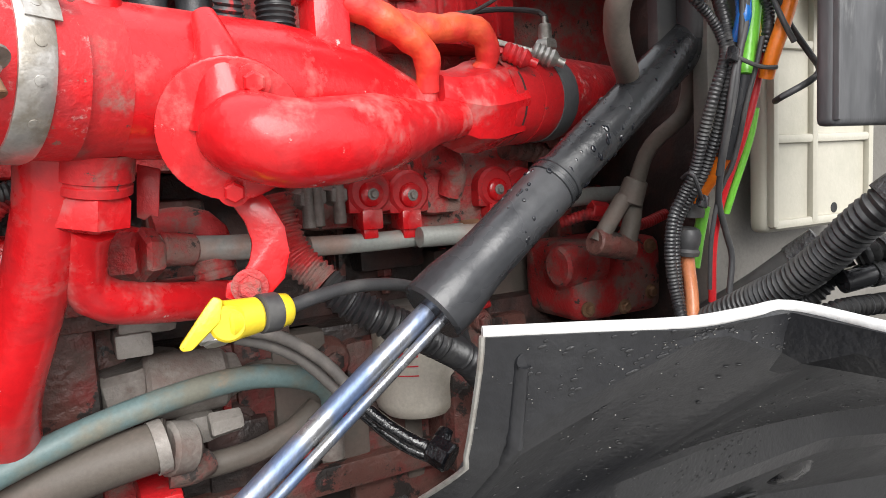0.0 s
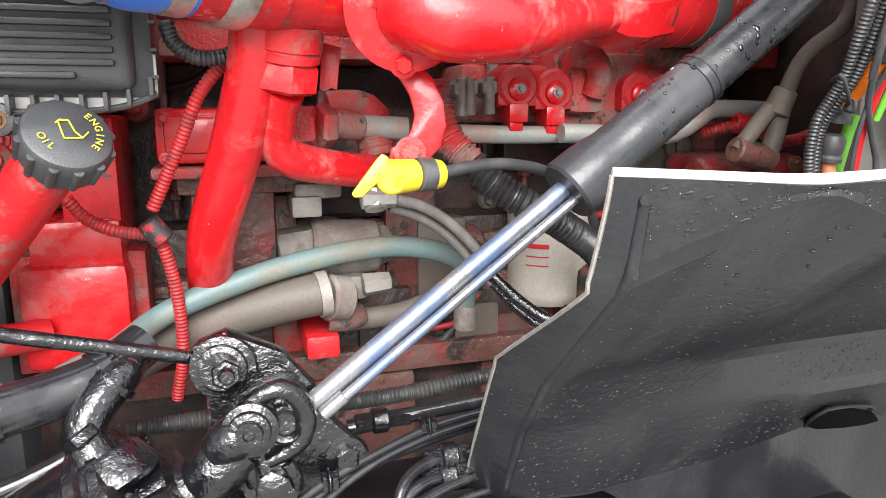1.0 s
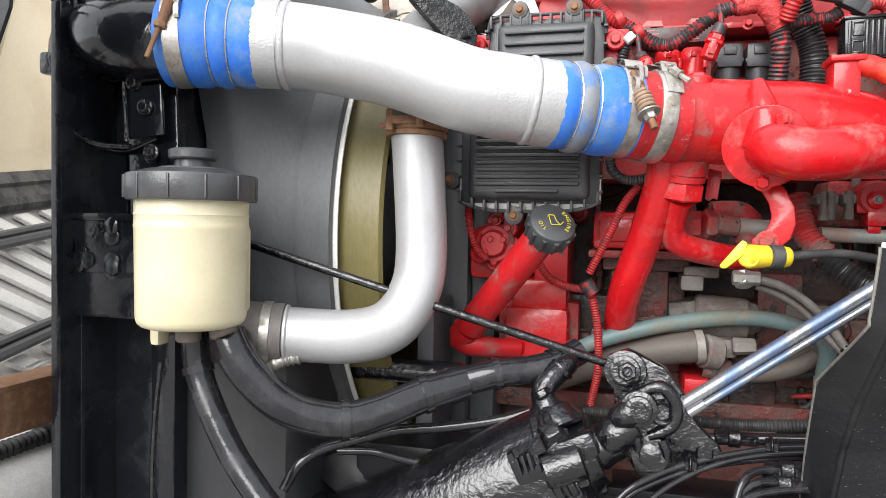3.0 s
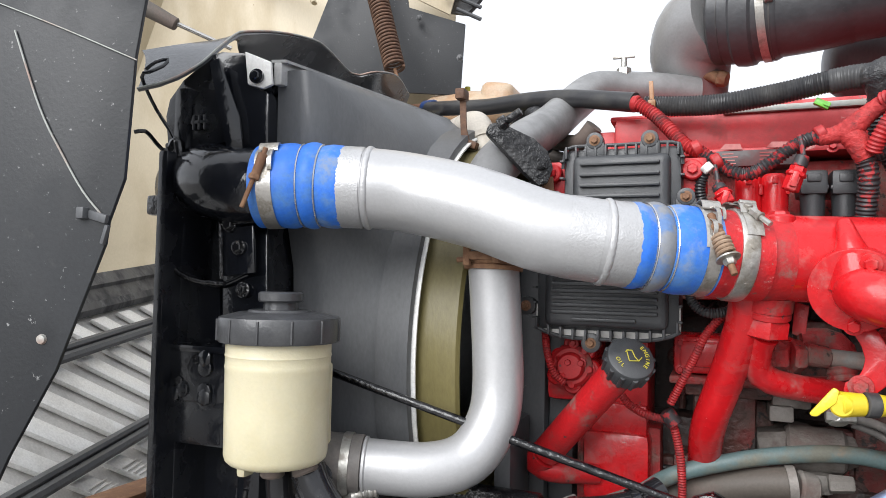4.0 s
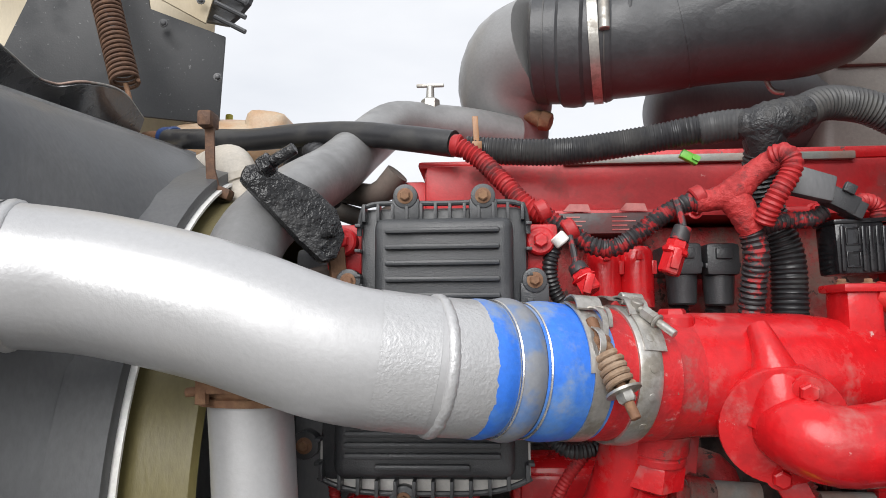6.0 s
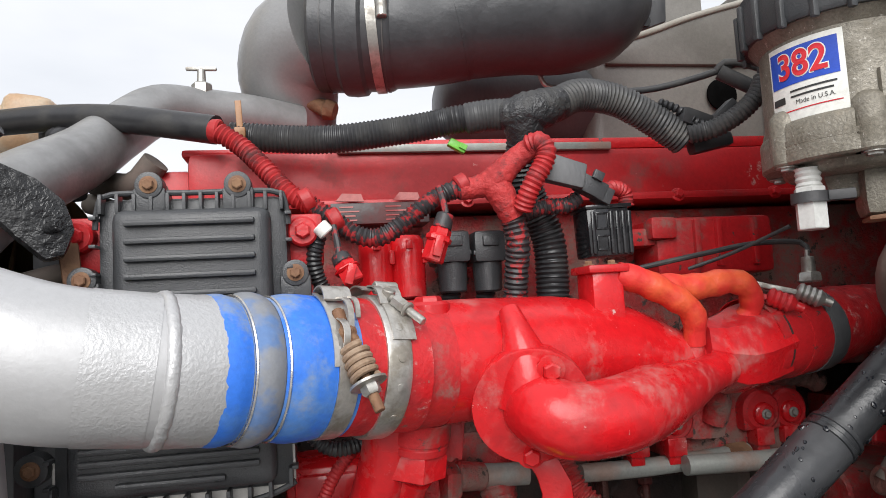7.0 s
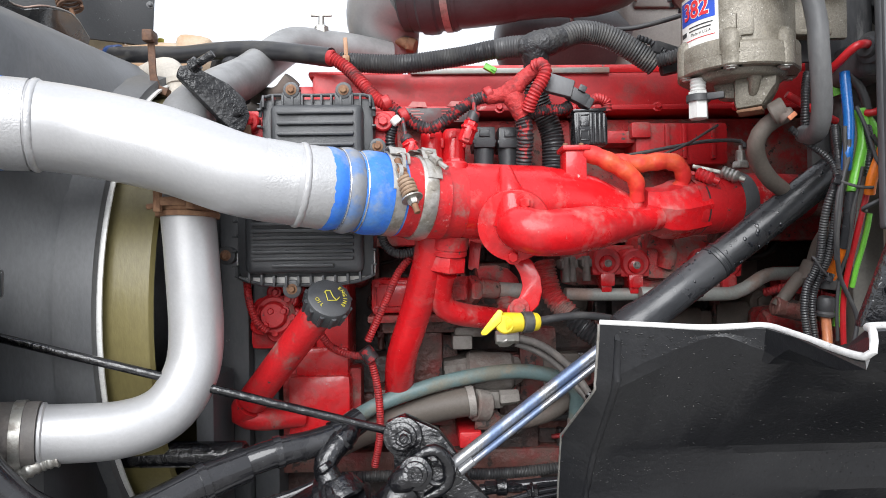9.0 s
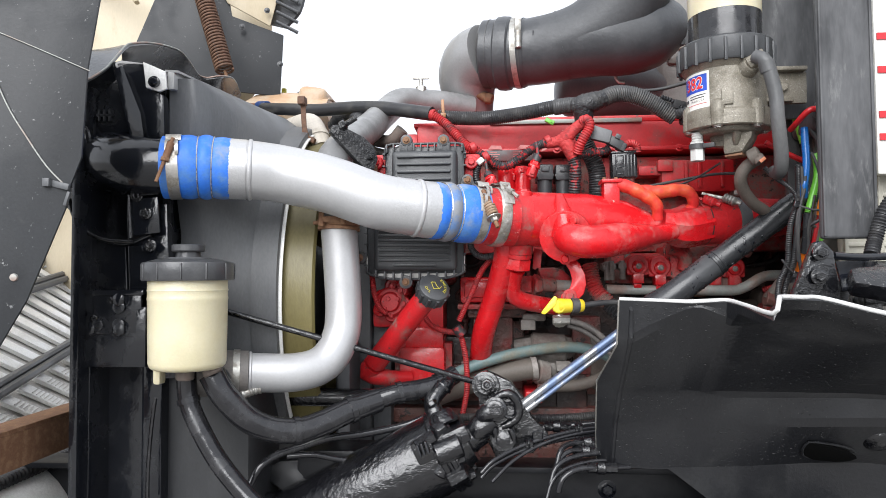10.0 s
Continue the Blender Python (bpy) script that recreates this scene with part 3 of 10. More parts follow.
part("gear_housing", join(span((-0.335, 0.74, 0.80), (-0.285, 1.42, 1.70), 0.01), span((-0.285, 0.76, 0.85), (-0.24, 1.40, 1.66), 0.01)), SHROUD, engine, "dark grey gear housing plate")
FC = [(-0.217, 0.710, 1.286), (-0.111, 0.710, 1.175)]
part("front_cover", span((FC[0][0], 0.71, FC[1][2]), (FC[1][0], 0.86, FC[0][2]), 0.014), RED, engine, "bright red flat-faced housing")
part("cover_step", span((FC[0][0] + 0.012, 0.72, FC[0][2] - 0.01), (FC[1][0] - 0.004, 0.86, FC[0][2] + 0.045), 0.01), RED, engine)
part("cover_tower", span((FC[0][0] + 0.045, 0.73, FC[0][2] + 0.03), (FC[1][0] - 0.004, 0.86, FC[0][2] + 0.15), 0.008), RED_DUSTY, engine)
part("cover_flange", span((FC[0][0] - 0.014, 0.745, FC[1][2] - 0.012), (FC[1][0] + 0.014, 0.80, FC[0][2] + 0.006), 0.004), RED_GRIMY, engine)
PB = [(-0.078, 0.730, 1.444), (0.104, 0.730, 1.384)]
part("fuel_pump_head", join(span((PB[0][0], 0.73, PB[1][2]), (PB[1][0], 0.84, PB[0][2]), 0.01),
                            span((PB[0][0] + 0.01, 0.722, PB[1][2] + 0.012), (PB[1][0] - 0.02, 0.74, PB[0][2] - 0.008), 0.006)), RED, engine, "red box-shaped pump housing")
part("pump_shelf", span((PB[0][0] - 0.005, 0.715, PB[1][2] - 0.014), (PB[1][0] + 0.06, 0.84, PB[1][2] - 0.002), 0.004), RED_GRIMY, engine)
PN = [(-0.049, 0.755, 1.369), (0.045, 0.755, 1.245)]
part("pump_neck", span((PN[0][0], 0.755, PN[1][2]), (PN[1][0], 0.86, PN[0][2]), 0.012), BROWN_GRIME, engine)
part("neck_flange", span((PN[0][0] - 0.012, 0.745, PN[0][2] - 0.02), (PN[1][0] + 0.03, 0.86, PN[0][2] + 0.006), 0.006), BROWN_GRIME, engine)
part("neck_foot", span((PN[0][0] - 0.03, 0.76, PN[1][2] - 0.06), (PN[1][0] + 0.02, 0.86, PN[1][2] + 0.006), 0.008), BROWN_GRIME, engine)
KB = [(0.064, 0.730, 1.360), (0.118, 0.730, 1.342)]
part("pump_lug", join(span((KB[0][0], 0.73, KB[1][2]), (KB[1][0], 0.84, KB[0][2]), 0.006), span((KB[0][0] - 0.004, 0.725, KB[1][2] - 0.02), (KB[0][0] + 0.03, 0.80, KB[1][2] + 0.004), 0.004)), GREY_CAST, engine)
for q in [(-0.067, 0.728, 1.433), (-0.067, 0.728, 1.391), (0.079, 0.728, 1.437), (0.080, 0.728, 1.390)]:
    part("pump_screw", hexbolt(q, (0, -1, 0), 0.005, 0.005), RED_DUSTY, engine)
TG = [(0.085, 0.620, 1.504), (0.103, 0.620, 1.499), (0.098, 0.620, 1.460), (0.092, 0.620, 1.462), (0.087, 0.620, 1.458), (0.081, 0.620, 1.461)]
part("hanging_strap", plate(TG, (-0.2, -1, 0), 0.004, 0.001), RED_DUSTY, engine, "torn red-painted strap end")
RS = [(0.067, 0.700, 1.189), (0.106, 0.700, 1.161)]
part("red_clip_block", span((RS[0][0], 0.70, RS[1][2]), (RS[1][0], 0.85, RS[0][2]), 0.006), RED_DUSTY, engine)
# red hub with bolts under the control module
HUB = (-0.233, 0.700, 1.389)
part("front_hub", join(rod((HUB[0], 0.69, HUB[2]), (HUB[0], 0.80, HUB[2]), 0.034, 0.04, 28), rod((HUB[0], 0.68, HUB[2]), (HUB[0], 0.70, HUB[2]), 0.022, 0.024, 24),
                       span((HUB[0] - 0.045, 0.715, HUB[2] - 0.06), (HUB[0] + 0.03, 0.80, HUB[2] - 0.02), 0.012)), RED_DUSTY, engine)
for q in [(-0.231, 0.700, 1.425), (-0.253, 0.700, 1.401), (-0.258, 0.700, 1.371), (-0.211, 0.700, 1.415), (-0.204, 0.700, 1.385), (-0.232, 0.700, 1.359)]:
    part("hub_boss", rod((q[0], 0.70, q[2]), (q[0], 0.80, q[2]), 0.016, 0.018, 18), RED, engine)
part("hub_housing", join(span((HUB[0] - 0.03, 0.725, HUB[2] - 0.045), (HUB[0] + 0.035, 0.80, HUB[2] + 0.03), 0.012)), RED, engine)
for q in [(-0.253, 0.698, 1.401), (-0.257, 0.698, 1.371), (-0.211, 0.698, 1.415), (-0.204, 0.698, 1.385), (-0.232, 0.698, 1.359)]:
    part("hub_bolt", hexbolt(q, (0, -1, 0), 0.0065), RED, engine)
for q in [(-0.228, 0.685, 1.427), (-0.236, 0.685, 1.396), (-0.215, 0.685, 1.396), (-0.244, 0.685, 1.374)]:
    part("hub_bolt", hexbolt(q, (0, -1, 0), 0.0055), RED_DUSTY, engine)
# red fuel rail blocks along the head
RB = [(0.363, 0.730, 1.707), (0.546, 0.730, 1.633)]
part("fuel_rail_block", span((RB[0][0] + 0.02, 0.735, RB[1][2]), (RB[1][0], 0.81, RB[0][2]), 0.008), RED_DUSTY, engine)
part("rail_inlet", join(span((RB[0][0] - 0.03, 0.74, RB[0][2] - 0.035), (RB[0][0] + 0.03, 0.80, RB[0][2] - 0.012), 0.006),
                        span((RB[0][0] + 0.01, 0.725, RB[0][2] - 0.028), (RB[0][0] + 0.045, 0.75, RB[0][2]), 0.006)), RED_DUSTY, engine)
for k in (0.07, 0.1, 0.15):
    part("rail_rib", span((RB[0][0] + k, 0.728, RB[1][2] + 0.01), (RB[0][0] + k + 0.008, 0.74, RB[0][2] - 0.004), 0.002), RED_DUSTY, engine)
DP = [(-0.016, 0.745, 1.738), (0.100, 0.745, 1.713)]
part("data_plate", span((DP[0][0], 0.745, DP[1][2]), (DP[1][0], 0.80, DP[0][2]), 0.001), PLATE_DARK, engine, "grey stamped data plate with rows of unreadable print")
rng = random.Random(31)
for k in range(4):
    for j in range(2):
        x0 = DP[0][0] + 0.010 + j * 0.054
        w = rng.uniform(0.016, 0.034)
        part("print_bar", span((x0, 0.7442, DP[0][2] - 0.0058 - k * 0.0052), (x0 + w, 0.7452, DP[0][2] - 0.0042 - k * 0.0052), 0), PINK_DUST, engine)
for q in [(0.007, 0.742, 1.744), (0.074, 0.742, 1.744)]:
    part("paint_chip", plate([(q[0] - 0.017, q[1], q[2] - 0.004), (q[0] + 0.016, q[1], q[2] - 0.005), (q[0] + 0.013, q[1], q[2] + 0.004), (q[0] - 0.009, q[1], q[2] + 0.005)], (0, -1, 0), 0.003, 0), PINK_DUST, engine)

# injector plugs in pairs over the manifold
for k, q in enumerate([(0.030, 0.690, 1.672), (0.066, 0.690, 1.672), (0.117, 0.690, 1.671), (0.158, 0.690, 1.670)]):
    x, _, z = q
    m = RED if k < 2 else BLACK_PLASTIC
    plug = thing("injector_connector", (x, 0.72, z - 0.07), "red-sprayed injector plug on the cylinder head" if k < 2 else "dark grey injector plug on the cylinder head", "connector", "injector connectors")
    if k < 2:
        part("shell", join(lathe((x, 0.705, z - 0.05), (0, 0, 1), [(0, 0.015), (0.002, 0.019), (0.05, 0.0195), (0.064, 0.0185), (0.07, 0.014), (0.072, 0.0)], 28), span((x - 0.015, 0.70, z - 0.05), (x + 0.015, 0.77, z + 0.02), 0.006)), m, plug)
        part("latch", join(span((x - 0.004, 0.683, z + 0.004), (x + 0.004, 0.69, z + 0.014), 0.001), span((x + 0.014, 0.69, z - 0.012), (x + 0.020, 0.70, z + 0.004), 0.002)), m, plug)
    else:
        part("shell", join(span((x - 0.0185, 0.688, z - 0.012), (x + 0.0185, 0.77, z + 0.024), 0.006), span((x - 0.0195, 0.69, z - 0.004), (x + 0.0195, 0.76, z + 0.002), 0.002), lathe((x, 0.71, z - 0.045), (0, 0, 1), [(0, 0.013), (0.002, 0.0155), (0.036, 0.0175)], 24)), m, plug)
        part("latch", span((x - 0.009, 0.684, z + 0.006), (x + 0.009, 0.69, z + 0.018), 0.002), m, plug)
    part("loom_stub", tube([(x, 0.72, z - 0.035), (x - 0.003, 0.72, z - 0.06), (x - 0.006, 0.725, z - 0.1)], 0.012, 14, ridge=(0.0045, 0.002)), RED_DUSTY if k < 2 else LOOM, plug)

# ---- intake manifold ----
manifold = thing("intake_manifold", (0.15, 0.57, 1.5), "bright red cast intake manifold pipe along the engine", "manifold")
MA = [(0.034, 0.550, 1.561), (0.14, 0.582, 1.560), (0.235, 0.600, 1.558), (0.29, 0.606, 1.549), (0.345, 0.606, 1.537)]
part("main_tube", tube(MA, [0.0555, 0.056, 0.0555, 0.047, 0.026], 40), RED, manifold)
ma = (Vector(MA[1]) - Vector(MA[0])).normalized()
part("inlet_collar", lathe(Vector(MA[0]) - ma * 0.02, ma, [(0, 0.050), (0.002, 0.054), (0.03, 0.0565), (0.04, 0.0565), (0.05, 0.056)], 40), RED_DUSTY, manifold)
BOSS = [(0.060, 0.540, 1.611), (0.240, 0.585, 1.608)]
part("sensor_boss", join(rod((BOSS[0][0], BOSS[0][1], BOSS[0][2] - 0.03), (BOSS[0][0], BOSS[0][1], BOSS[0][2] + 0.004), 0.02, 0.019, 24),
                         rod((BOSS[0][0], BOSS[0][1], BOSS[0][2]), (BOSS[0][0], BOSS[0][1], BOSS[0][2] + 0.009), 0.013, 0.012, 6)), RED, manifold)
part("port_boss", join(span((BOSS[1][0] - 0.016, 0.565, BOSS[1][2] - 0.03), (BOSS[1][0] + 0.018, 0.61, BOSS[1][2] + 0.032), 0.008),
                       span((BOSS[1][0] - 0.02, 0.56, BOSS[1][2] + 0.026), (BOSS[1][0] + 0.022, 0.612, BOSS[1][2] + 0.034), 0.003)), RED, manifold)
for dx in (-0.012, 0.012):
    part("boss_bolt", hexbolt((BOSS[1][0] + dx, 0.58, BOSS[1][2] + 0.034), (0, 0, 1), 0.004, 0.004), RUST, manifold)
# cross-over elbow with its flange and gusset
EL = [(0.145, 0.520, 1.521), (0.148, 0.497, 1.517), (0.171, 0.488, 1.510), (0.210, 0.495, 1.511), (0.246, 0.514, 1.516), (0.298, 0.545, 1.523), (0.365, 0.585, 1.533)]
part("crossover_elbow", tube(EL, [0.0305, 0.0315, 0.0325, 0.032, 0.0265, 0.0195, 0.0185], 36, step=0.008), RED, manifold)
FLC = Vector((0.140, 0.514, 1.522))
fn = Vector((-0.14, -0.92, -0.25)).normalized()
part("elbow_flange", plate(disc_outline(FLC + fn * 0.004, fn, 0.0515, 52), fn, 0.016, 0.0025), RED, manifold)
part("flange_neck", tube([FLC - fn * 0.010, FLC - fn * 0.035, Vector(MA[1]) + Vector((0.0, 0.0, -0.015))], [0.042, 0.044, 0.05], 28), RED, manifold)
part("gusset", tube([(0.131, 0.534, 1.604), (0.134, 0.522, 1.583), (0.138, 0.518, 1.556), (0.142, 0.524, 1.530)], [0.009, 0.014, 0.024, 0.034], 20), RED, manifold)
for q in [(0.153, 0.497, 1.554), (0.140, 0.527, 1.480)]:
    part("flange_bolt", join(rod(Vector(q) - fn * 0.03, Vector(q) + fn * 0.004, 0.012, 0.011, 20), hexbolt(Vector(q) + fn * 0.004, fn, 0.008, 0.007)), RED, manifold)
ST = [(0.129, 0.535, 1.486), (0.139, 0.540, 1.470), (0.150, 0.545, 1.454), (0.155, 0.548, 1.437), (0.152, 0.550, 1.423), (0.145, 0.552, 1.412), (0.134, 0.553, 1.408), (0.132, 0.554, 1.396), (0.150, 0.555, 1.391), (0.167, 0.555, 1.394), (0.180, 0.553, 1.407), (0.185, 0.550, 1.427), (0.182, 0.547, 1.448), (0.170, 0.542, 1.470), (0.155, 0.537, 1.484)]
part("stay_bracket", plate(ST, (-0.25, -1, 0.05), 0.009, 0.003), RED, manifold, "curved red stay bracket")
part("stay_bolt", hexbolt((0.150, 0.545, 1.404), (-0.25, -1, 0), 0.0095, 0.007), RED_GRIMY, manifold)
# outlet block, pipe and worm-drive clamps
OB = [(0.345, 0.605, 1.553), (0.383, 0.612, 1.545), (0.441, 0.630, 1.555)]
part("outlet_block", tube(OB, [0.03, 0.046, 0.0465], 8, step=0.02), RED, manifold)
OP = [(0.430, 0.630, 1.554), (0.518, 0.655, 1.561), (0.553, 0.665, 1.564), (0.650, 0.700, 1.571)]
op = (Vector(OP[1]) - Vector(OP[0])).normalized()
part("outlet_pipe", tube([OP[0], OP[1]], 0.047, 32), RED_DUSTY, manifold)
part("outlet_hose", tube([OP[1], OP[2], OP[3]], [0.047, 0.043, 0.038], 32), RED_FLAKY, manifold, "dark hose with red overspray")
for s, tw in ((-0.001, 1), (0.046, 1.35)):
    c = Vector(OP[0]) + op * s * 1.0
    wc = part("worm_clamp", band(c, op, 0.0465, 0.012, 0.0012), RED_DUSTY, manifold)
    s0, s1 = c + Vector((0.004, -0.030, 0.049)), c + Vector((0.028, -0.043, 0.036))
    part("screw_housing", lathe(s0, s1 - s0, [(0, 0.006)] + [(0.0015 + 0.003 * i, 0.0102 if i % 2 else 0.0086) for i in range(9)] + [(0.029, 0.006), (0.029, 0.0052), (0.037, 0.0048), (0.037, 0.0)], 22), ZINC if tw > 1.2 else RED_FLAKY, wc)
    part("clamp_tongue", box(c + Vector((-0.016, -0.022, 0.053)), (0.042, 0.012, 0.006), (0, 16, -22), 0.0015), ZINC if tw > 1.2 else RED_FLAKY, wc)
part("dark_band", band(Vector(OP[1]) - op * 0.006, op, 0.0472, 0.026, 0.0012), SHROUD, manifold)
part("pipe_seam", band(Vector(OP[0]) + op * 0.008, op, 0.0463, 0.003, 0.0008), DARK_CAST, manifold)
SEN = (0.529, 0.655, 1.615)
part("pressure_sensor", join(rod(SEN, (SEN[0], SEN[1], SEN[2] + 0.012), 0.014, 0.013, 6), rod((SEN[0], SEN[1], SEN[2] + 0.01), (SEN[0], SEN[1], SEN[2] + 0.03), 0.008, 0.007, 18),
                             rod((SEN[0], SEN[1], SEN[2] + 0.03), (SEN[0], SEN[1], SEN[2] + 0.038), 0.003, 0.003, 10)), ZINC, manifold)
for pts in ([(0.254, 0.575, 1.633), (0.283, 0.572, 1.622), (0.316, 0.572, 1.603), (0.332, 0.575, 1.588), (0.336, 0.585, 1.560)], [(0.301, 0.582, 1.619), (0.340, 0.585, 1.616), (0.385, 0.588, 1.620), (0.405, 0.590, 1.611), (0.413, 0.600, 1.592), (0.404, 0.606, 1.577)]):
    h = thing("coolant_vent_hose", pts[-1], "orange silicone hose with red overspray on the manifold", "hose", "orange hoses")
    part("hose_wall", tube(pts, [0.0135, 0.0145, 0.0140, 0.0130, 0.0115], 22, step=0.006, ridge=(0.027, 0.0016)), ORANGE_HOSE, h)
    part("hose_end", rod(pts[-1], Vector(pts[-1]) - Vector((0.002, -0.002, 0.022)), 0.010, 0.011, 18), RED, h)

# ---- charge-air pipe from the cooler to the manifold ----
cac = thing("charge_air_pipe", (-0.3, 0.45, 1.56), "silver-painted charge air pipe with blue silicone couplers", "pipe")
CA = [(-0.628, 0.359, 1.648), (-0.593, 0.367, 1.648), (-0.497, 0.398, 1.649), (-0.458, 0.410, 1.648), (-0.399, 0.430, 1.641), (-0.310, 0.434, 1.620), (-0.222, 0.442, 1.589), (-0.152, 0.460, 1.577)]
CR = smooth_line([CA[6], CA[7], (-0.088, 0.492, 1.571), (-0.031, 0.518, 1.567), (0.026, 0.540, 1.562), (0.07, 0.554, 1.561)], 0.003)
CR = stretch(CR, (Vector(CA[7]) - Vector(CA[6])).length * 1.012, 9.0)
dl = (Vector(CA[3]) - Vector(CA[2])).normalized()
part("pipe_wall", tube([Vector(CA[3]) - dl * 0.03] + CA[3:8] + stretch(CR, 0.012, 0.03)[::6], [0.0548, 0.0548, 0.0545, 0.0535, 0.0532, 0.0535], 56, step=0.008), SILVER, cac)
rough_end = smooth_line(CA[3:8], 0.003)


def at_length(line, s):
    p = stretch(line, s - 0.003, s + 0.003)
    return p[len(p) // 2], (p[-1] - p[0]).normalized()


def sprayed_edge(line, s0, s1, r, seed, flip):
    """A cuff of pebbled silver paint that ends in a ragged edge where it runs over the blue hose."""
    rings, seg = 10, 72
    v, f = [], []
    for i in range(rings + 1):
        for k in range(seg):
            a = 2 * math.pi * k / seg
            jag = 0.003 * noise.noise(Vector((math.cos(a) * 3 + seed, math.sin(a) * 3, 0))) + 0.0014 * noise.noise(Vector((math.cos(a) * 11, math.sin(a) * 11, seed)))
            s = s0 + (s1 + jag - s0) * i / rings
            p, d = at_length(line, max(0.004, s))
            _, u, w = frame_of(d)
            lump = 0.0004 * noise.noise(Vector((math.cos(a) * 8, math.sin(a) * 8, s * 160 + seed))) if 0 < i < rings else 0
            q = r(i / rings) + lump
            v.append(tuple(p + (u * math.cos(a) + w * math.sin(a)) * q))
    for i in range(rings):
        for k in range(seg):
            k2 = (k + 1) % seg
            f.append((i * seg + k, i * seg + k2, (i + 1) * seg + k2, (i + 1) * seg + k))
    return v, f


def weld(c, d, r, seed):
    """A lumpy weld ring round the pipe."""
    _, u, w = frame_of(d)
    v, f = [], []
    for k in range(96):
        a = 2 * math.pi * k / 96
        n = 0.0007 * noise.noise(Vector((math.cos(a) * 9 + seed, math.sin(a) * 9, 0)))
        for j in range(7):
            b = math.pi * j / 6
            v.append(tuple(c + d * (-0.0048 * math.cos(b) + n) + (u * math.cos(a) + w * math.sin(a)) * (r - 0.001 + (0.0034 + n) * math.sin(b))))
    for k in range(96):
        for j in range(6):
            k2 = (k + 1) % 96
            f.append((k * 7 + j, k * 7 + j + 1, k2 * 7 + j + 1, k2 * 7 + j))
    return v, f


part("weld_bead", weld(Vector(CA[3]), dl, 0.0552, 1.0), SILVER_ROUGH, cac)
part("weld_bead", weld(CR[1], (CR[4] - CR[0]).normalized(), 0.0540, 7.0), SILVER_ROUGH, cac)
part("pebbled_sleeve", tube(rough_end[-16:], 0.0538, 56, caps=False), SILVER_ROUGH, cac)


def coupler(line, cuts, radii, label, hump_paint):
    """A hump hose: blue bands with a dusty hump between them and a bright wire ring sunk in each groove."""
    b0, b1, b2, b3 = cuts
    r0, r1, r2 = radii
    n = 12
    first = [r0 + (r1 - r0) * math.sin(0.5 * math.pi * min(1, k / 7)) - 0.0022 * max(0.0, (k - 7) / 5) ** 1.5 for k in range(n + 1)]
    last = [r2 + 0.0012 * math.sin(math.pi * k / n) - 0.0028 * max(0.0, (6 - k) / 6) ** 1.6 for k in range(n + 1)]
    hose = part("blue_coupler", join(tube(stretch(line, b0, b1), first, 56, step=0.003, caps=False), tube(stretch(line, b2, b3), last, 56, step=0.003, caps=False)), BLUE, cac, label)
    part("grey_hump", tube(stretch(line, b1, b2), humps(0, 1, r1 - 0.0026, r1 + 0.0024), 56, step=0.002, caps=False), hump_paint, hose, "dusty middle hump")
    for s in (b1, b2):
        p, d = at_length(line, s)
        part("wire_ring", lathe(p - d * 0.0014, d, [(0, r1 - 0.003), (0.0004, r1 - 0.0005), (0.0014, r1 + 0.0002), (0.0024, r1 - 0.0005), (0.0028, r1 - 0.003)], 56, caps=False), STEEL, hose, "bright wire ring")


CL = smooth_line([Vector(CA[3]), Vector(CA[2]), Vector(CA[2]) - dl * 0.05, Vector(CA[1]), Vector(CA[0]) - dl * 0.004], 0.003)
coupler(CL, (0.030, 0.0645, 0.0905, 0.121), (0.0555, 0.0578, 0.0580), "blue silicone coupler on the cooler outlet", BLUE)
coupler(CR, (0.028, 0.051, 0.078, 0.119), (0.0540, 0.0562, 0.0570), "blue silicone coupler on the manifold inlet", BLUE_GREY)
part("silver_cuff", sprayed_edge(CL, 0.004, 0.045, lambda t: 0.0560 + 0.0006 * t, 3.0, 1), SILVER_ROUGH, cac, "silver overspray on the hose end")
part("silver_cuff", sprayed_edge(CR, 0.004, 0.041, lambda t: 0.0543 + 0.0010 * t, 5.0, 1), SILVER_ROUGH, cac, "pebbled silver overspray on the hose end")
part("coupler_cuff", tube(stretch(CL, 0.118, 0.151), 0.0572, 56), BLUE, cac)
part("coupler_cuff", tube(stretch(CR, 0.117, 0.144), 0.0566, 56), BLUE, cac)
part("red_collar", tube(stretch(CR, 0.141, 0.206), 0.0568, 56), RED_FLAKY, cac, "red collar with flaking paint")


def bent_strap(c, d, s, turn, radii, thick, n=16):
    """A strip of sheet metal bent round the axis d through c, from turn[0] to turn[1] degrees (0 faces forward, 90 is the top)."""
    d = d.normalized()
    u = (Vector((0, 0, 1)) - d * d.z).normalized()
    f = u.cross(d)
    f = f if f.y < 0 else -f
    v, q = [], []
    for k in range(n + 1):
        t = k / n
        a = math.radians(turn[0] + (turn[1] - turn[0]) * t)
        r = radii[0] + (radii[1] - radii[0]) * t + (radii[2] if len(radii) > 2 else 0) * math.sin(math.pi * t)
        o = f * math.cos(a) + u * math.sin(a)
        v += [tuple(c + d * x + o * y) for x, y in ((s[0], r), (s[1], r), (s[1], r + thick), (s[0], r + thick))]
    for k in range(n):
        for j in range(4):
            q.append((4 * k + j, 4 * k + (j + 1) % 4, 4 * k + 4 + (j + 1) % 4, 4 * k + 4 + j))
    q += [(3, 2, 1, 0), (4 * n, 4 * n + 1, 4 * n + 2, 4 * n + 3)]
    return v, q


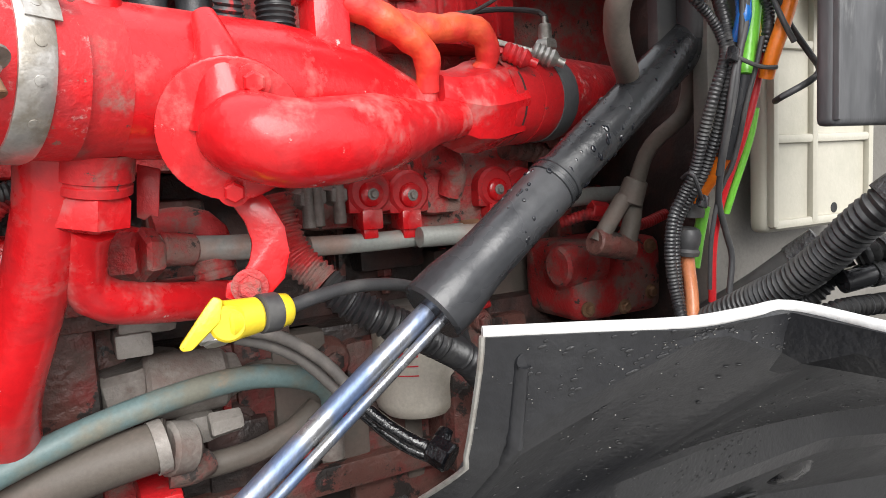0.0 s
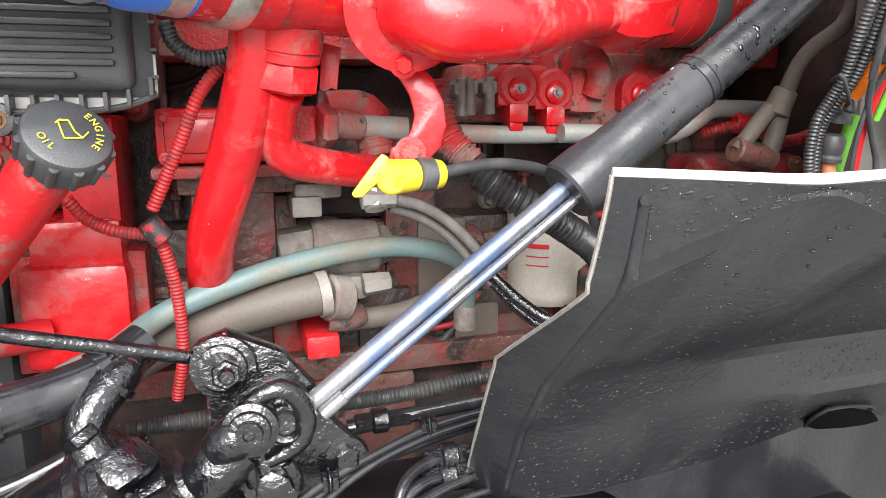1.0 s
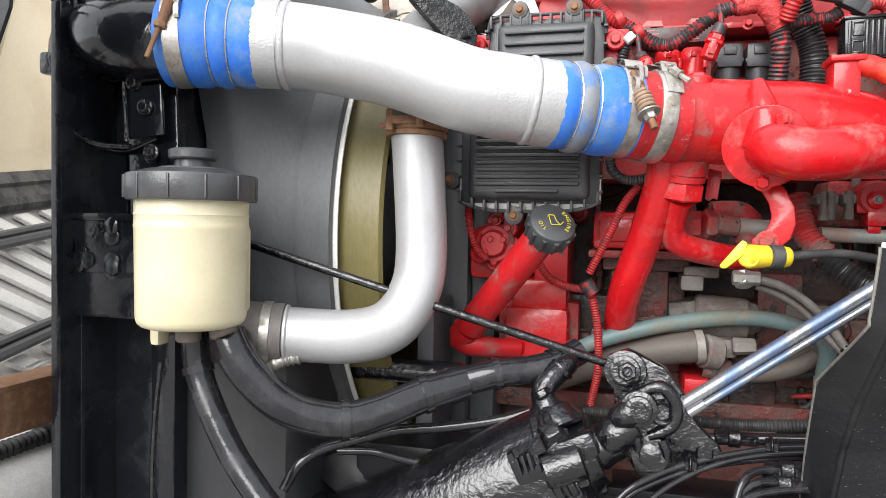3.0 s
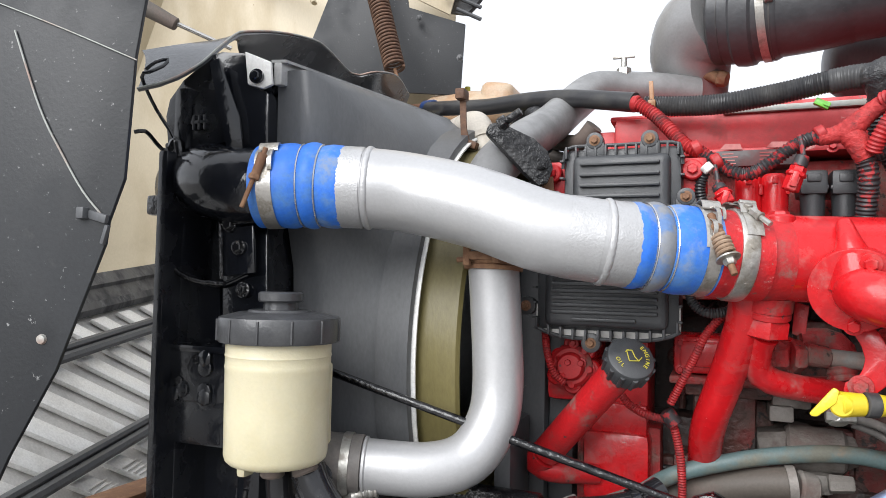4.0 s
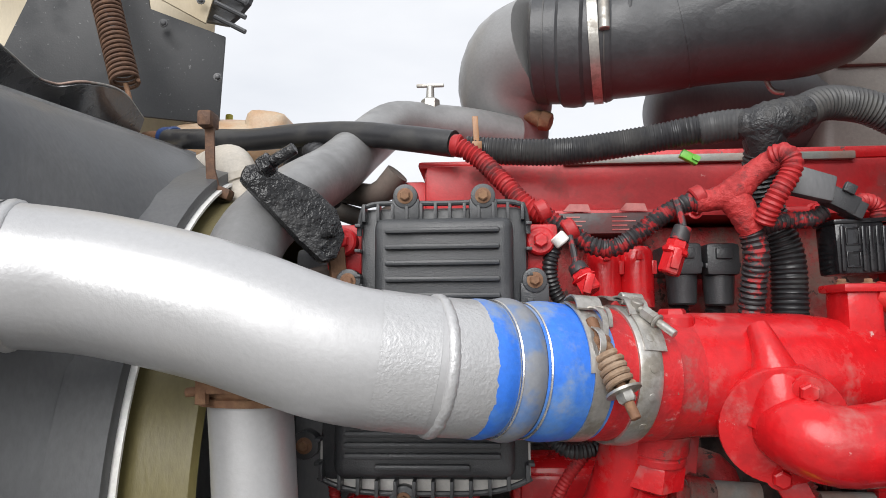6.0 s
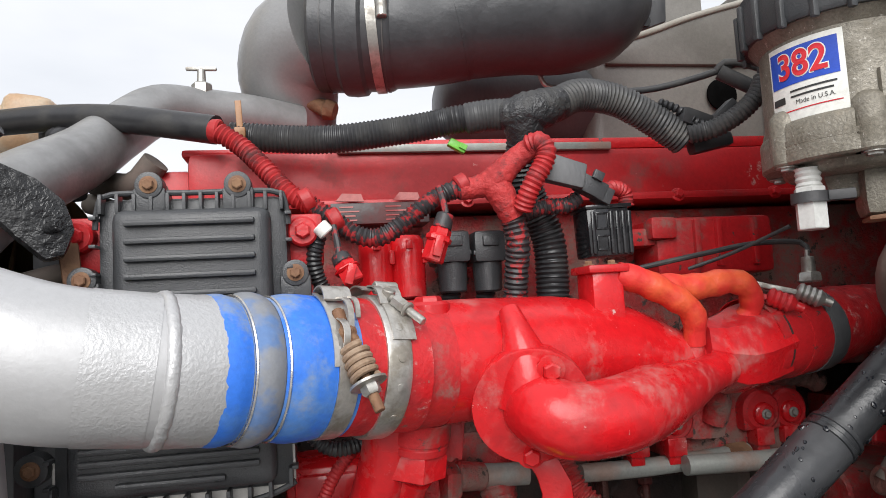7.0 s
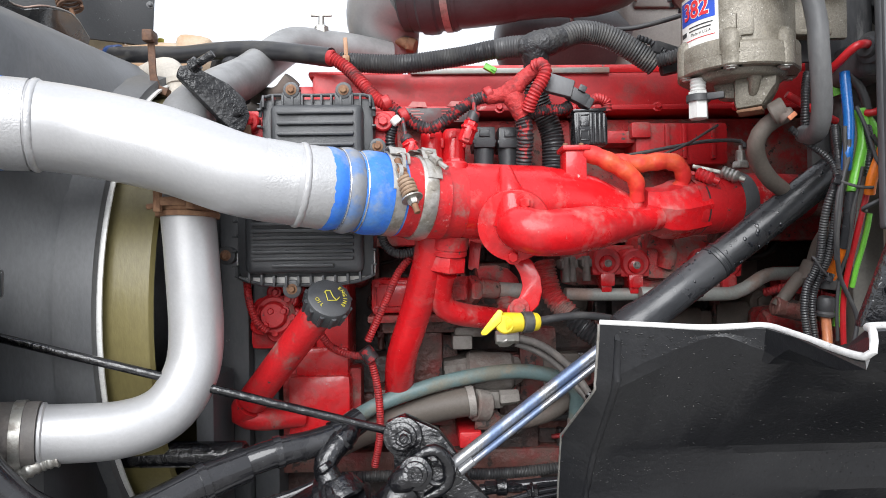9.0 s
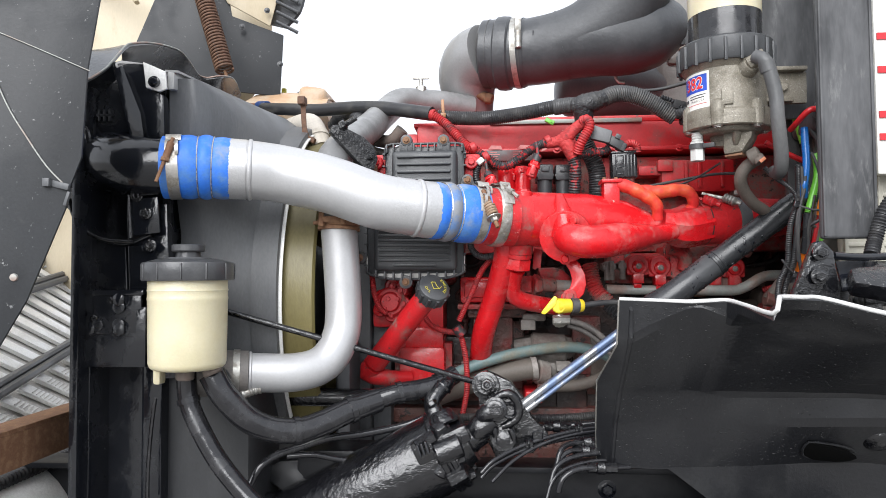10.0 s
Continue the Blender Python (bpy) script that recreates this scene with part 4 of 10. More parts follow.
def round_spot(c, d, s, turn, r):
    """A place on the outside of a band, and the way out from it."""
    d = d.normalized()
    u = (Vector((0, 0, 1)) - d * d.z).normalized()
    f = u.cross(d)
    f = f if f.y < 0 else -f
    o = f * math.cos(math.radians(turn)) + u * math.sin(math.radians(turn))
    return c + d * s + o * r, o


def spring_clamp(c, d, a, b):
    """A T-bolt clamp: a steel band, its bent ears, and the bolt from a to b with a coil spring."""
    cl = part("t_bolt_clamp", join(band(c, d, 0.0568, 0.0165, 0.0012, 56), bent_strap(c, d, (-0.0125, -0.0085), (2, 78), (0.0572, 0.0590), 0.0012)), STEEL_DULL, cac, "dull steel band of a rusty spring-loaded clamp")
    nt = (b - a).normalized()
    _, u, w = frame_of(nt)
    part("ear", join(bent_strap(c, d, (-0.010, 0.014), (60, 82), (0.0600, 0.0600, 0.006), 0.0016), bent_strap(c, d, (0.0, 0.005), (28, 62), (0.0585, 0.0600, 0.009), 0.0016)), STEEL_DULL, cl)
    part("ear", join(bent_strap(c, d, (0.010, 0.014), (40, 64), (0.0590, 0.0600, 0.006), 0.0016), bent_strap(c, d, (-0.006, -0.001), (14, 40), (0.0582, 0.0582, 0.007), 0.0014)), STEEL_DULL, cl)
    part("clamp_bolt", join(rod(a, b, 0.0042, 0.0042, 14), rod(a + nt * 0.002, a + nt * 0.012, 0.0056, 0.0048, 12), weld(a + nt * 0.021, nt, 0.0056, 4.0), weld(a + nt * 0.028, nt, 0.0052, 9.0), rod(a + nt * 0.014, a + nt * 0.034, 0.0052, 0.0070, 12)), RUST, cl)
    n = 5
    coil = [a + nt * (0.034 + 0.027 * k / (n * 12)) + (u * math.cos(k * 0.5236) + w * math.sin(k * 0.5236)) * 0.0092 for k in range(n * 12)]
    part("spring", tube(coil, 0.0027, 8, step=0.003), RUST_PALE, cl, "rusty coil spring")
    part("washer", lathe(a + nt * 0.063, nt, [(0, 0.0145), (0.002, 0.0145), (0.0026, 0.011)], 24), ZINC, cl)
    part("lock_nut", lathe(a + nt * 0.065, nt, [(0, 0.0076), (0.006, 0.0076), (0.008, 0.006)], 6), ZINC, cl)


spring_clamp(*at_length(CR, 0.125), Vector((-0.0215, 0.480, 1.612)), Vector((0.006, 0.447, 1.537)))
lcc, lcd = at_length(CL, 0.131)
lc = part("t_bolt_clamp", band(lcc, lcd, 0.0575, 0.020, 0.0012, 56), STEEL_DULL, cac, "steel band clamp with a rusty bolt")
part("clamp_bolt", join(rod(lcc + Vector((0.020, -0.052, 0.044)), lcc + Vector((-0.002, -0.070, -0.036)), 0.0034, 0.0030, 12), rod(lcc + Vector((0.0175, -0.054, 0.036)), lcc + Vector((0.010, -0.060, 0.006)), 0.0066, 0.0060, 12), rod(lcc + Vector((0.010, -0.060, 0.008)), lcc + Vector((0.0085, -0.0614, 0.001)), 0.0078, 0.0078, 6)), RUST, lc)
part("clamp_bridge", join(bent_strap(lcc, lcd, (-0.016, 0.010), (46, 66), (0.0585, 0.0600, 0.003), 0.0016), bent_strap(lcc, lcd, (-0.012, -0.006), (14, 46), (0.0588, 0.0600, 0.005), 0.0016), bent_strap(lcc, lcd, (0.004, 0.010), (10, 46), (0.0588, 0.0600, 0.005), 0.0016)), STEEL_DULL, lc)
vb = thing("v_band_clamp", Vector(MA[0]) - ma * 0.01, "dull stainless band clamp round the manifold inlet", "clamp")
vc, ma_ = at_length(CR, 0.173)
part("band", join(lathe(vc - ma_ * 0.0125, ma_, [(0, 0.056), (0.0, 0.0590), (0.003, 0.0602), (0.018, 0.0602), (0.021, 0.0590), (0.021, 0.056)], 56, caps=False), bent_strap(vc, ma_, (-0.008, 0.0125), (22, 66), (0.0603, 0.0608), 0.0012)), STEEL_DULL, vb)
pin, pin_out = round_spot(vc, ma_, 0.0, 64, 0.0655)
tip, _ = round_spot(vc, ma_, 0.016, 31, 0.0715)
bolt_way = (tip - pin).normalized()
part("buckle", join(bent_strap(vc, ma_, (-0.016, 0.004), (80, 118), (0.0640, 0.0606, 0.004), 0.0014), bent_strap(vc, ma_, (-0.010, -0.003), (56, 84), (0.0610, 0.0660, 0.004), 0.0016), bent_strap(vc, ma_, (0.006, 0.013), (62, 84), (0.0612, 0.0660, 0.004), 0.0016),
                    rod(round_spot(vc, ma_, -0.004, 82, 0.0665)[0], round_spot(vc, ma_, 0.017, 82, 0.0665)[0], 0.0056, 0.0056, 16)), STEEL_DULL, vb)
for turn in (32, 8, -14, -40):
    p, o = round_spot(vc, ma_, -0.001, turn, 0.0606 if turn < 20 else 0.0618)
    part("rivet_dimple", lathe(p - o * 0.001, o, [(0, 0.0038), (0.0010, 0.0035), (0.0013, 0.002)], 12), STEEL_DULL, vb)
part("buckle_bolt", join(rod(pin - bolt_way * 0.006, tip, 0.0034, 0.0034, 12), rod(pin - pin_out * 0.006, pin + pin_out * 0.005, 0.0055, 0.0055, 14), rod(pin + bolt_way * 0.008, pin + bolt_way * 0.022, 0.0058, 0.0058, 6), rod(pin + bolt_way * 0.022, pin + bolt_way * 0.025, 0.0066, 0.0066, 14)), ZINC, vb)

# ---- electronic control module, two ribbed housings ----


def control_module(x0, x1, z0, z1, y, fins, lower):
    ecm = thing("engine_control_module", ((x0 + x1) / 2, y + 0.06, z0), "black ribbed control module with a slotted rim" if not lower else "black ribbed module with a curved lower rim", "control module", "control modules")
    w, c = x1 - x0, (x0 + x1) / 2
    lid_lo = z0 + (0.018 if lower else 0.0)
    part("housing", span((x0, y + 0.022, z0 + (0.01 if lower else 0)), (x1, y + 0.09, z1), 0.012), BLACK_PLASTIC, ecm)
    part("lid", span((x0 + 0.018, y, lid_lo), (x1 - 0.016, y + 0.03, z1 - 0.014), 0.012, 3), BLACK_PLASTIC, ecm)
    for k in range(fins):
        z = lid_lo + 0.012 + (z1 - 0.03 - lid_lo - 0.01) * k / max(1, fins - 1)
        inset = 0.03 + (0.03 if lower and k == 0 else 0)
        part("fin", span((x0 + inset, y - 0.007, z - 0.0028), (x1 - inset, y + 0.004, z + 0.0028), 0.0026), BLACK_PLASTIC, ecm)
    n = 11
    if lower:
        for k in range(n + 1):
            t = k / n
            x = x0 + 0.004 + (w - 0.008) * t
            sag = 0.016 * (1 - (2 * t - 1) ** 4)
            part("rim_rib", span((x - 0.0018, y + 0.008, z0 + 0.02 - sag - 0.006), (x + 0.0018, y + 0.03, z0 + 0.03 - sag), 0.0006), BLACK_PLASTIC, ecm)
        lip = [(x0 + w * k / 24, y + 0.018, z0 + 0.016 - 0.016 * (1 - (2 * k / 24 - 1) ** 4)) for k in range(25)]
        part("rim_lip", tube(lip, 0.003, 8), BLACK_PLASTIC, ecm)
        part("rim_web", plate([(p[0], y + 0.026, p[2]) for p in lip] + [(x1, y + 0.026, z0 + 0.05), (x0, y + 0.026, z0 + 0.05)], (0, -1, 0), 0.006, 0), GRILLE_GAP, ecm)
    else:
        for k in range(n + 1):
            x = x0 + 0.006 + (w - 0.012) * k / n
            part("rim_rib", span((x - 0.0016, y + 0.012, z1 - 0.016), (x + 0.0016, y + 0.028, z1 + 0.002), 0.0005), BLACK_PLASTIC, ecm)
        part("rim_lip", tube([(x0, y + 0.02, z1 - 0.03), (x0 + 0.003, y + 0.02, z1 - 0.006), (x0 + 0.015, y + 0.02, z1 + 0.003), (c, y + 0.02, z1 + 0.003), (x1 - 0.015, y + 0.02, z1 + 0.003), (x1 - 0.003, y + 0.02, z1 - 0.006), (x1, y + 0.02, z1 - 0.03)], 0.0028, 8), BLACK_PLASTIC, ecm)
    for side in (x0, x1):
        for k in range(5):
            z = z0 + 0.03 + (z1 - z0 - 0.05) * k / 4
            part("rim_rib", span((side - 0.003, y + 0.01, z - 0.0016), (side + 0.003, y + 0.028, z + 0.0016), 0.0005), BLACK_PLASTIC, ecm)
    return ecm


E0, E1 = (-0.235, 0.600, 1.729), (-0.060, 0.600, 1.726)
upper = control_module(E0[0], E1[0], 1.575, E0[2], 0.60, 8, False)
L0, L1 = (-0.275, 0.600, 1.451), (-0.062, 0.610, 1.463)
low = control_module(L0[0], L1[0], 1.440, 1.582, 0.60, 9, True)
for q, m in zip([(-0.186, 0.612, 1.739), (-0.106, 0.612, 1.738), (-0.055, 0.612, 1.651), (-0.245, 0.612, 1.652)], (upper, upper, upper, upper)):
    ear = part("mounting_ear", join(plate(disc_outline((q[0], 0.612, q[2]), (0, -1, 0), 0.0128, 24), (0, -1, 0), 0.02, 0.002),
                                    span((q[0] - 0.0145, 0.614, q[2] - 0.026), (q[0] + 0.0145, 0.634, q[2] - 0.002), 0.003)), BLACK_PLASTIC, m)
    part("ear_bolt", hexbolt((q[0], 0.612, q[2]), (0, -1, 0), 0.0055, 0.005), RUST, ear)
for q in [(-0.289, 0.615, 1.487), (-0.189, 0.615, 1.434)]:
    ear = part("mounting_ear", plate(disc_outline((q[0], 0.615, q[2]), (0, -1, 0), 0.0145, 24), (0, -1, 0), 0.02, 0.002), BLACK_PLASTIC, low)
    part("ear_bolt", hexbolt((q[0], 0.615, q[2]), (0, -1, 0), 0.0055, 0.005), RUST, ear)
for q in [(-0.255, 0.630, 1.695), (-0.047, 0.630, 1.693)]:
    solo("flange_bolt", join(rod((q[0], 0.66, q[2]), (q[0], 0.63, q[2]), 0.016, 0.015, 20), hexbolt((q[0], 0.632, q[2]), (0, -1, 0), 0.008, 0.008), span((q[0] - 0.02, 0.645, q[2] - 0.035), (q[0] + 0.02, 0.70, q[2] + 0.02), 0.006)), RED_DUSTY,
         "red-painted bolt and boss beside the control module", "bolt", "boss bolts")

# ---- oil filler, dipstick and red pipes ----
filler = thing("oil_filler", (-0.2, 0.66, 1.24), "red oil filler tube with a black ribbed screw cap", "oil filler")
C0, C1 = Vector((-0.121, 0.535, 1.424)), Vector((-0.262, 0.660, 1.257))
fd = (C0 - C1).normalized()
part("filler_tube", tube([C1, C0 - fd * 0.01], 0.0235, 32), RED_DUSTY, filler)
part("tube_foot", tube([C1 - fd * 0.01, C1 - fd * 0.03 + Vector((0.0, 0, -0.004)), C1 + Vector((0.02, 0.02, -0.035)), C1 + Vector((0.07, 0.05, -0.04))], [0.024, 0.021, 0.016, 0.016], 20), RED_DUSTY, filler)
capn = (fd + Vector((0.0, -0.55, 0.25))).normalized()
cc0 = C0 - capn * 0.018
rib = part("cap", lathe(cc0 - capn * 0.012, capn, [(0, 0.027), (0.001, 0.0315), (0.026, 0.0330), (0.030, 0.0315), (0.032, 0.028), (0.0325, 0.0)], 40), BLACK_PLASTIC, filler, "black cap with yellow oil-can symbol")
_, cu_, cw_ = frame_of(capn)
for k in range(12):
    a = 2 * math.pi * k / 12
    o = cu_ * math.cos(a) + cw_ * math.sin(a)
    part("grip_rib", rod(cc0 - capn * 0.011 + o * 0.0305, cc0 + capn * 0.014 + o * 0.0325, 0.0035, 0.0038, 10), BLACK_PLASTIC, rib)
face_c = cc0 + capn * 0.0212
c_up = (Vector((0.35, 0, 1)) - capn * capn.dot(Vector((0.35, 0, 1)))).normalized()
c_rt = c_up.cross(capn)
for k, ch in enumerate("ENGINE"):
    a = radians(62 - k * 17)
    o = c_rt * math.cos(a) + c_up * math.sin(a)
    lettering("cap_letter", ch, face_c + o * 0.0215, c_rt * math.sin(a) - c_up * math.cos(a), o, 0.0078, LABEL_YELLOW, rib, 0.0004, bold=0.02)
for k, ch in enumerate("OIL"):
    a = radians(214 + k * 15)
    o = c_rt * math.cos(a) + c_up * math.sin(a)
    lettering("cap_letter", ch, face_c + o * 0.0205, -c_rt * math.sin(a) + c_up * math.cos(a), -o, 0.0078, LABEL_YELLOW, rib, 0.0004, bold=0.02)


def cap_point(u, v):
    return face_c + c_rt * u + c_up * v + capn * 0.0003


part("can_symbol", join(*[tube([cap_point(*a), cap_point(*b)], 0.0007, 6) for a, b in (((-0.009, 0.007), (-0.002, -0.008)), ((-0.002, -0.008), (0.010, -0.003)), ((0.010, -0.003), (0.013, 0.004)),
     ((-0.009, 0.007), (-0.002, 0.010)), ((-0.002, 0.010), (0.004, 0.001)), ((0.004, 0.001), (0.010, -0.003)), ((-0.007, 0.009), (-0.010, 0.004)))]), LABEL_YELLOW, rib)

dip = thing("dipstick", (0.136, 0.525, 1.384), "yellow plastic dipstick handle on a black tube", "dipstick")
DT = [(0.094, 0.500, 1.375), (0.116, 0.510, 1.397), (0.128, 0.518, 1.385), (0.148, 0.522, 1.386), (0.174, 0.530, 1.384)]
part("pull_tab", plate([(0.087, 0.497, 1.375), (0.109, 0.507, 1.399), (0.116, 0.510, 1.406), (0.123, 0.512, 1.402), (0.120, 0.512, 1.387), (0.097, 0.500, 1.371), (0.090, 0.498, 1.371)], (-0.2, -1, 0.15), 0.009, 0.003), YELLOW, dip)
dd = (Vector(DT[4]) - Vector(DT[2])).normalized()
part("handle", join(rod(Vector(DT[2]) - dd * 0.006, Vector(DT[3]) + dd * 0.002, 0.0155, 0.0135, 24), rod(Vector(DT[2]) + Vector((-0.004, -0.013, 0.0)), Vector(DT[2]) + Vector((-0.002, 0.012, 0.0)), 0.0135, 0.0135, 20)), YELLOW, dip)
part("seal_ring", lathe(Vector(DT[3]) + dd * 0.002, dd, [(0, 0.0135), (0.001, 0.015), (0.014, 0.015), (0.015, 0.0135)], 24), RUBBER, dip, "black rubber seal")
part("handle_tip", rod(Vector(DT[3]) + dd * 0.016, Vector(DT[3]) + dd * 0.027, 0.0135, 0.0125, 24), YELLOW, dip)
part("guide_tube", tube([(0.175, 0.532, 1.386), (0.214, 0.550, 1.390), (0.258, 0.570, 1.389), (0.316, 0.600, 1.376), (0.392, 0.660, 1.339), (0.434, 0.700, 1.273)], 0.0058, 14), RUBBER, dip)

pipe = thing("coolant_pipe", (0.047, 0.600, 1.484), "red bent pipe with a large hexagon union under the manifold", "pipe", "red pipes")
RP = [(0.046, 0.588, 1.460), (0.040, 0.600, 1.445), (0.038, 0.620, 1.413), (0.056, 0.630, 1.394), (0.104, 0.660, 1.382), (0.161, 0.700, 1.373)]
part("pipe_wall", tube(RP, [0.019, 0.019, 0.0185, 0.018, 0.018, 0.018], 24), RED, pipe)
N0, N1, N2 = (Vector(p) for p in [(0.046, 0.585, 1.457), (0.049, 0.580, 1.484), (0.052, 0.572, 1.515)])
part("union_nut", lathe(N0, N1 - N0, [(0, 0.0225), (0.0035, 0.0285), ((N1 - N0).length - 0.004, 0.0285), ((N1 - N0).length, 0.0255)], 6, spin=0.62), RED, pipe)
part("union_collar", lathe(N1, N2 - N1, [(0, 0.026), (0.001, 0.0285), (0.007, 0.0285), (0.008, 0.0275), (0.010, 0.0275), (0.011, 0.0295), ((N2 - N1).length - 0.006, 0.0295), ((N2 - N1).length, 0.033)], 32), RED_DUSTY, pipe)
pipe = thing("coolant_pipe", (-0.030, 0.670, 1.263), "stout bright red pipe running down past the pump", "pipe", "red pipes")
part("pipe_wall", tube([(0.027, 0.575, 1.518), (0.020, 0.590, 1.470), (-0.003, 0.630, 1.388), (-0.024, 0.662, 1.322), (-0.031, 0.715, 1.262), (-0.032, 0.78, 1.215), (-0.032, 0.84, 1.19)], 0.0245, 28), RED, pipe)
pipe = thing("coolant_pipe", (0.129, 0.700, 1.425), "dusty steel pipe with a union nut between red fittings", "pipe", "red pipes")
part("pipe_wall", tube([(0.100, 0.690, 1.429), (0.139, 0.700, 1.424), (0.187, 0.700, 1.421)], 0.0125, 20), PALE_PIPE, pipe)
part("union_nut", rod((0.085, 0.685, 1.424), (0.102, 0.690, 1.423), 0.026, 0.024, 6), RED_GRIMY, pipe)
part("fitting", join(rod((0.103, 0.690, 1.428), (0.136, 0.700, 1.423), 0.0165, 0.015, 20), rod((0.060, 0.700, 1.421), (0.088, 0.690, 1.422), 0.024, 0.024, 6)), RED_GRIMY, pipe)
part("elbow", tube([(0.105, 0.740, 1.442), (0.137, 0.740, 1.444), (0.156, 0.730, 1.432), (0.159, 0.720, 1.392)], 0.02, 20), RED_GRIMY, pipe)
part("elbow_sleeve", tube([(0.151, 0.715, 1.422), (0.156, 0.710, 1.391)], 0.021, 20, ridge=(0.008, 0.002)), RED_GRIMY, pipe)

pipe = thing("fuel_pipe", (0.329, 0.660, 1.417), "chalky grey-green fuel pipe along the block", "pipe")
part("pipe_wall", tube([(0.248, 0.700, 1.415), (0.296, 0.705, 1.413), (0.352, 0.710, 1.412), (0.415, 0.720, 1.412), (0.477, 0.730, 1.413)], 0.0105, 18), PALE_PIPE, pipe)
part("pipe_run", tube([(0.372, 0.690, 1.414), (0.477, 0.690, 1.411), (0.536, 0.700, 1.412), (0.568, 0.700, 1.428), (0.597, 0.710, 1.441), (0.650, 0.720, 1.442), (0.730, 0.740, 1.440)], 0.0115, 18), PALE_PIPE, pipe)
part("pipe_nut", rod((0.445, 0.725, 1.411), (0.476, 0.730, 1.411), 0.0145, 0.0145, 6), RUST, pipe)

# solenoid valves in a row on the block
for k, q in enumerate([(0.318, 0.700, 1.465), (0.367, 0.705, 1.461), (0.491, 0.720, 1.460), (0.535, 0.730, 1.458)]):
    s = thing("solenoid_valve", (q[0], 0.74, q[2] - 0.035), "red solenoid valve with a round face and plug below", "valve", "solenoid valves")
    c = Vector((q[0], q[1] - 0.006, q[2]))
    part("coil_body", join(rod(c + Vector((0, -0.003, 0.003)), c + Vector((0, 0.05, 0.003)), 0.0248, 0.0255, 32), span((c.x - 0.0248, c.y, c.z - 0.020), (c.x + 0.0248, c.y + 0.05, c.z + 0.004), 0.005)), RED_DUSTY, s)
    part("face_cap", lathe(c + Vector((0, -0.003, 0)), (0, -1, 0), [(0, 0.014), (0.004, 0.013), (0.006, 0.010)], 24), RED, s)
    part("face_bolt", hexbolt(c + Vector((0, -0.009, 0)), (0, -1, 0), 0.0042, 0.004), GREY_CAST, s)
    part("plug", join(span((c.x - 0.012, c.y - 0.005, c.z - 0.038), (c.x + 0.012, c.y + 0.028, c.z - 0.016), 0.003), span((c.x - 0.009, c.y + 0.001, c.z - 0.048), (c.x + 0.008, c.y + 0.025, c.z - 0.034), 0.002)), RED, s)
FV = Vector((0.417, 0.715, 1.466))
fv = thing("fuel_block", (FV.x, 0.74, FV.z - 0.04), "dirty fuel control block with brass fittings", "fuel block")
part("body", join(span((FV.x - 0.035, 0.73, FV.z - 0.06), (FV.x + 0.14, 0.84, FV.z + 0.045), 0.012), span((FV.x - 0.15, 0.75, FV.z - 0.04), (FV.x - 0.03, 0.84, FV.z + 0.03), 0.01), span((FV.x - 0.03, 0.70, FV.z - 0.03), (FV.x + 0.02, 0.76, FV.z + 0.05), 0.012)), RED_GRIMY, fv)
part("fitting", join(rod((FV.x, 0.695, FV.z), (FV.x, 0.73, FV.z), 0.012, 0.014, 6), rod((FV.x, 0.685, FV.z), (FV.x, 0.70, FV.z), 0.006, 0.008, 12)), ZINC, fv)
part("elbow_fitting", tube([(0.381, 0.680, 1.504), (0.405, 0.680, 1.500), (0.420, 0.690, 1.483), (0.418, 0.700, 1.459)], 0.015, 16), RED_GRIMY, fv)
part("hose_union", tube([(0.497, 0.700, 1.512), (0.539, 0.700, 1.505), (0.564, 0.700, 1.492)], [0.018, 0.016, 0.013], 16, ridge=(0.012, 0.002)), BROWN_GRIME, fv)
for q in [(0.261, 0.700, 1.465), (0.285, 0.700, 1.466), (0.251, 0.700, 1.464), (0.487, 0.740, 1.485), (0.304, 0.740, 1.512), (0.535, 0.740, 1.504)]:
    part("stud", join(rod((q[0], q[1], q[2] - 0.03), (q[0], q[1], q[2] + 0.012), 0.007, 0.006, 12), rod((q[0], q[1] - 0.004, q[2]), (q[0], q[1] + 0.03, q[2]), 0.011, 0.012, 6)), GREY_CAST, fv)

# corrugated looms low on the engine
loom = thing("wiring_loom", (0.236, 0.640, 1.402), "thick corrugated loom, red above and black below", "wiring loom")
part("red_stretch", tube([(0.209, 0.670, 1.471), (0.213, 0.665, 1.441), (0.221, 0.655, 1.411), (0.243, 0.640, 1.385)], 0.0180, 20, ridge=(0.0066, 0.0034)), RED_GRIMY, loom)
part("black_stretch", tube([(0.243, 0.640, 1.385), (0.263, 0.630, 1.364), (0.299, 0.620, 1.341), (0.344, 0.625, 1.316), (0.404, 0.650, 1.276), (0.471, 0.700, 1.210)], 0.0180, 20, ridge=(0.0066, 0.0034)), LOOM, loom)
for pts in ([(0.006, 0.620, 1.495), (-0.026, 0.620, 1.457), (-0.046, 0.630, 1.414), (-0.065, 0.640, 1.374), (-0.077, 0.645, 1.349)], [(-0.076, 0.665, 1.324), (-0.067, 0.670, 1.287), (-0.062, 0.675, 1.245), (-0.062, 0.680, 1.193), (-0.072, 0.690, 1.139)], [(-0.156, 0.680, 1.358), (-0.139, 0.680, 1.337), (-0.113, 0.670, 1.326), (-0.084, 0.665, 1.322)], [(-0.269, 0.660, 1.451), (-0.265, 0.660, 1.414), (-0.255, 0.665, 1.381), (-0.239, 0.670, 1.364)]):
    solo("red_loom", tube(pts, 0.0066, 14, ridge=(0.004, 0.0012)), LOOM_RED, "thin red-sprayed corrugated loom down the engine front", "wiring loom", "red looms")
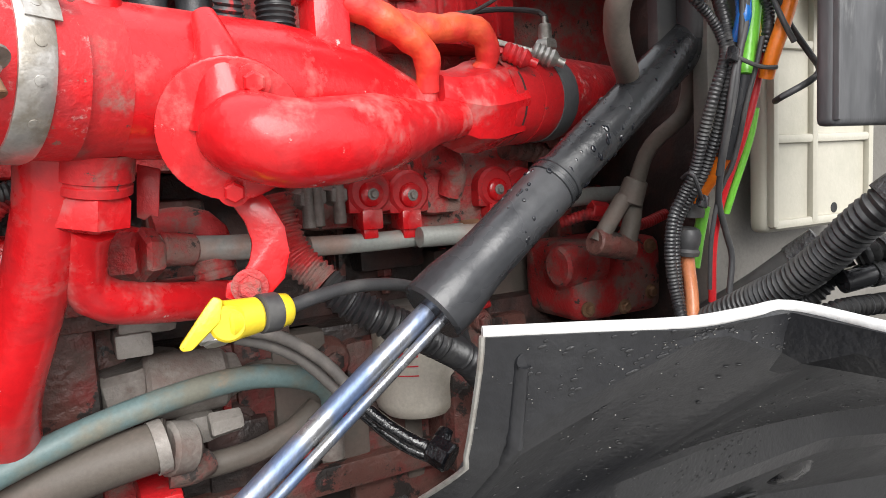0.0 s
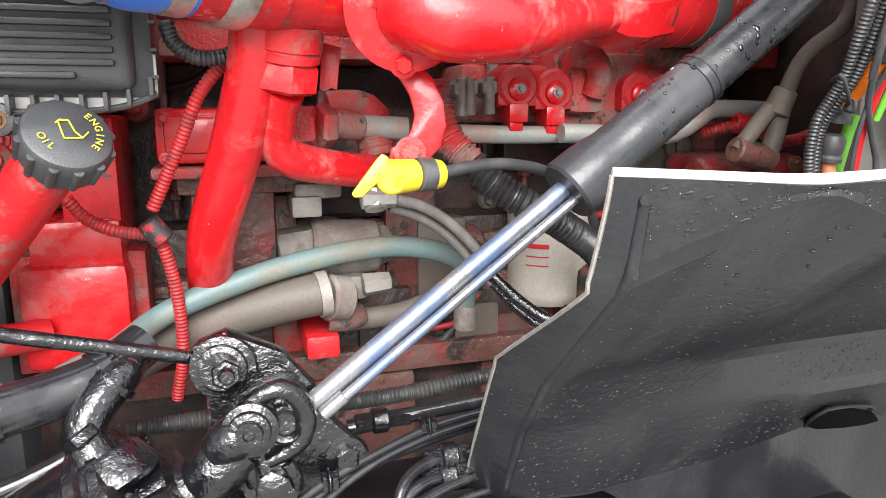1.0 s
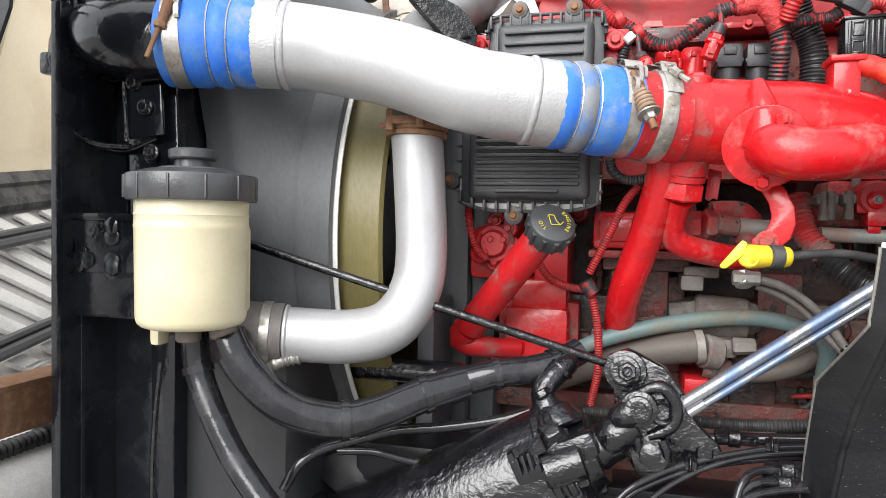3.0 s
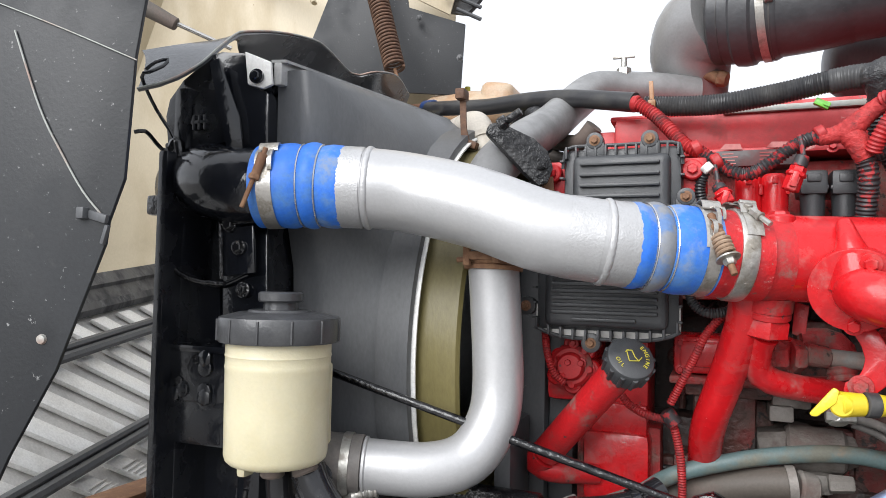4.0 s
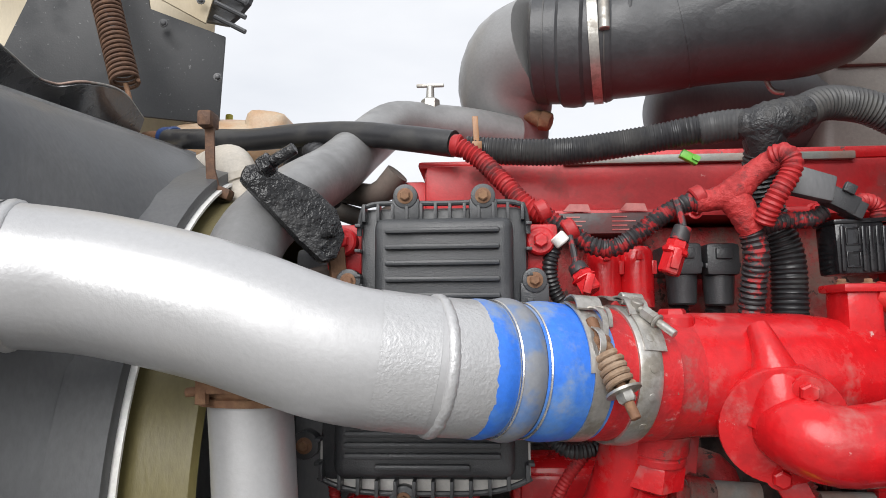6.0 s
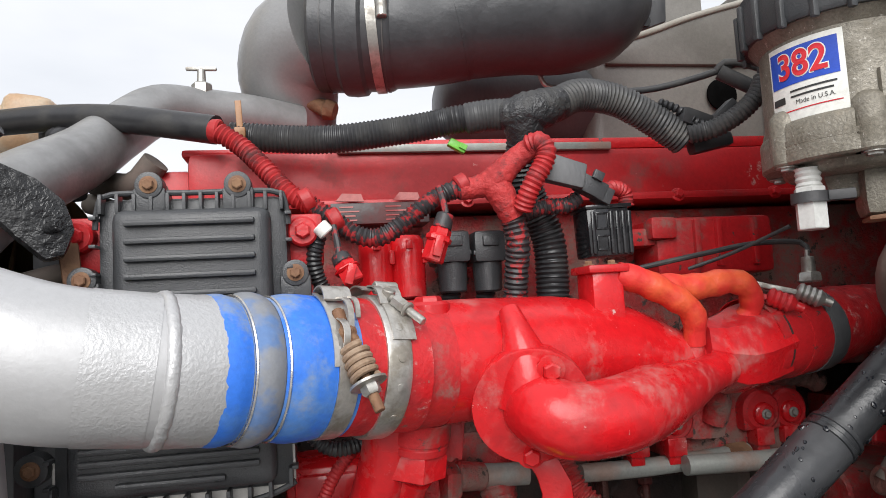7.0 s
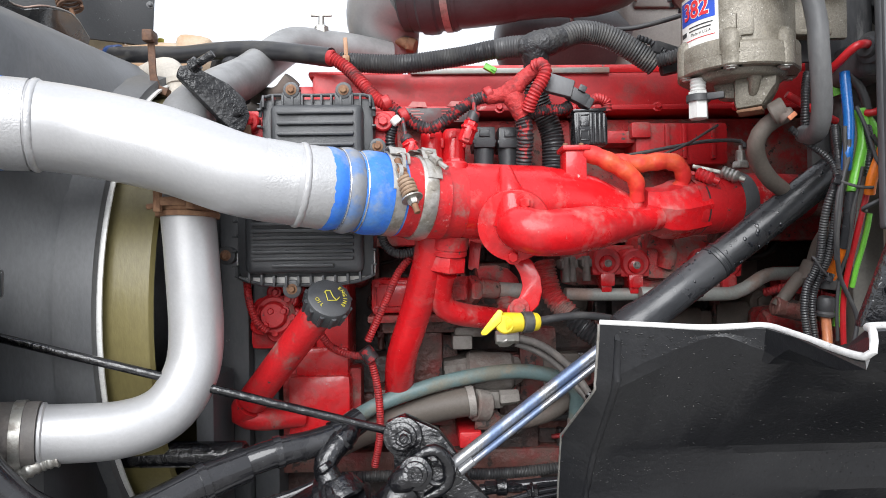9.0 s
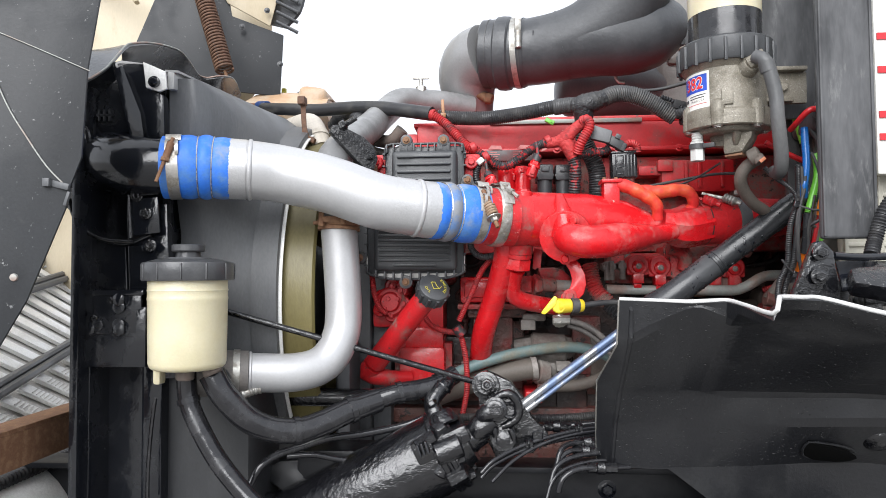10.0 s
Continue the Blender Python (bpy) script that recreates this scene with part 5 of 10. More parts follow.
solo("black_loom", tube([(-0.050, 0.600, 1.515), (-0.044, 0.598, 1.498), (-0.026, 0.595, 1.486), (0.001, 0.600, 1.489), (0.015, 0.610, 1.500)], 0.0075, 14, ridge=(0.004, 0.0014)), LOOM, "short black corrugated loom below the coupler", "wiring loom")
solo("tied_joint", join(rod((-0.084, 0.660, 1.336), (-0.070, 0.662, 1.316), 0.011, 0.012, 14), rod((-0.088, 0.660, 1.324), (-0.068, 0.662, 1.329), 0.008, 0.008, 10)), LOOM_MIX, "taped loom joint on the red looms", "wiring loom")

# lower hoses and pump
green = thing("green_hose", (0.036, 0.700, 1.270), "faded green rubber hose curving over the pump", "hose")
part("hose_wall", tube([(-0.159, 0.600, 1.206), (-0.116, 0.640, 1.217), (-0.087, 0.680, 1.230), (-0.046, 0.690, 1.247), (0.036, 0.700, 1.270), (0.117, 0.710, 1.283), (0.182, 0.720, 1.284), (0.239, 0.725, 1.271), (0.270, 0.730, 1.246), (0.271, 0.740, 1.197)], 0.0125, 24, step=0.008), GREEN_HOSE, green)
part("end_ferrule", lathe((0.271, 0.740, 1.199), (0, 0.05, -1), [(0, 0.013), (0.003, 0.0145), (0.03, 0.0145), (0.032, 0.010)], 18), GREY_CAST, green)
gh = thing("suction_hose", (0.045, 0.600, 1.274), "thick grey-brown hose clamped to the pump", "hose")
part("hose_wall", tube([(-0.142, 0.660, 1.181), (-0.087, 0.710, 1.194), (-0.037, 0.720, 1.210), (0.038, 0.710, 1.230), (0.097, 0.700, 1.241)], 0.024, 24), BROWN_HOSE, gh)
part("hose_clamp", band((0.087, 0.700, 1.239), (0.95, 0.1, 0.1), 0.0245, 0.012, 0.0015), GREY_CAST, gh)
solo("return_hose", tube([(0.114, 0.740, 1.193), (0.154, 0.740, 1.194), (0.191, 0.745, 1.196), (0.231, 0.750, 1.207), (0.262, 0.760, 1.224)], 0.013, 18), BROWN_HOSE, "dusty brown hose behind the strut", "hose")
twin = thing("twin_hose", (0.256, 0.660, 1.271), "pair of thin grey hoses looping behind the strut", "hose")
part("upper_hose", tube([(0.153, 0.660, 1.349), (0.187, 0.660, 1.341), (0.219, 0.660, 1.323), (0.252, 0.660, 1.292), (0.275, 0.650, 1.255)], 0.0062, 14), GREY_HOSE, twin)
part("lower_hose", tube([(0.160, 0.672, 1.338), (0.194, 0.672, 1.325), (0.227, 0.672, 1.302), (0.256, 0.668, 1.269), (0.275, 0.650, 1.246)], 0.0058, 14), GREY_HOSE, twin)
part("black_end", tube([(0.272, 0.650, 1.257), (0.296, 0.630, 1.232), (0.317, 0.610, 1.216), (0.337, 0.595, 1.207)], 0.0068, 14), BLACK_WET, twin, "black-painted hose end")
part("black_end", tube([(0.272, 0.650, 1.249), (0.298, 0.635, 1.220), (0.316, 0.615, 1.206), (0.336, 0.600, 1.197)], 0.006, 14), BLACK_WET, twin, "black-painted hose end")
part("end_fitting", join(rod((0.326, 0.600, 1.214), (0.338, 0.580, 1.205), 0.015, 0.016, 8), rod((0.335, 0.595, 1.217), (0.345, 0.600, 1.227), 0.010, 0.008, 8)), BLACK_WET, twin)
solo("hose_fitting", join(rod((0.126, 0.660, 1.349), (0.164, 0.660, 1.349), 0.011, 0.010, 6), rod((0.141, 0.670, 1.357), (0.142, 0.660, 1.337), 0.013, 0.013, 8)), ZINC, "zinc hose fitting under the dipstick", "fitting")
pump = thing("fuel_lift_pump", (0.112, 0.680, 1.268), "dirty grey cast pump with fittings low on the engine", "pump")
part("body", join(rod((0.085, 0.770, 1.278), (0.167, 0.770, 1.277), 0.036, 0.032, 24), rod((0.164, 0.770, 1.277), (0.183, 0.770, 1.280), 0.026, 0.022, 6), rod((0.079, 0.800, 1.302), (0.089, 0.800, 1.250), 0.05, 0.05, 8)), GREY_CAST, pump)
part("port_block", join(span((0.108, 0.740, 1.215), (Vector((0.150, 0.740, 1.248)) + Vector((0, 0.06, 0))), 0.012), rod((0.092, 0.710, 1.232), (0.119, 0.720, 1.226), 0.027, 0.026, 18), rod((0.139, 0.730, 1.238), (0.172, 0.730, 1.240), 0.014, 0.012, 6)), GREY_CAST, pump)
part("drain_elbow", tube([(0.096, 0.720, 1.203), (0.117, 0.720, 1.201), (0.133, 0.730, 1.203)], 0.015, 16), BROWN_GRIME, pump)
part("label_plate", plate([(0.107, 0.735, 1.286), (0.143, 0.735, 1.285), (0.143, 0.735, 1.275), (0.107, 0.735, 1.277)], (-0.2, -1, 0.2), 0.002, 0), WHITE_PLASTIC, pump, "pale label with unreadable print")
part("print_bar", plate([(0.111, 0.733, 1.283), (0.132, 0.733, 1.282), (0.132, 0.733, 1.279), (0.111, 0.733, 1.280)], (-0.2, -1, 0.2), 0.001, 0), LABEL_RED, pump)
of = thing("oil_filter", (0.412, 0.80, 1.178), "grubby white spin-on oil filter beside the block", "oil filter")
part("canister", lathe((0.412, 0.80, 1.178), (0, 0, 1), [(0, 0.02), (0.002, 0.045), (0.012, 0.0545), (0.02, 0.056), (0.13, 0.056), (0.135, 0.05)], 36), FILTER_WHITE, of)
part("rim", lathe((0.412, 0.80, 1.309), (0, 0, 1), [(0, 0.0555), (0.001, 0.058), (0.006, 0.058), (0.008, 0.05)], 36), GREY_CAST, of)
for k, h in ((0, 0.006), (1, 0.0016), (2, 0.0016)):
    z = 1.262 - k * 0.012
    part("printed_stripe", shell([[(0.412 + math.cos(a) * 0.0563, 0.80 + math.sin(a) * 0.0563, q) for a in [radians(215 + 4 * i) for i in range(9)]] for q in (z, z + h)], 0.0004), LABEL_RED, of)
# lower right clutter of the block
solo("gearcase_cover", join(span((0.43, 0.74, 1.10), (0.62, 0.85, 1.235), 0.015), rod((0.52, 0.735, 1.17), (0.52, 0.80, 1.17), 0.05, 0.055, 28)), BROWN_GRIME, "oily brown cover low on the block", "engine cover")
stc = thing("starter_cover", (0.69, 0.78, 1.27), "dirty red rounded housing at the block's rear", "engine cover")
part("housing", span((0.62, 0.72, 1.27), (0.78, 0.85, 1.38), 0.025, 3), RED_GRIMY, stc)
part("nose", rod((0.60, 0.74, 1.35), (0.67, 0.74, 1.35), 0.028, 0.03, 24), RED_GRIMY, stc)
for x, z in ((0.635, 1.29), (0.70, 1.285), (0.75, 1.30), (0.75, 1.365), (0.69, 1.37)):
    part("cover_bolt", hexbolt((x, 0.72, z), (0, -1, 0), 0.007, 0.007), RUST, stc)
part("feed_line", tube([(0.60, 0.73, 1.41), (0.64, 0.70, 1.42), (0.70, 0.695, 1.40), (0.76, 0.70, 1.41)], 0.008, 12, ridge=(0.005, 0.0012)), LOOM_RED, stc)
part("feed_union", rod((0.63, 0.705, 1.425), (0.655, 0.70, 1.42), 0.013, 0.013, 6), RED_DUSTY, stc)
part("feed_port", rod((0.70, 0.70, 1.40), (0.70, 0.73, 1.37), 0.010, 0.012, 8), RED_DUSTY, stc)
fork = thing("linkage_fork", (0.645, 0.680, 1.375), "dusty linkage fork behind the strut", "linkage")
part("arm", tube([(0.655, 0.557, 1.596), (0.656, 0.562, 1.557), (0.648, 0.567, 1.531), (0.625, 0.577, 1.512), (0.617, 0.592, 1.491), (0.615, 0.607, 1.456)], [0.011, 0.010, 0.0095, 0.009, 0.009, 0.010], 16), BROWN_HOSE, fork)
part("socket", rod((0.617, 0.607, 1.464), (0.608, 0.612, 1.435), 0.014, 0.016, 18), BROWN_HOSE, fork)
part("tine", tube([(0.601, 0.612, 1.442), (0.589, 0.613, 1.428), (0.575, 0.615, 1.409), (0.566, 0.617, 1.394)], [0.011, 0.010, 0.010, 0.011], 12), BROWN_HOSE, fork)
part("tine", tube([(0.615, 0.612, 1.441), (0.614, 0.613, 1.416), (0.608, 0.617, 1.388)], [0.012, 0.011, 0.012], 12), BROWN_HOSE, fork)
part("pin", rod((0.559, 0.617, 1.396), (0.614, 0.617, 1.382), 0.016, 0.015, 16), BROWN_GRIME, fork)

# ---- hydraulic strut ----
strut = thing("hood_strut", (0.0, 0.48, 1.16), "black hydraulic strut with a chromed rod, beaded with rain", "strut")
S0, S1, S2, S3 = Vector((0.045, 0.508, 1.185)), Vector((0.292, 0.518, 1.366)), Vector((0.428, 0.523, 1.466)), Vector((0.635, 0.531, 1.618))
sd = (S2 - S1).normalized()
lo_ = Vector((0.35, -0.62, -0.55)).normalized()
lo_ = (lo_ - sd * lo_.dot(sd)).normalized()
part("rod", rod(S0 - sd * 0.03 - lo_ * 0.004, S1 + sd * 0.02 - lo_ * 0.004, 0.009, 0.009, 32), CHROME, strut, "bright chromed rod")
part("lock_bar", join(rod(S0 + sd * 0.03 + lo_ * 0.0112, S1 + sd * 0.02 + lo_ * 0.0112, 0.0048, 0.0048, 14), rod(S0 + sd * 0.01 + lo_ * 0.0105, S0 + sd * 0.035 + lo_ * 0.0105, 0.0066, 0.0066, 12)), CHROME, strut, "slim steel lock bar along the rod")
part("barrel", lathe(S1 + sd * 0.06, sd, [(0, 0.0235), ((S3 - S1).length - 0.06, 0.0235)], 36), BARREL, strut)
part("sleeve", lathe(S1, sd, [(0, 0.012), (0.0, 0.0285), (0.003, 0.0308), (0.028, 0.0304), (0.044, 0.0282), (0.058, 0.0262), (0.075, 0.0255), ((S2 - S1).length, 0.0255), ((S2 - S1).length + 0.002, 0.024)], 36), SLEEVE, strut)
part("collar_ring", lathe(S2 - sd * 0.004, sd, [(0, 0.0255), (0.001, 0.0266), (0.005, 0.0266), (0.006, 0.0255), (0.010, 0.0255), (0.011, 0.0264), (0.015, 0.0262), (0.016, 0.0235)], 36, caps=False), BARREL, strut)
part("eye_end", join(rod(S3 + Vector((0, -0.025, 0)), S3 + Vector((0, 0.03, 0)), 0.027, 0.027, 24), rod(S3 - sd * 0.03, S3, 0.024, 0.026, 24)), BLACK_PAINT, strut)
_, su, sw = frame_of(sd)
rng = random.Random(4)
drops = []
for k in range(150):
    s = rng.uniform(0.1, (S3 - S1).length - 0.05)
    a = rng.uniform(0, 2 * math.pi)
    o = su * math.cos(a) + sw * math.sin(a)
    c = S1 + sd * s + o * (0.0257 if s < (S2 - S1).length else 0.0237)
    e_ = rng.choice((0.0012, 0.0016, 0.002, 0.0028))
    drops.append(bead(c - o * 0.0006, o, (0.3, 0, -1), e_ * 1.3, e_, e_ * 0.7))
tagged(part("rain_drop", join(*drops), BLACK_PAINT, strut), kind="stuff")

# ---- radiator, shroud and cooler outlet ----
rad = thing("radiator", (-0.70, 0.9, 0.85), "black-painted truck radiator and cooler with a thick side frame", "radiator")
part("side_frame", join(span((-0.762, 0.36, 0.70), (-0.735, 1.55, 1.80), 0.008), span((-0.665, 0.41, 0.70), (-0.625, 1.55, 1.835), 0.006),
                        span((-0.772, 0.425, 0.70), (-0.632, 1.55, 1.80), 0.004)), BLACK_PAINT, rad)
FP = [(-0.788, 0.385, 1.789), (-0.764, 0.385, 1.818), (-0.738, 0.385, 1.836), (-0.716, 0.385, 1.853), (-0.698, 0.385, 1.857), (-0.655, 0.387, 1.852), (-0.647, 0.388, 1.803), (-0.617, 0.390, 1.790), (-0.615, 0.390, 1.708), (-0.672, 0.385, 1.708), (-0.736, 0.380, 1.706), (-0.769, 0.375, 1.706), (-0.784, 0.370, 1.690), (-0.792, 0.370, 1.763)]
part("top_tank", plate(FP, (0.1, -1, 0), 0.12, 0.008), BLACK_PAINT, rad)
part("tank_gusset", join(plate([(-0.705, 0.375, 1.830), (-0.689, 0.375, 1.838), (-0.646, 0.360, 1.753), (-0.639, 0.360, 1.706), (-0.666, 0.360, 1.707)], (0.5, -1, 0), 0.02, 0.003), plate([(-0.759, 0.375, 1.761), (-0.695, 0.375, 1.820), (-0.671, 0.365, 1.717), (-0.732, 0.365, 1.708)], (0.1, -1, 0), 0.01, 0.004)), BLACK_PAINT, rad)
part("casting_mark", join(*[span((-0.728 + 0.01 * k, 0.362, 1.735), (-0.723 + 0.01 * k, 0.372, 1.757), 0.001) for k in range(3)], span((-0.731, 0.362, 1.744), (-0.70, 0.372, 1.749), 0.001)), BLACK_PAINT, rad)
A0, A1, A2 = Vector((-0.788, 0.440, 1.669)), Vector((-0.712, 0.384, 1.664)), Vector((-0.655, 0.358, 1.652))
part("outlet_neck", tube([A0 + Vector((-0.03, 0.08, -0.03)), A0 + Vector((-0.01, 0.02, -0.005)), A1, A2, Vector((-0.605, 0.365, 1.649)), Vector((-0.56, 0.378, 1.649))], [0.075, 0.066, 0.056, 0.0535, 0.0525, 0.0525], 36), BLACK_PAINT, rad)
part("lower_web", join(plate([(-0.768, 0.375, 1.582), (-0.762, 0.375, 1.544), (-0.729, 0.375, 1.519), (-0.682, 0.380, 1.511), (-0.673, 0.380, 1.351), (-0.766, 0.375, 1.333), (-0.768, 0.375, 1.5)], (0.05, -1, 0), 0.012, 0.003),
                       plate([(-0.681, 0.375, 1.583), (-0.606, 0.385, 1.584), (-0.595, 0.385, 1.344), (-0.672, 0.380, 1.337)], (0.05, -1, 0), 0.02, 0.003)), BLACK_PAINT, rad)
part("arch_rim", tube([(-0.786, 0.370, 1.593), (-0.776, 0.370, 1.563), (-0.752, 0.370, 1.533), (-0.715, 0.370, 1.516), (-0.675, 0.372, 1.510), (-0.633, 0.380, 1.526)], 0.004, 10), BLACK_PAINT, rad)
part("cross_shelf", span((-0.765, 0.345, 1.415), (-0.63, 0.42, 1.425), 0.003), BLACK_PAINT, rad)
part("frame_side", span((-0.754, 0.326, 0.70), (-0.738, 0.50, 1.70), 0.004), BLACK_PAINT, rad)
part("mount_plate", span((-0.755, 0.352, 1.285), (-0.628, 0.372, 1.395), 0.006), BLACK_PAINT, rad)
for q in [(-0.730, 0.350, 1.355), (-0.676, 0.350, 1.408), (-0.675, 0.350, 1.354), (-0.490, 0.350, 1.267)]:
    part("plate_bolt", hexbolt((q[0], 0.352, q[2]), (0, -1, 0), 0.012, 0.008), BLACK_PAINT, rad)
for q in [(-0.664, 0.375, 1.591), (-0.638, 0.375, 1.503)]:
    part("plate_bolt", hexbolt((q[0], q[1], q[2]), (0, -1, 0), 0.007, 0.006), BLACK_PAINT, rad)
part("edge_bead", tube([(-0.619, 0.372, 1.228), (-0.626, 0.372, 1.172), (-0.631, 0.372, 1.101), (-0.632, 0.372, 1.030)], 0.004, 8), BLACK_WET, rad)
part("corner_tab", join(plate([(-0.655, 0.385, 1.851), (-0.614, 0.388, 1.834), (-0.611, 0.388, 1.801), (-0.625, 0.388, 1.795), (-0.649, 0.386, 1.802)], (0.2, -1, 0), 0.008, 0.002)), GRILLE, rad, "scraped bare metal tab")
part("tab_bolt", hexbolt((-0.632, 0.382, 1.812), (0.2, -1, 0), 0.0072, 0.007), BLACK_PAINT, rad)
part("core", span((-0.735, 0.5, 0.85), (-0.665, 1.5, 1.78), 0.004), OLIVE, rad, "olive-coloured radiator core")

shroud = thing("fan_shroud", (-0.52, 0.95, 0.85), "dusty dark grey fan shroud with a bright ring edge", "shroud")
RC, RR = (0.92, 1.40), 0.412
SX0, SX1 = -0.618, -0.474
rows = []
for k in range(49):
    a = 2 * math.pi * k / 48
    ca, sa = math.cos(a), math.sin(a)
    m = max(abs(ca), abs(sa))
    side_y = 1.04 + ca / m * 0.625
    top_z = 1.826 + 0.095 * (min(side_y, 1.05) - 0.41)
    side_z = 1.335 + sa / m * (0.475 if sa < 0 else top_z - 1.335)
    # the near side steps back below the top corner
    step_in = 0.06 * min(1.0, max(0.0, (1.72 - side_z) / 0.2)) if ca < -0.5 else 0.0
    sq = (side_y + step_in, side_z)
    row = []
    for j in range(9):
        t = j / 8
        e = max(0.0, (t - 0.35) / 0.65) ** 1.25
        row.append((SX0 + (SX1 - SX0) * t, sq[0] * (1 - e) + (RC[0] + ca * (RR + 0.012)) * e, sq[1] * (1 - e) + (RC[1] + sa * (RR + 0.012)) * e))
    rows.append(row)
part("shroud_wall", shell(rows, 0.005), SHROUD, shroud, sharp=50)
part("top_rail", plate([Vector(p) for p in ((-0.602, 0.40, 1.836), (-0.602, 1.05, 1.898), (-0.602, 1.5, 1.902), (-0.602, 1.5, 1.868), (-0.602, 1.05, 1.864), (-0.602, 0.40, 1.802))], (1, 0, 0), 0.014, 0.003), RAIL_GREY, shroud)
part("rail_lip", shell([[(x, y, 1.836 + 0.0954 * (y - 0.4) + dz) for y in (0.40, 0.7, 1.05)] for x, dz in ((-0.595, 0.002), (-0.62, 0.004))], 0.004), RAIL_GREY, shroud)
for q in ((-0.595, 0.520, 1.830), (-0.595, 0.80, 1.858)):
    part("rail_bolt", hexbolt(q, (1, 0, 0), 0.0085, 0.007), ZINC, shroud)
for k in range(9):
    y = 0.57 + 0.014 * k
    part("stamped_print", span((-0.5945, y, 1.830 + 0.0954 * (y - 0.5)), (-0.594, y + (0.010 if k % 3 else 0.005), 1.838 + 0.0954 * (y - 0.5)), 0), SHROUD, shroud)
part("ring", lathe((SX1 - 0.01, RC[0], RC[1]), (1, 0, 0), [(0, RR), (0, RR + 0.02), (0.05, RR + 0.016), (0.052, RR + 0.008), (0.05, RR), (0, RR)], 96, caps=False), SHROUD, shroud)
part("ring_edge", lathe((SX1 + 0.04, RC[0], RC[1]), (1, 0, 0), [(0, RR + 0.001), (0, RR + 0.004), (0.008, RR + 0.004), (0.008, RR + 0.001)], 96, caps=False), GRILLE, shroud, "bright bare ring edge")
part("ring_lining", lathe((SX0 + 0.01, RC[0], RC[1]), (1, 0, 0), [(0, RR - 0.002), (0.10, RR - 0.002), (0.14, RR - 0.002)], 96, caps=False), OLIVE, shroud, "olive inner lining")
fan = thing("engine_fan", (-0.5, RC[0], RC[1]), "olive-yellow plastic cooling fan inside the shroud", "fan")
part("outer_band", lathe((-0.50, RC[0], RC[1]), (1, 0, 0), [(0, RR - 0.02), (0.0, RR - 0.014), (0.13, RR - 0.014), (0.135, RR - 0.02), (0, RR - 0.022)], 96, caps=False), OLIVE, fan, "smooth olive band round the blades")
part("hub", lathe((-0.56, RC[0], RC[1]), (1, 0, 0), [(0, 0.02), (0, 0.14), (0.06, 0.15), (0.12, 0.12), (0.16, 0.06), (0.16, 0.0)], 40), SHROUD, fan)
for k in range(9):
    a = 2 * math.pi * k / 9 + 0.2
    rows = []
    for j in range(7):
        r = 0.13 + 0.255 * j / 6
        row = []
        for i in range(5):
            t = (i / 4 - 0.5)
            b = a + t * 0.5
            row.append((-0.52 + t * 0.075, RC[0] + math.cos(b) * r, RC[1] + math.sin(b) * r))
        rows.append(row)
    part("blade", shell(rows, 0.004), OLIVE, fan)
sup = thing("front_support", (-0.34, 0.75, 0.80), "dark grey upright support beside the fan", "engine support")
part("upright", span((-0.36, 0.70, 0.80), (-0.335, 0.86, 1.66), 0.006), SHROUD, sup)
part("stiffener", span((-0.34, 0.62, 1.0), (-0.31, 0.74, 1.30), 0.01), SHROUD, sup)

flap = thing("air_baffle", (-0.7, 0.36, 1.82), "bent black rubber air baffle tied over the radiator", "baffle")
near_edge = [(-0.771, 0.300, 1.782), (-0.733, 0.320, 1.796), (-0.715, 0.360, 1.830), (-0.714, 0.400, 1.868), (-0.718, 0.440, 1.901), (-0.716, 0.460, 1.912), (-0.724, 0.540, 1.941), (-0.725, 0.620, 1.962), (-0.724, 0.690, 1.973), (-0.728, 0.743, 1.970), (-0.749, 0.874, 1.966), (-0.712, 0.910, 1.978), (-0.730, 1.050, 2.010), (-0.757, 1.178, 2.003)]
far_edge = [(-0.827, 0.360, 1.863), (-0.786, 0.380, 1.873), (-0.762, 0.420, 1.890), (-0.754, 0.460, 1.907), (-0.750, 0.485, 1.914), (-0.765, 0.51, 1.895), (-0.785, 0.58, 1.885), (-0.79, 0.66, 1.89), (-0.79, 0.73, 1.895), (-0.79, 0.79, 1.90), (-0.80, 0.92, 1.90), (-0.79, 0.97, 1.90), (-0.79, 1.10, 1.91), (-0.80, 1.20, 1.93)]


def pick(line, n):
    return [line[round(k * (len(line) - 1) / (n - 1))] for k in range(n)]


a_, b_ = pick(smooth_line(near_edge, 0.012), 64), pick(smooth_line(far_edge, 0.012), 64)
part("rubber_sheet", shell([[a.lerp(b, j / 6) + Vector((0, 0.010 * math.sin(math.pi * j / 6), 0.012 * math.sin(math.pi * j / 6))) for a, b in zip(a_, b_)] for j in range(7)], 0.004), WET_RUBBER, flap)
# Pale tube added as a painted highlight along the sheet's top edge.
part("worn_edge", tube([p + Vector((0.001, -0.002, 0.001)) for p in a_], 0.0018, 8), PALE_PIPE, flap, "pale strip painting the lit top edge")
part("tie_wire", join(tube([(-0.758, 0.300, 1.809), (-0.751, 0.310, 1.822), (-0.742, 0.325, 1.830), (-0.741, 0.315, 1.817), (-0.751, 0.300, 1.805), (-0.764, 0.300, 1.799), (-0.775, 0.340, 1.764), (-0.758, 0.350, 1.734), (-0.747, 0.352, 1.714)], 0.0026, 8),
                      tube([(-0.774, 0.300, 1.722), (-0.765, 0.310, 1.725), (-0.771, 0.330, 1.720), (-0.771, 0.350, 1.707), (-0.756, 0.355, 1.705)], 0.003, 8)), BLACK_PAINT, flap)
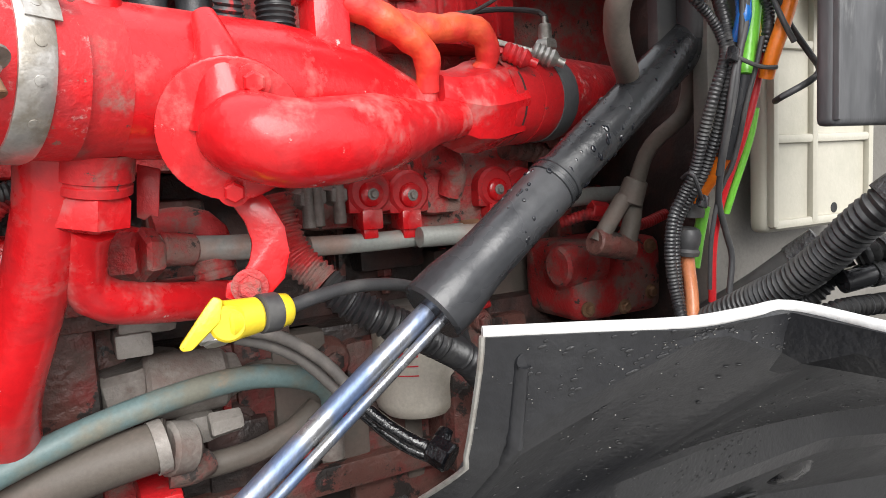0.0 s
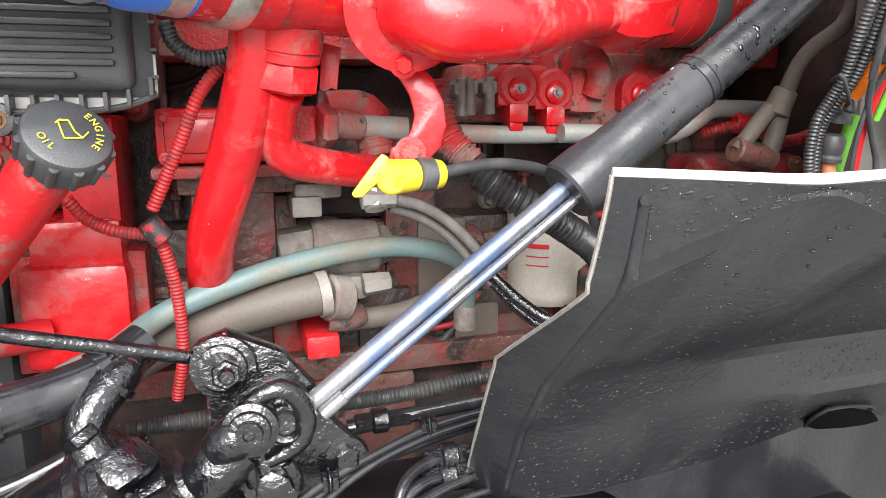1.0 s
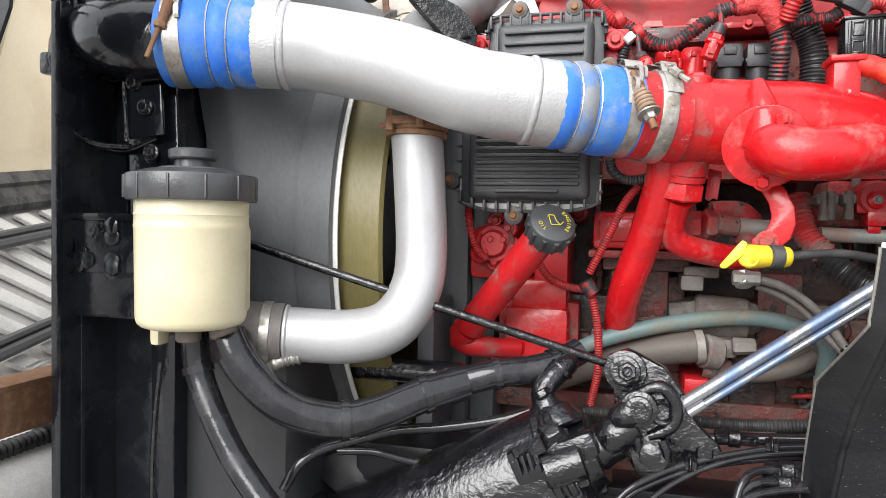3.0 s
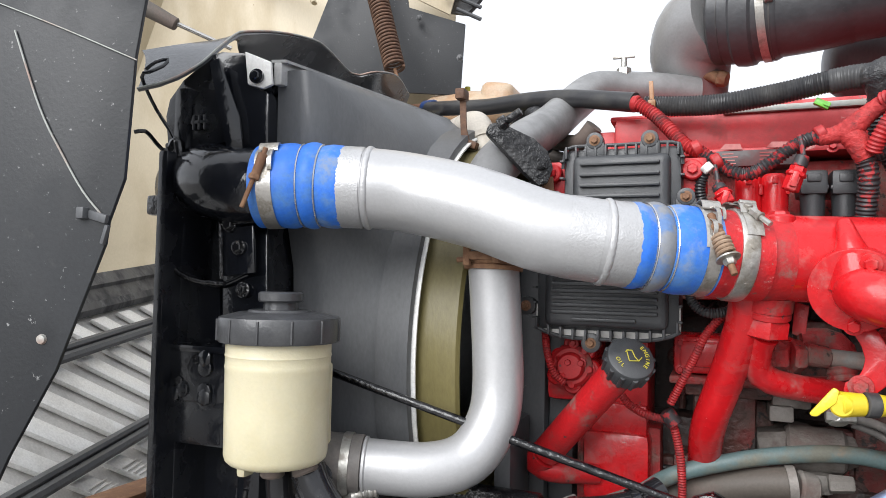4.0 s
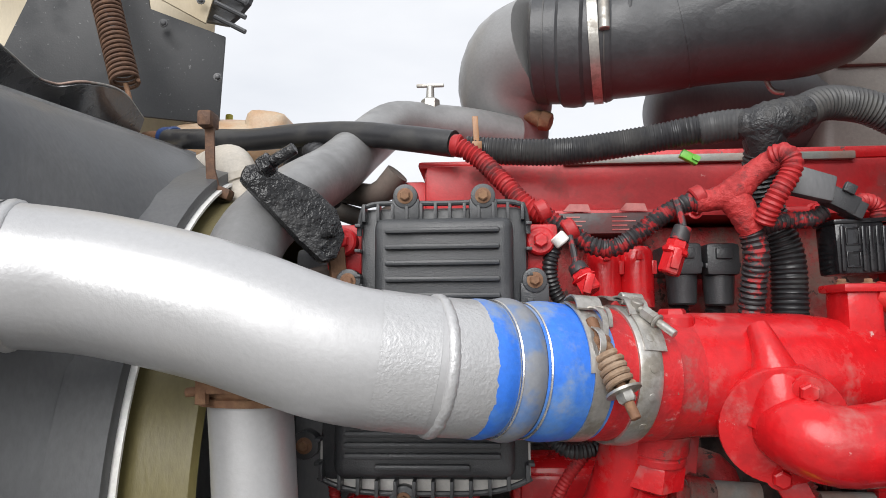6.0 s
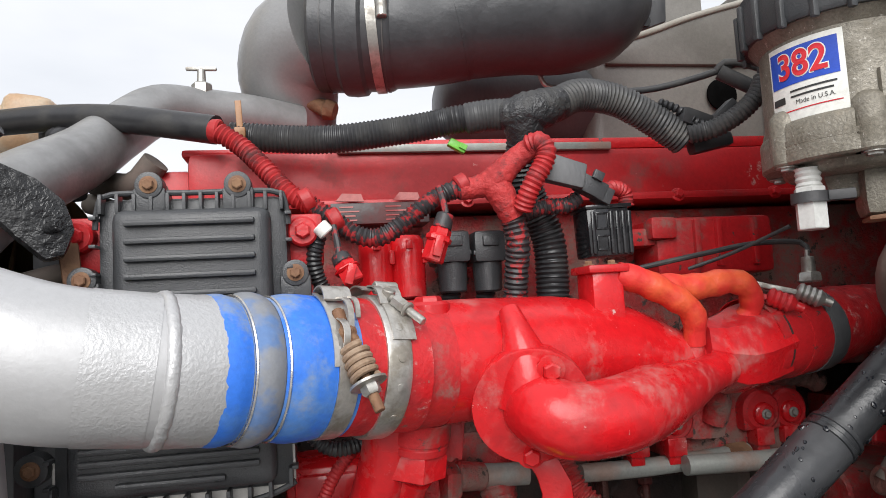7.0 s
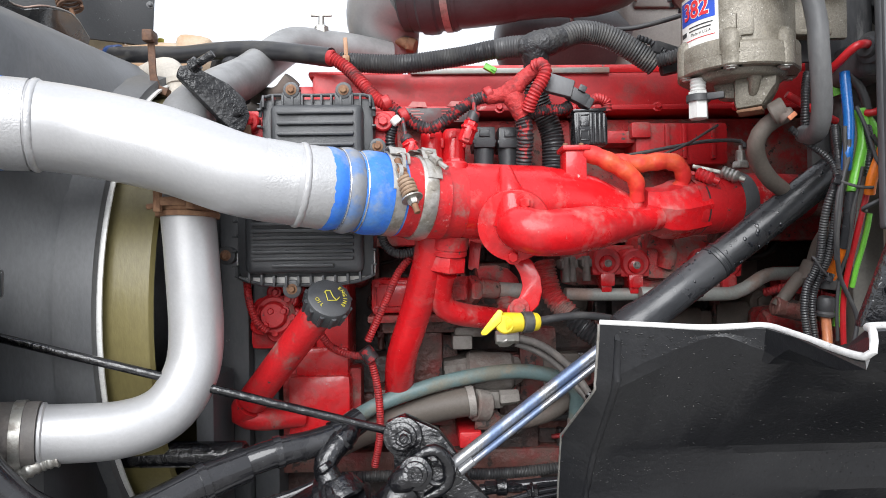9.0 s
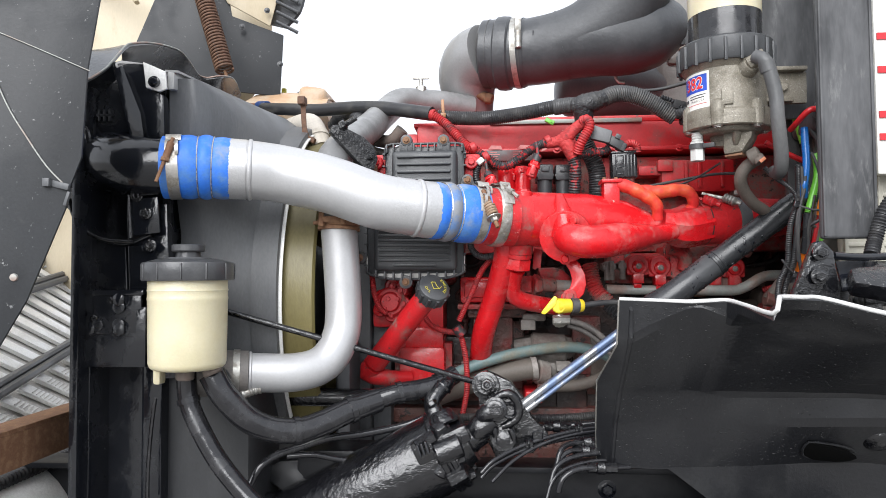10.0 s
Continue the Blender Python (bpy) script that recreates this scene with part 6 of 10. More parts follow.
part("latch_hook", join(tube([(-0.759, 0.350, 1.673), (-0.754, 0.350, 1.707), (-0.745, 0.350, 1.719), (-0.739, 0.350, 1.702), (-0.744, 0.352, 1.673), (-0.744, 0.355, 1.627)], 0.006, 8), box((-0.770, 0.350, 1.624), (0.035, 0.02, 0.03), None, 0.006), box((-0.747, 0.350, 1.689), (0.03, 0.012, 0.012), None, 0.003)), BLACK_WET, flap)

# ---- steering-fluid reservoir ----
res = thing("fluid_reservoir", (-0.537, 0.322, 1.268), "cream translucent reservoir with a black screw lid and knob", "reservoir")
RX, RY = -0.537, 0.322
part("tank", lathe((RX, RY, 1.288), (0, 0, 1), [(0, 0.0), (0.0, 0.058), (0.002, 0.064), (0.006, 0.0685), (0.012, 0.0705), (0.06, 0.0714), (0.119, 0.0722), (0.122, 0.0732), (0.125, 0.0722), (0.134, 0.0722), (0.136, 0.0732), (0.139, 0.0722), (0.162, 0.0725)], 56), CREAM_TANK, res)
lid = part("lid", lathe((RX, RY, 1.441), (0, 0, 1), [(0, 0.076), (0.0, 0.082), (0.003, 0.084), (0.028, 0.084), (0.031, 0.0825), (0.033, 0.074), (0.037, 0.058), (0.0375, 0.045), (0.040, 0.043), (0.041, 0.0)], 60), LID, res, "black lid with a flat dished top")
for k in range(12):
    a = 2 * math.pi * (k + 0.5) / 12
    part("lid_rib", span((RX + math.cos(a) * 0.0842 - 0.0016, RY + math.sin(a) * 0.0842 - 0.0016, 1.443), (RX + math.cos(a) * 0.0842 + 0.0016, RY + math.sin(a) * 0.0842 + 0.0016, 1.470), 0.0008), LID, lid)
part("knob", lathe((RX, RY, 1.480), (0, 0, 1), [(0, 0.024), (0.011, 0.023), (0.011, 0.029), (0.013, 0.031), (0.022, 0.031), (0.024, 0.028), (0.024, 0)], 10), LID, lid)
part("outlet_port", join(rod((RX - 0.005, RY, 1.268), (RX - 0.005, RY, 1.290), 0.017, 0.017, 18), rod((RX + 0.05, RY, 1.278), (RX + 0.042, RY, 1.298), 0.018, 0.018, 18)), BROWN_HOSE, res)
for ob in res.children_recursive:
    for v in ob.data.vertices:
        v.co.x *= 0.92
        v.co.y *= 0.92
part("mount_bracket", join(span((RX - 0.06, RY + 0.04, 1.30), (RX + 0.04, RY + 0.07, 1.41), 0.005), span((RX - 0.082, RY + 0.02, 1.378), (RX - 0.055, RY + 0.045, 1.418), 0.006), span((RX - 0.082, RY + 0.02, 1.335), (RX - 0.055, RY + 0.045, 1.362), 0.006), span((RX - 0.066, RY + 0.005, 1.258), (RX - 0.052, RY + 0.03, 1.30), 0.006)), CREAM_TANK, res)
part("back_bracket", span((RX - 0.09, RY + 0.07, 1.26), (RX + 0.02, RY + 0.095, 1.42), 0.004), BLACK_PAINT, res)

# ---- lower charge-air pipe ----
lp = thing("lower_charge_pipe", (-0.4, 0.48, 1.24), "silver-painted bent pipe from the turbo down to the cooler", "pipe")
LP = [(-0.313, 0.520, 1.545), (-0.309, 0.522, 1.482), (-0.304, 0.522, 1.376), (-0.310, 0.510, 1.321), (-0.334, 0.485, 1.279), (-0.381, 0.455, 1.264), (-0.465, 0.425, 1.267)]
part("pipe_wall", tube(LP, 0.0365, 40, step=0.008), SILVER, lp)
lpd = (Vector(LP[6]) - Vector(LP[5])).normalized()
part("end_bead", join(lathe(Vector(LP[6]) - lpd * 0.006, lpd, [(0, 0.0365), (0.002, 0.0395), (0.005, 0.0395), (0.007, 0.0365)], 40, caps=False), lathe(Vector(LP[6]) + lpd * 0.004, lpd, [(0, 0.0365), (0.002, 0.0405), (0.006, 0.0405), (0.008, 0.0365)], 40, caps=False)), SILVER, lp)
part("grey_boot", tube([Vector(LP[6]) + lpd * 0.001, Vector(LP[6]) + lpd * 0.09], [0.041, 0.043], 32), GREY_HOSE, lp, "grey rubber boot on the pipe end")
part("boot_clamp", join(band(Vector(LP[6]) + lpd * 0.022, lpd, 0.042, 0.012, 0.0015), tube([(-0.483, 0.400, 1.221), (-0.465, 0.400, 1.231), (-0.453, 0.410, 1.236), (-0.438, 0.415, 1.239)], 0.010, 14, ridge=(0.008, 0.002))), ZINC, lp)
tpd = Vector((0.02, 0.05, 1)).normalized()
part("top_clamp", join(lathe(Vector(LP[0]) - tpd * 0.006, tpd, [(0, 0.037), (0, 0.042), (0.006, 0.043), (0.008, 0.040), (0.014, 0.044), (0.02, 0.044), (0.022, 0.038)], 36), box(Vector(LP[0]) + Vector((0.0, -0.04, 0.014)), (0.05, 0.012, 0.012), (0, 0, 8), 0.003), rod(Vector(LP[0]) + Vector((-0.045, -0.03, 0.008)), Vector(LP[0]) + Vector((0.045, -0.03, 0.016)), 0.004, 0.004, 10), rod(Vector(LP[0]) + Vector((-0.025, -0.045, 0.0)), Vector(LP[0]) + Vector((-0.025, -0.045, 0.028)), 0.006, 0.006, 8), rod(Vector(LP[0]) + Vector((0.018, -0.045, 0.004)), Vector(LP[0]) + Vector((0.018, -0.045, 0.03)), 0.006, 0.006, 8)), RUST, lp, "rusty pipe clamp")

# ---- steering gear, hoses and rods low in front ----
gear = thing("steering_gear", (-0.143, 0.500, 1.063), "thickly black-painted steering gear, wet and glossy", "steering gear")
G0, G1 = Vector((-0.289, 0.500, 1.012)), Vector((-0.046, 0.500, 1.134))
gd = (G1 - G0).normalized()
part("housing", lathe(G0 - gd * 0.14, gd, [(0, 0.066), (0.01, 0.074), (0.20, 0.0765), (0.345, 0.0765), (0.355, 0.074), (0.362, 0.066)], 52), BLACK_WET, gear)
part("collar_ring", lathe(G0 + gd * 0.205, gd, [(0, 0.066), (0.0, 0.080), (0.003, 0.083), (0.011, 0.083), (0.014, 0.079), (0.018, 0.079), (0.021, 0.082), (0.028, 0.081), (0.031, 0.074), (0.036, 0.066), (0.04, 0.052), (0.052, 0.046), (0.06, 0.046), (0.062, 0.03), (0.075, 0.026), (0.09, 0.024)], 48), BLACK_WET, gear)
part("neck_boss", join(rod((-0.098, 0.432, 1.153), (-0.113, 0.455, 1.159), 0.017, 0.019, 6), box((-0.083, 0.440, 1.143), (0.07, 0.03, 0.035), (0, -26, 0), 0.012)), BLACK_WET, gear)
_, gu, gw = frame_of(gd)
for k in range(7):
    a = 2 * math.pi * k / 7
    o = gu * math.cos(a) + gw * math.sin(a)
    part("housing_bolt", hexbolt(G0 + gd * 0.236 + o * 0.064, gd, 0.010, 0.012), BLACK_WET, gear)
part("control_valve", join(box((-0.134, 0.430, 1.125), (0.04, 0.03, 0.045), (0, -26, 0), 0.008), rod((-0.149, 0.420, 1.132), (-0.115, 0.430, 1.151), 0.013, 0.012, 6), rod((-0.089, 0.430, 1.070), (-0.057, 0.430, 1.087), 0.018, 0.016, 6), rod((-0.114, 0.425, 1.116), (-0.067, 0.435, 1.135), 0.022, 0.024, 20), rod((-0.107, 0.440, 1.077), (-0.088, 0.440, 1.113), 0.02, 0.02, 14)), BLACK_WET, gear)
for q in [(-0.141, 0.405, 1.128), (-0.134, 0.405, 1.132), (-0.127, 0.405, 1.136)]:
    part("valve_slot", box(q, (0.004, 0.012, 0.022), (0, -20, 0), 0.001), BLACK_PAINT, gear)
part("banjo_union", join(tube([(-0.091, 0.545, 1.242), (-0.098, 0.530, 1.232), (-0.111, 0.515, 1.221), (-0.122, 0.505, 1.207), (-0.125, 0.500, 1.196), (-0.120, 0.495, 1.183), (-0.112, 0.490, 1.169)], [0.013, 0.0165, 0.017, 0.016, 0.0165, 0.0175, 0.019], 16), rod((-0.127, 0.487, 1.204), (-0.121, 0.485, 1.195), 0.012, 0.012, 8), rod((-0.112, 0.492, 1.182), (-0.099, 0.485, 1.156), 0.026, 0.034, 20), band((-0.104, 0.522, 1.226), (0.6, 0.2, 0.7), 0.0165, 0.006, 0.002)), BLACK_WET, gear)
part("mount_bracket", plate([(-0.047, 0.525, 1.246), (-0.019, 0.525, 1.258), (0.030, 0.530, 1.236), (0.055, 0.530, 1.204), (0.070, 0.530, 1.169), (0.104, 0.530, 1.134), (0.073, 0.530, 1.097), (-0.003, 0.520, 1.088), (-0.033, 0.520, 1.144), (-0.036, 0.520, 1.201)], (-0.1, -1, 0), 0.02, 0.005), BLACK_WET, gear)
part("pivot_bolt", join(lathe((-0.020, 0.525, 1.229), (-0.15, -1, 0.1), [(0, 0.028), (0.005, 0.027), (0.006, 0.021), (0.011, 0.020), (0.012, 0.0155), (0.020, 0.015)], 28), rod((-0.019, 0.510, 1.231), (-0.018, 0.485, 1.236), 0.0125, 0.0125, 6), rod((-0.018, 0.485, 1.236), (-0.017, 0.476, 1.237), 0.007, 0.006, 12)), BLACK_WET, gear)
yoke = part("rod_yoke", join(plate([(-0.036, 0.490, 1.172), (-0.028, 0.490, 1.187), (-0.012, 0.490, 1.203), (0.005, 0.490, 1.212), (0.022, 0.492, 1.221), (0.039, 0.495, 1.216), (0.052, 0.500, 1.197), (0.053, 0.500, 1.175), (0.043, 0.500, 1.158), (0.025, 0.500, 1.150), (0.018, 0.500, 1.134), (-0.003, 0.500, 1.124), (-0.023, 0.500, 1.130), (-0.034, 0.495, 1.151)], (-0.1, -1, 0.1), 0.045, 0.010), tube([(-0.046, 0.500, 1.134), (-0.032, 0.494, 1.151), (-0.014, 0.500, 1.166)], [0.024, 0.025, 0.026], 18)), BLACK_WET, gear)
part("yoke_lip", tube([(-0.016, 0.488, 1.198), (-0.004, 0.486, 1.208), (0.008, 0.485, 1.216), (0.023, 0.485, 1.220), (0.036, 0.487, 1.210), (0.043, 0.490, 1.191), (0.039, 0.490, 1.172), (0.026, 0.490, 1.162), (0.010, 0.490, 1.155)], [0.005, 0.007, 0.008, 0.009, 0.0095, 0.0095, 0.009, 0.008, 0.006], 14), BLACK_WET, yoke)
part("yoke_eye", lathe((0.026, 0.489, 1.187), (-0.1, -1, 0.1), [(0, 0.017), (0.004, 0.0165), (0.006, 0.014), (0.004, 0.0105), (0.0005, 0.009), (0.0, 0.0)], 24), BLACK_WET, yoke)
part("yoke_lug", tube([(-0.031, 0.486, 1.173), (-0.017, 0.482, 1.183), (-0.002, 0.484, 1.190)], [0.014, 0.019, 0.019], 18), BLACK_WET, yoke)
part("yoke_pin", lathe((-0.002, 0.478, 1.192), (-0.1, -1, 0.1), [(0, 0.023), (0.006, 0.022), (0.008, 0.017), (0.012, 0.016), (0.013, 0.011), (0.018, 0.010), (0.018, 0.005), (0.015, 0.004), (0.015, 0.0)], 28), BLACK_WET, yoke)
part("yoke_bolt", hexbolt((0.013, 0.492, 1.131), (-0.1, -1, 0.1), 0.0155, 0.008), BLACK_WET, yoke)
for q in [(-0.017, 0.482, 1.161), (-0.004, 0.485, 1.151), (0.032, 0.490, 1.139)]:
    part("casting_rib", tube([Vector(q) + Vector((-0.006, 0, 0.012)), Vector(q), Vector(q) + Vector((0.002, 0.004, -0.014))], 0.006, 10), BLACK_WET, yoke)
for q in [(0.019, 0.515, 1.119), (0.080, 0.520, 1.134)]:
    part("bracket_bolt", hexbolt(q, (0, -1, 0), 0.012, 0.01), BLACK_WET, gear)
brace = thing("radiator_brace", (-0.281, 0.470, 1.315), "thin black brace rod from radiator to bracket", "rod")
BR = [Vector((-0.543, 0.460, 1.386)), Vector((-0.043, 0.540, 1.234))]
BR[0] += (BR[0] - BR[1]).normalized() * 0.22
part("rod", rod(BR[0], BR[1], 0.0062, 0.0062, 20), BLACK_WET, brace)
part("rod_end", join(rod(BR[0] + Vector((-0.012, 0, 0)), BR[0] + Vector((0.012, 0, 0)), 0.012, 0.012, 14), tube([BR[0], BR[0] + Vector((-0.01, 0.02, 0.02)), BR[0] + Vector((-0.012, 0.04, 0.05))], 0.006, 8)), BLACK_PAINT, brace)
hoses = (
    ("power_steering_hose", [(-0.503, 0.345, 1.276), (-0.481, 0.345, 1.239), (-0.446, 0.360, 1.196), (-0.410, 0.380, 1.173), (-0.366, 0.400, 1.165), (-0.323, 0.430, 1.174), (-0.277, 0.460, 1.192), (-0.229, 0.490, 1.205)], 0.0235, RUBBER_GLOSS, "thick black hose sagging from the reservoir to the steering gear"),
    ("power_steering_hose", [(-0.242, 0.485, 1.204), (-0.188, 0.500, 1.218), (-0.148, 0.520, 1.222), (-0.114, 0.535, 1.230), (-0.084, 0.560, 1.245)], 0.0195, RUBBER_GLOSS, "ribbed black hose by the steering gear"),
    ("return_line", [(-0.552, 0.350, 1.275), (-0.547, 0.350, 1.228), (-0.524, 0.345, 1.180), (-0.486, 0.340, 1.121), (-0.434, 0.335, 1.064), (-0.393, 0.330, 1.032)], 0.0175, RUBBER_GLOSS, "dull black hose hanging from the reservoir"),
    ("brake_line", [(-0.462, 0.420, 1.056), (-0.445, 0.430, 1.089), (-0.418, 0.450, 1.108), (-0.375, 0.470, 1.119), (-0.327, 0.480, 1.133), (-0.260, 0.500, 1.138), (-0.191, 0.520, 1.148), (-0.149, 0.530, 1.161), (-0.127, 0.535, 1.169)], 0.0075, RUBBER_GLOSS, "slim black line looping over the steering gear"),
    ("brake_line", [(-0.401, 0.460, 1.103), (-0.353, 0.470, 1.104), (-0.312, 0.480, 1.094), (-0.271, 0.490, 1.086)], 0.006, RUBBER_GLOSS, "slim black line behind the steering gear"),
    ("brake_line", [(-0.111, 0.600, 1.149), (-0.042, 0.600, 1.151), (0.071, 0.600, 1.150), (0.143, 0.600, 1.151), (0.228, 0.600, 1.158), (0.297, 0.600, 1.163)], 0.009, LOOM, "black corrugated line along the frame"),
    ("air_line", [(0.090, 0.570, 1.136), (0.173, 0.570, 1.143), (0.261, 0.570, 1.149), (0.307, 0.570, 1.152)], 0.008, RUBBER_GLOSS, "black air line with a fitting"),
    ("air_line", [(-0.030, 0.460, 1.075), (-0.005, 0.470, 1.097), (0.049, 0.500, 1.117), (0.104, 0.520, 1.130), (0.167, 0.540, 1.140), (0.235, 0.550, 1.145), (0.300, 0.550, 1.149)], 0.0042, RUBBER_GLOSS, "thin black air line in the bundle"),
    ("air_line", [(-0.030, 0.465, 1.065), (-0.004, 0.475, 1.088), (0.056, 0.505, 1.109), (0.112, 0.525, 1.120), (0.174, 0.540, 1.128), (0.236, 0.550, 1.132), (0.301, 0.550, 1.137)], 0.0042, RUBBER_GLOSS, "thin black air line in the bundle"),
    ("air_line", [(0.111, 0.470, 1.083), (0.121, 0.480, 1.113), (0.143, 0.500, 1.122), (0.190, 0.520, 1.120), (0.263, 0.530, 1.122)], 0.005, RUBBER_GLOSS, "bent black air line with a push fitting"),
    ("air_line", [(0.105, 0.465, 1.064), (0.115, 0.475, 1.094), (0.142, 0.490, 1.111), (0.188, 0.510, 1.105), (0.264, 0.530, 1.105)], 0.005, RUBBER_GLOSS, "bent black air line with a push fitting"),
    ("air_line", [(0.098, 0.455, 1.055), (0.110, 0.465, 1.085), (0.140, 0.480, 1.100), (0.192, 0.500, 1.104), (0.261, 0.520, 1.100)], 0.005, RUBBER_GLOSS, "bent black air line with a push fitting"),
    ("air_line", [(0.113, 0.450, 1.045), (0.121, 0.450, 1.069), (0.153, 0.460, 1.085), (0.210, 0.470, 1.085), (0.249, 0.480, 1.084)], 0.0056, RUBBER_GLOSS, "bent black air line with a push fitting"),
    ("air_line", [(-0.010, 0.455, 1.060), (0.030, 0.480, 1.092), (0.084, 0.510, 1.116), (0.150, 0.530, 1.132), (0.240, 0.545, 1.141), (0.305, 0.55, 1.145)], 0.0036, RUBBER_GLOSS, "thin black air line in the bundle"),
    ("air_line", [(0.090, 0.445, 1.030), (0.102, 0.455, 1.062), (0.128, 0.470, 1.081), (0.180, 0.485, 1.092), (0.255, 0.5, 1.092)], 0.004, RUBBER_GLOSS, "bent black air line with a push fitting"),
)
for nm, pts, r, m, lab in hoses:
    if nm in ("power_steering_hose", "return_line"):
        ps = thing(nm, pts[len(pts) // 2], lab, "hose")
        part("hose_wall", tube(pts, r, 24, step=0.008), m, ps)
        for j in ((1,) if nm == "return_line" else (4, 6) if len(pts) > 6 else (1, 3)):
            part("hose_band", band(pts[j], Vector(pts[j + 1]) - Vector(pts[j - 1]), r - 0.0005, 0.01, 0.003), RUBBER_GLOSS, ps)
    else:
        solo(nm, tube(pts, r, 18, step=0.01, ridge=(0.0045, 0.0015) if m is LOOM else None), m, lab, "hose", "black lines" if "line" in nm else "")
for k, q in enumerate([(0.179, 0.515, 1.121), (0.174, 0.505, 1.107), (0.197, 0.468, 1.085), (0.125, 0.570, 1.140), (0.063, 0.507, 1.119), (0.163, 0.540, 1.143)]):
    d = 0.028 if k < 4 else 0.008
    solo("line_fitting", join(rod(Vector(q) - Vector((d, 0, 0)), Vector(q) + Vector((d, 0, 0)), 0.0095, 0.0095, 6), rod(Vector(q) - Vector((d * 0.4, 0, 0)), Vector(q) + Vector((d * 0.2, 0, 0)), 0.0125, 0.0125, 12)), BLACK_WET, "wet black fitting on an air line", "fitting", "line fittings")
sup = thing("support_tube", (-0.37, 0.6, 1.19), "short black-painted cross tube below the pipe", "tube")
part("tube_wall", rod((-0.463, 0.600, 1.192), (-0.255, 0.590, 1.192), 0.019, 0.019, 28), BLACK_WET, sup)
part("end_flange", rod((-0.469, 0.600, 1.192), (-0.459, 0.600, 1.192), 0.024, 0.024, 24), BLACK_PAINT, sup)
part("end_nut", rod((-0.230, 0.560, 1.197), (-0.199, 0.580, 1.208), 0.014, 0.014, 6), GREY_HOSE, sup)
rail = thing("chassis_rail", (-0.1, 0.75, 0.72), "black-painted steel chassis rail with bolt heads", "chassis rail")
part("web", span((-1.3, 0.62, 0.79), (1.6, 0.63, 1.05), 0.002), RAIL_BLACK, rail)
part("top_flange", span((-1.3, 0.55, 1.05), (1.6, 0.63, 1.062), 0.002), RAIL_BLACK, rail)
part("bottom_flange", span((-1.3, 0.55, 0.778), (1.6, 0.63, 0.79), 0.002), RAIL_BLACK, rail)
for k in range(9):
    part("rail_bolt", hexbolt((-0.45 + 0.17 * k, 0.62, 1.0 - 0.08 * (k % 2)), (0, -1, 0), 0.013, 0.01), BLACK_PAINT, rail)
cm = thing("cross_member", (0.0, 0.48, 0.86), "black cross member below the steering gear", "cross member")
part("beam", span((-0.62, 0.40, 0.86), (0.70, 0.56, 0.98), 0.015), RAIL_BLACK, cm)
part("saddle", span((-0.40, 0.52, 0.975), (-0.15, 0.62, 1.10), 0.01), RAIL_BLACK, cm)
solo("spring_hanger", join(plate([(-0.477, 0.520, 1.052), (-0.437, 0.520, 1.078), (-0.397, 0.520, 1.081), (-0.381, 0.520, 1.036), (-0.421, 0.520, 1.017)], (0, -1, 0.3), 0.012, 0.003), tube([(-0.484, 0.500, 1.004), (-0.412, 0.500, 1.003), (-0.350, 0.500, 1.031), (-0.319, 0.500, 1.049)], 0.02, 12)), RAIL_BLACK, "black-painted hanger bracket beside the gear", "bracket")

shield = thing("lower_shield", (-0.56, 0.44, 0.9), "dark grey plastic shield low beside the radiator", "shield")
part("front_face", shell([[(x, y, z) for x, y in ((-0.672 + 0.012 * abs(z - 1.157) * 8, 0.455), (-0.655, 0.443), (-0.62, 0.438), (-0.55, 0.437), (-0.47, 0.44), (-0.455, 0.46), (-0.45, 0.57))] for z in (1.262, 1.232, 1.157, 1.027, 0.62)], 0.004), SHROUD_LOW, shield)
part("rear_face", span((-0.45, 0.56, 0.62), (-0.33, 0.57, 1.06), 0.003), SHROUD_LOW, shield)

# pressed edges, access panel and bolts on the radiator's end
part("pressed_arc", tube([(-0.773, 0.352, 1.582), (-0.759, 0.352, 1.549), (-0.735, 0.352, 1.527), (-0.700, 0.353, 1.515), (-0.654, 0.355, 1.512)], 0.004, 10), BLACK_WET, rad)
part("access_panel", plate([(-0.663, 0.356, 1.589), (-0.612, 0.358, 1.595), (-0.607, 0.358, 1.528), (-0.657, 0.356, 1.522)], (0.1, -1, 0), 0.006, 0.003), BLACK_PAINT, rad)
part("panel_edge", tube([(-0.657, 0.352, 1.519), (-0.661, 0.352, 1.589), (-0.656, 0.352, 1.595), (-0.607, 0.354, 1.600)], 0.003, 8), BLACK_WET, rad)
for q in [(-0.622, 0.354, 1.505), (-0.648, 0.353, 1.595), (-0.631, 0.353, 1.563), (-0.692, 0.352, 1.406), (-0.613, 0.354, 1.411), (-0.722, 0.352, 1.374)]:
    part("frame_bolt", hexbolt(q, (0.1, -1, 0), 0.007, 0.006), BLACK_WET, rad)
part("lower_plate", plate([(-0.748, 0.350, 1.419), (-0.637, 0.350, 1.421), (-0.636, 0.350, 1.345), (-0.725, 0.350, 1.345)], (0.05, -1, 0), 0.007, 0.003), BLACK_PAINT, rad)
for x, z in ((-0.716, 1.362), (-0.676, 1.362), (-0.676, 1.394)):
    part("pressed_boss", lathe((x, 0.349, z), (0.05, -1, 0), [(0, 0.012), (0.003, 0.011), (0.004, 0.008), (0.004, 0.0)], 20), BLACK_PAINT, rad)
part("edge_lug", plate([(-0.778, 0.345, 1.638), (-0.756, 0.345, 1.641), (-0.751, 0.346, 1.623), (-0.759, 0.346, 1.608), (-0.775, 0.345, 1.611)], (0.1, -1, 0), 0.012, 0.003), BLACK_WET, rad)
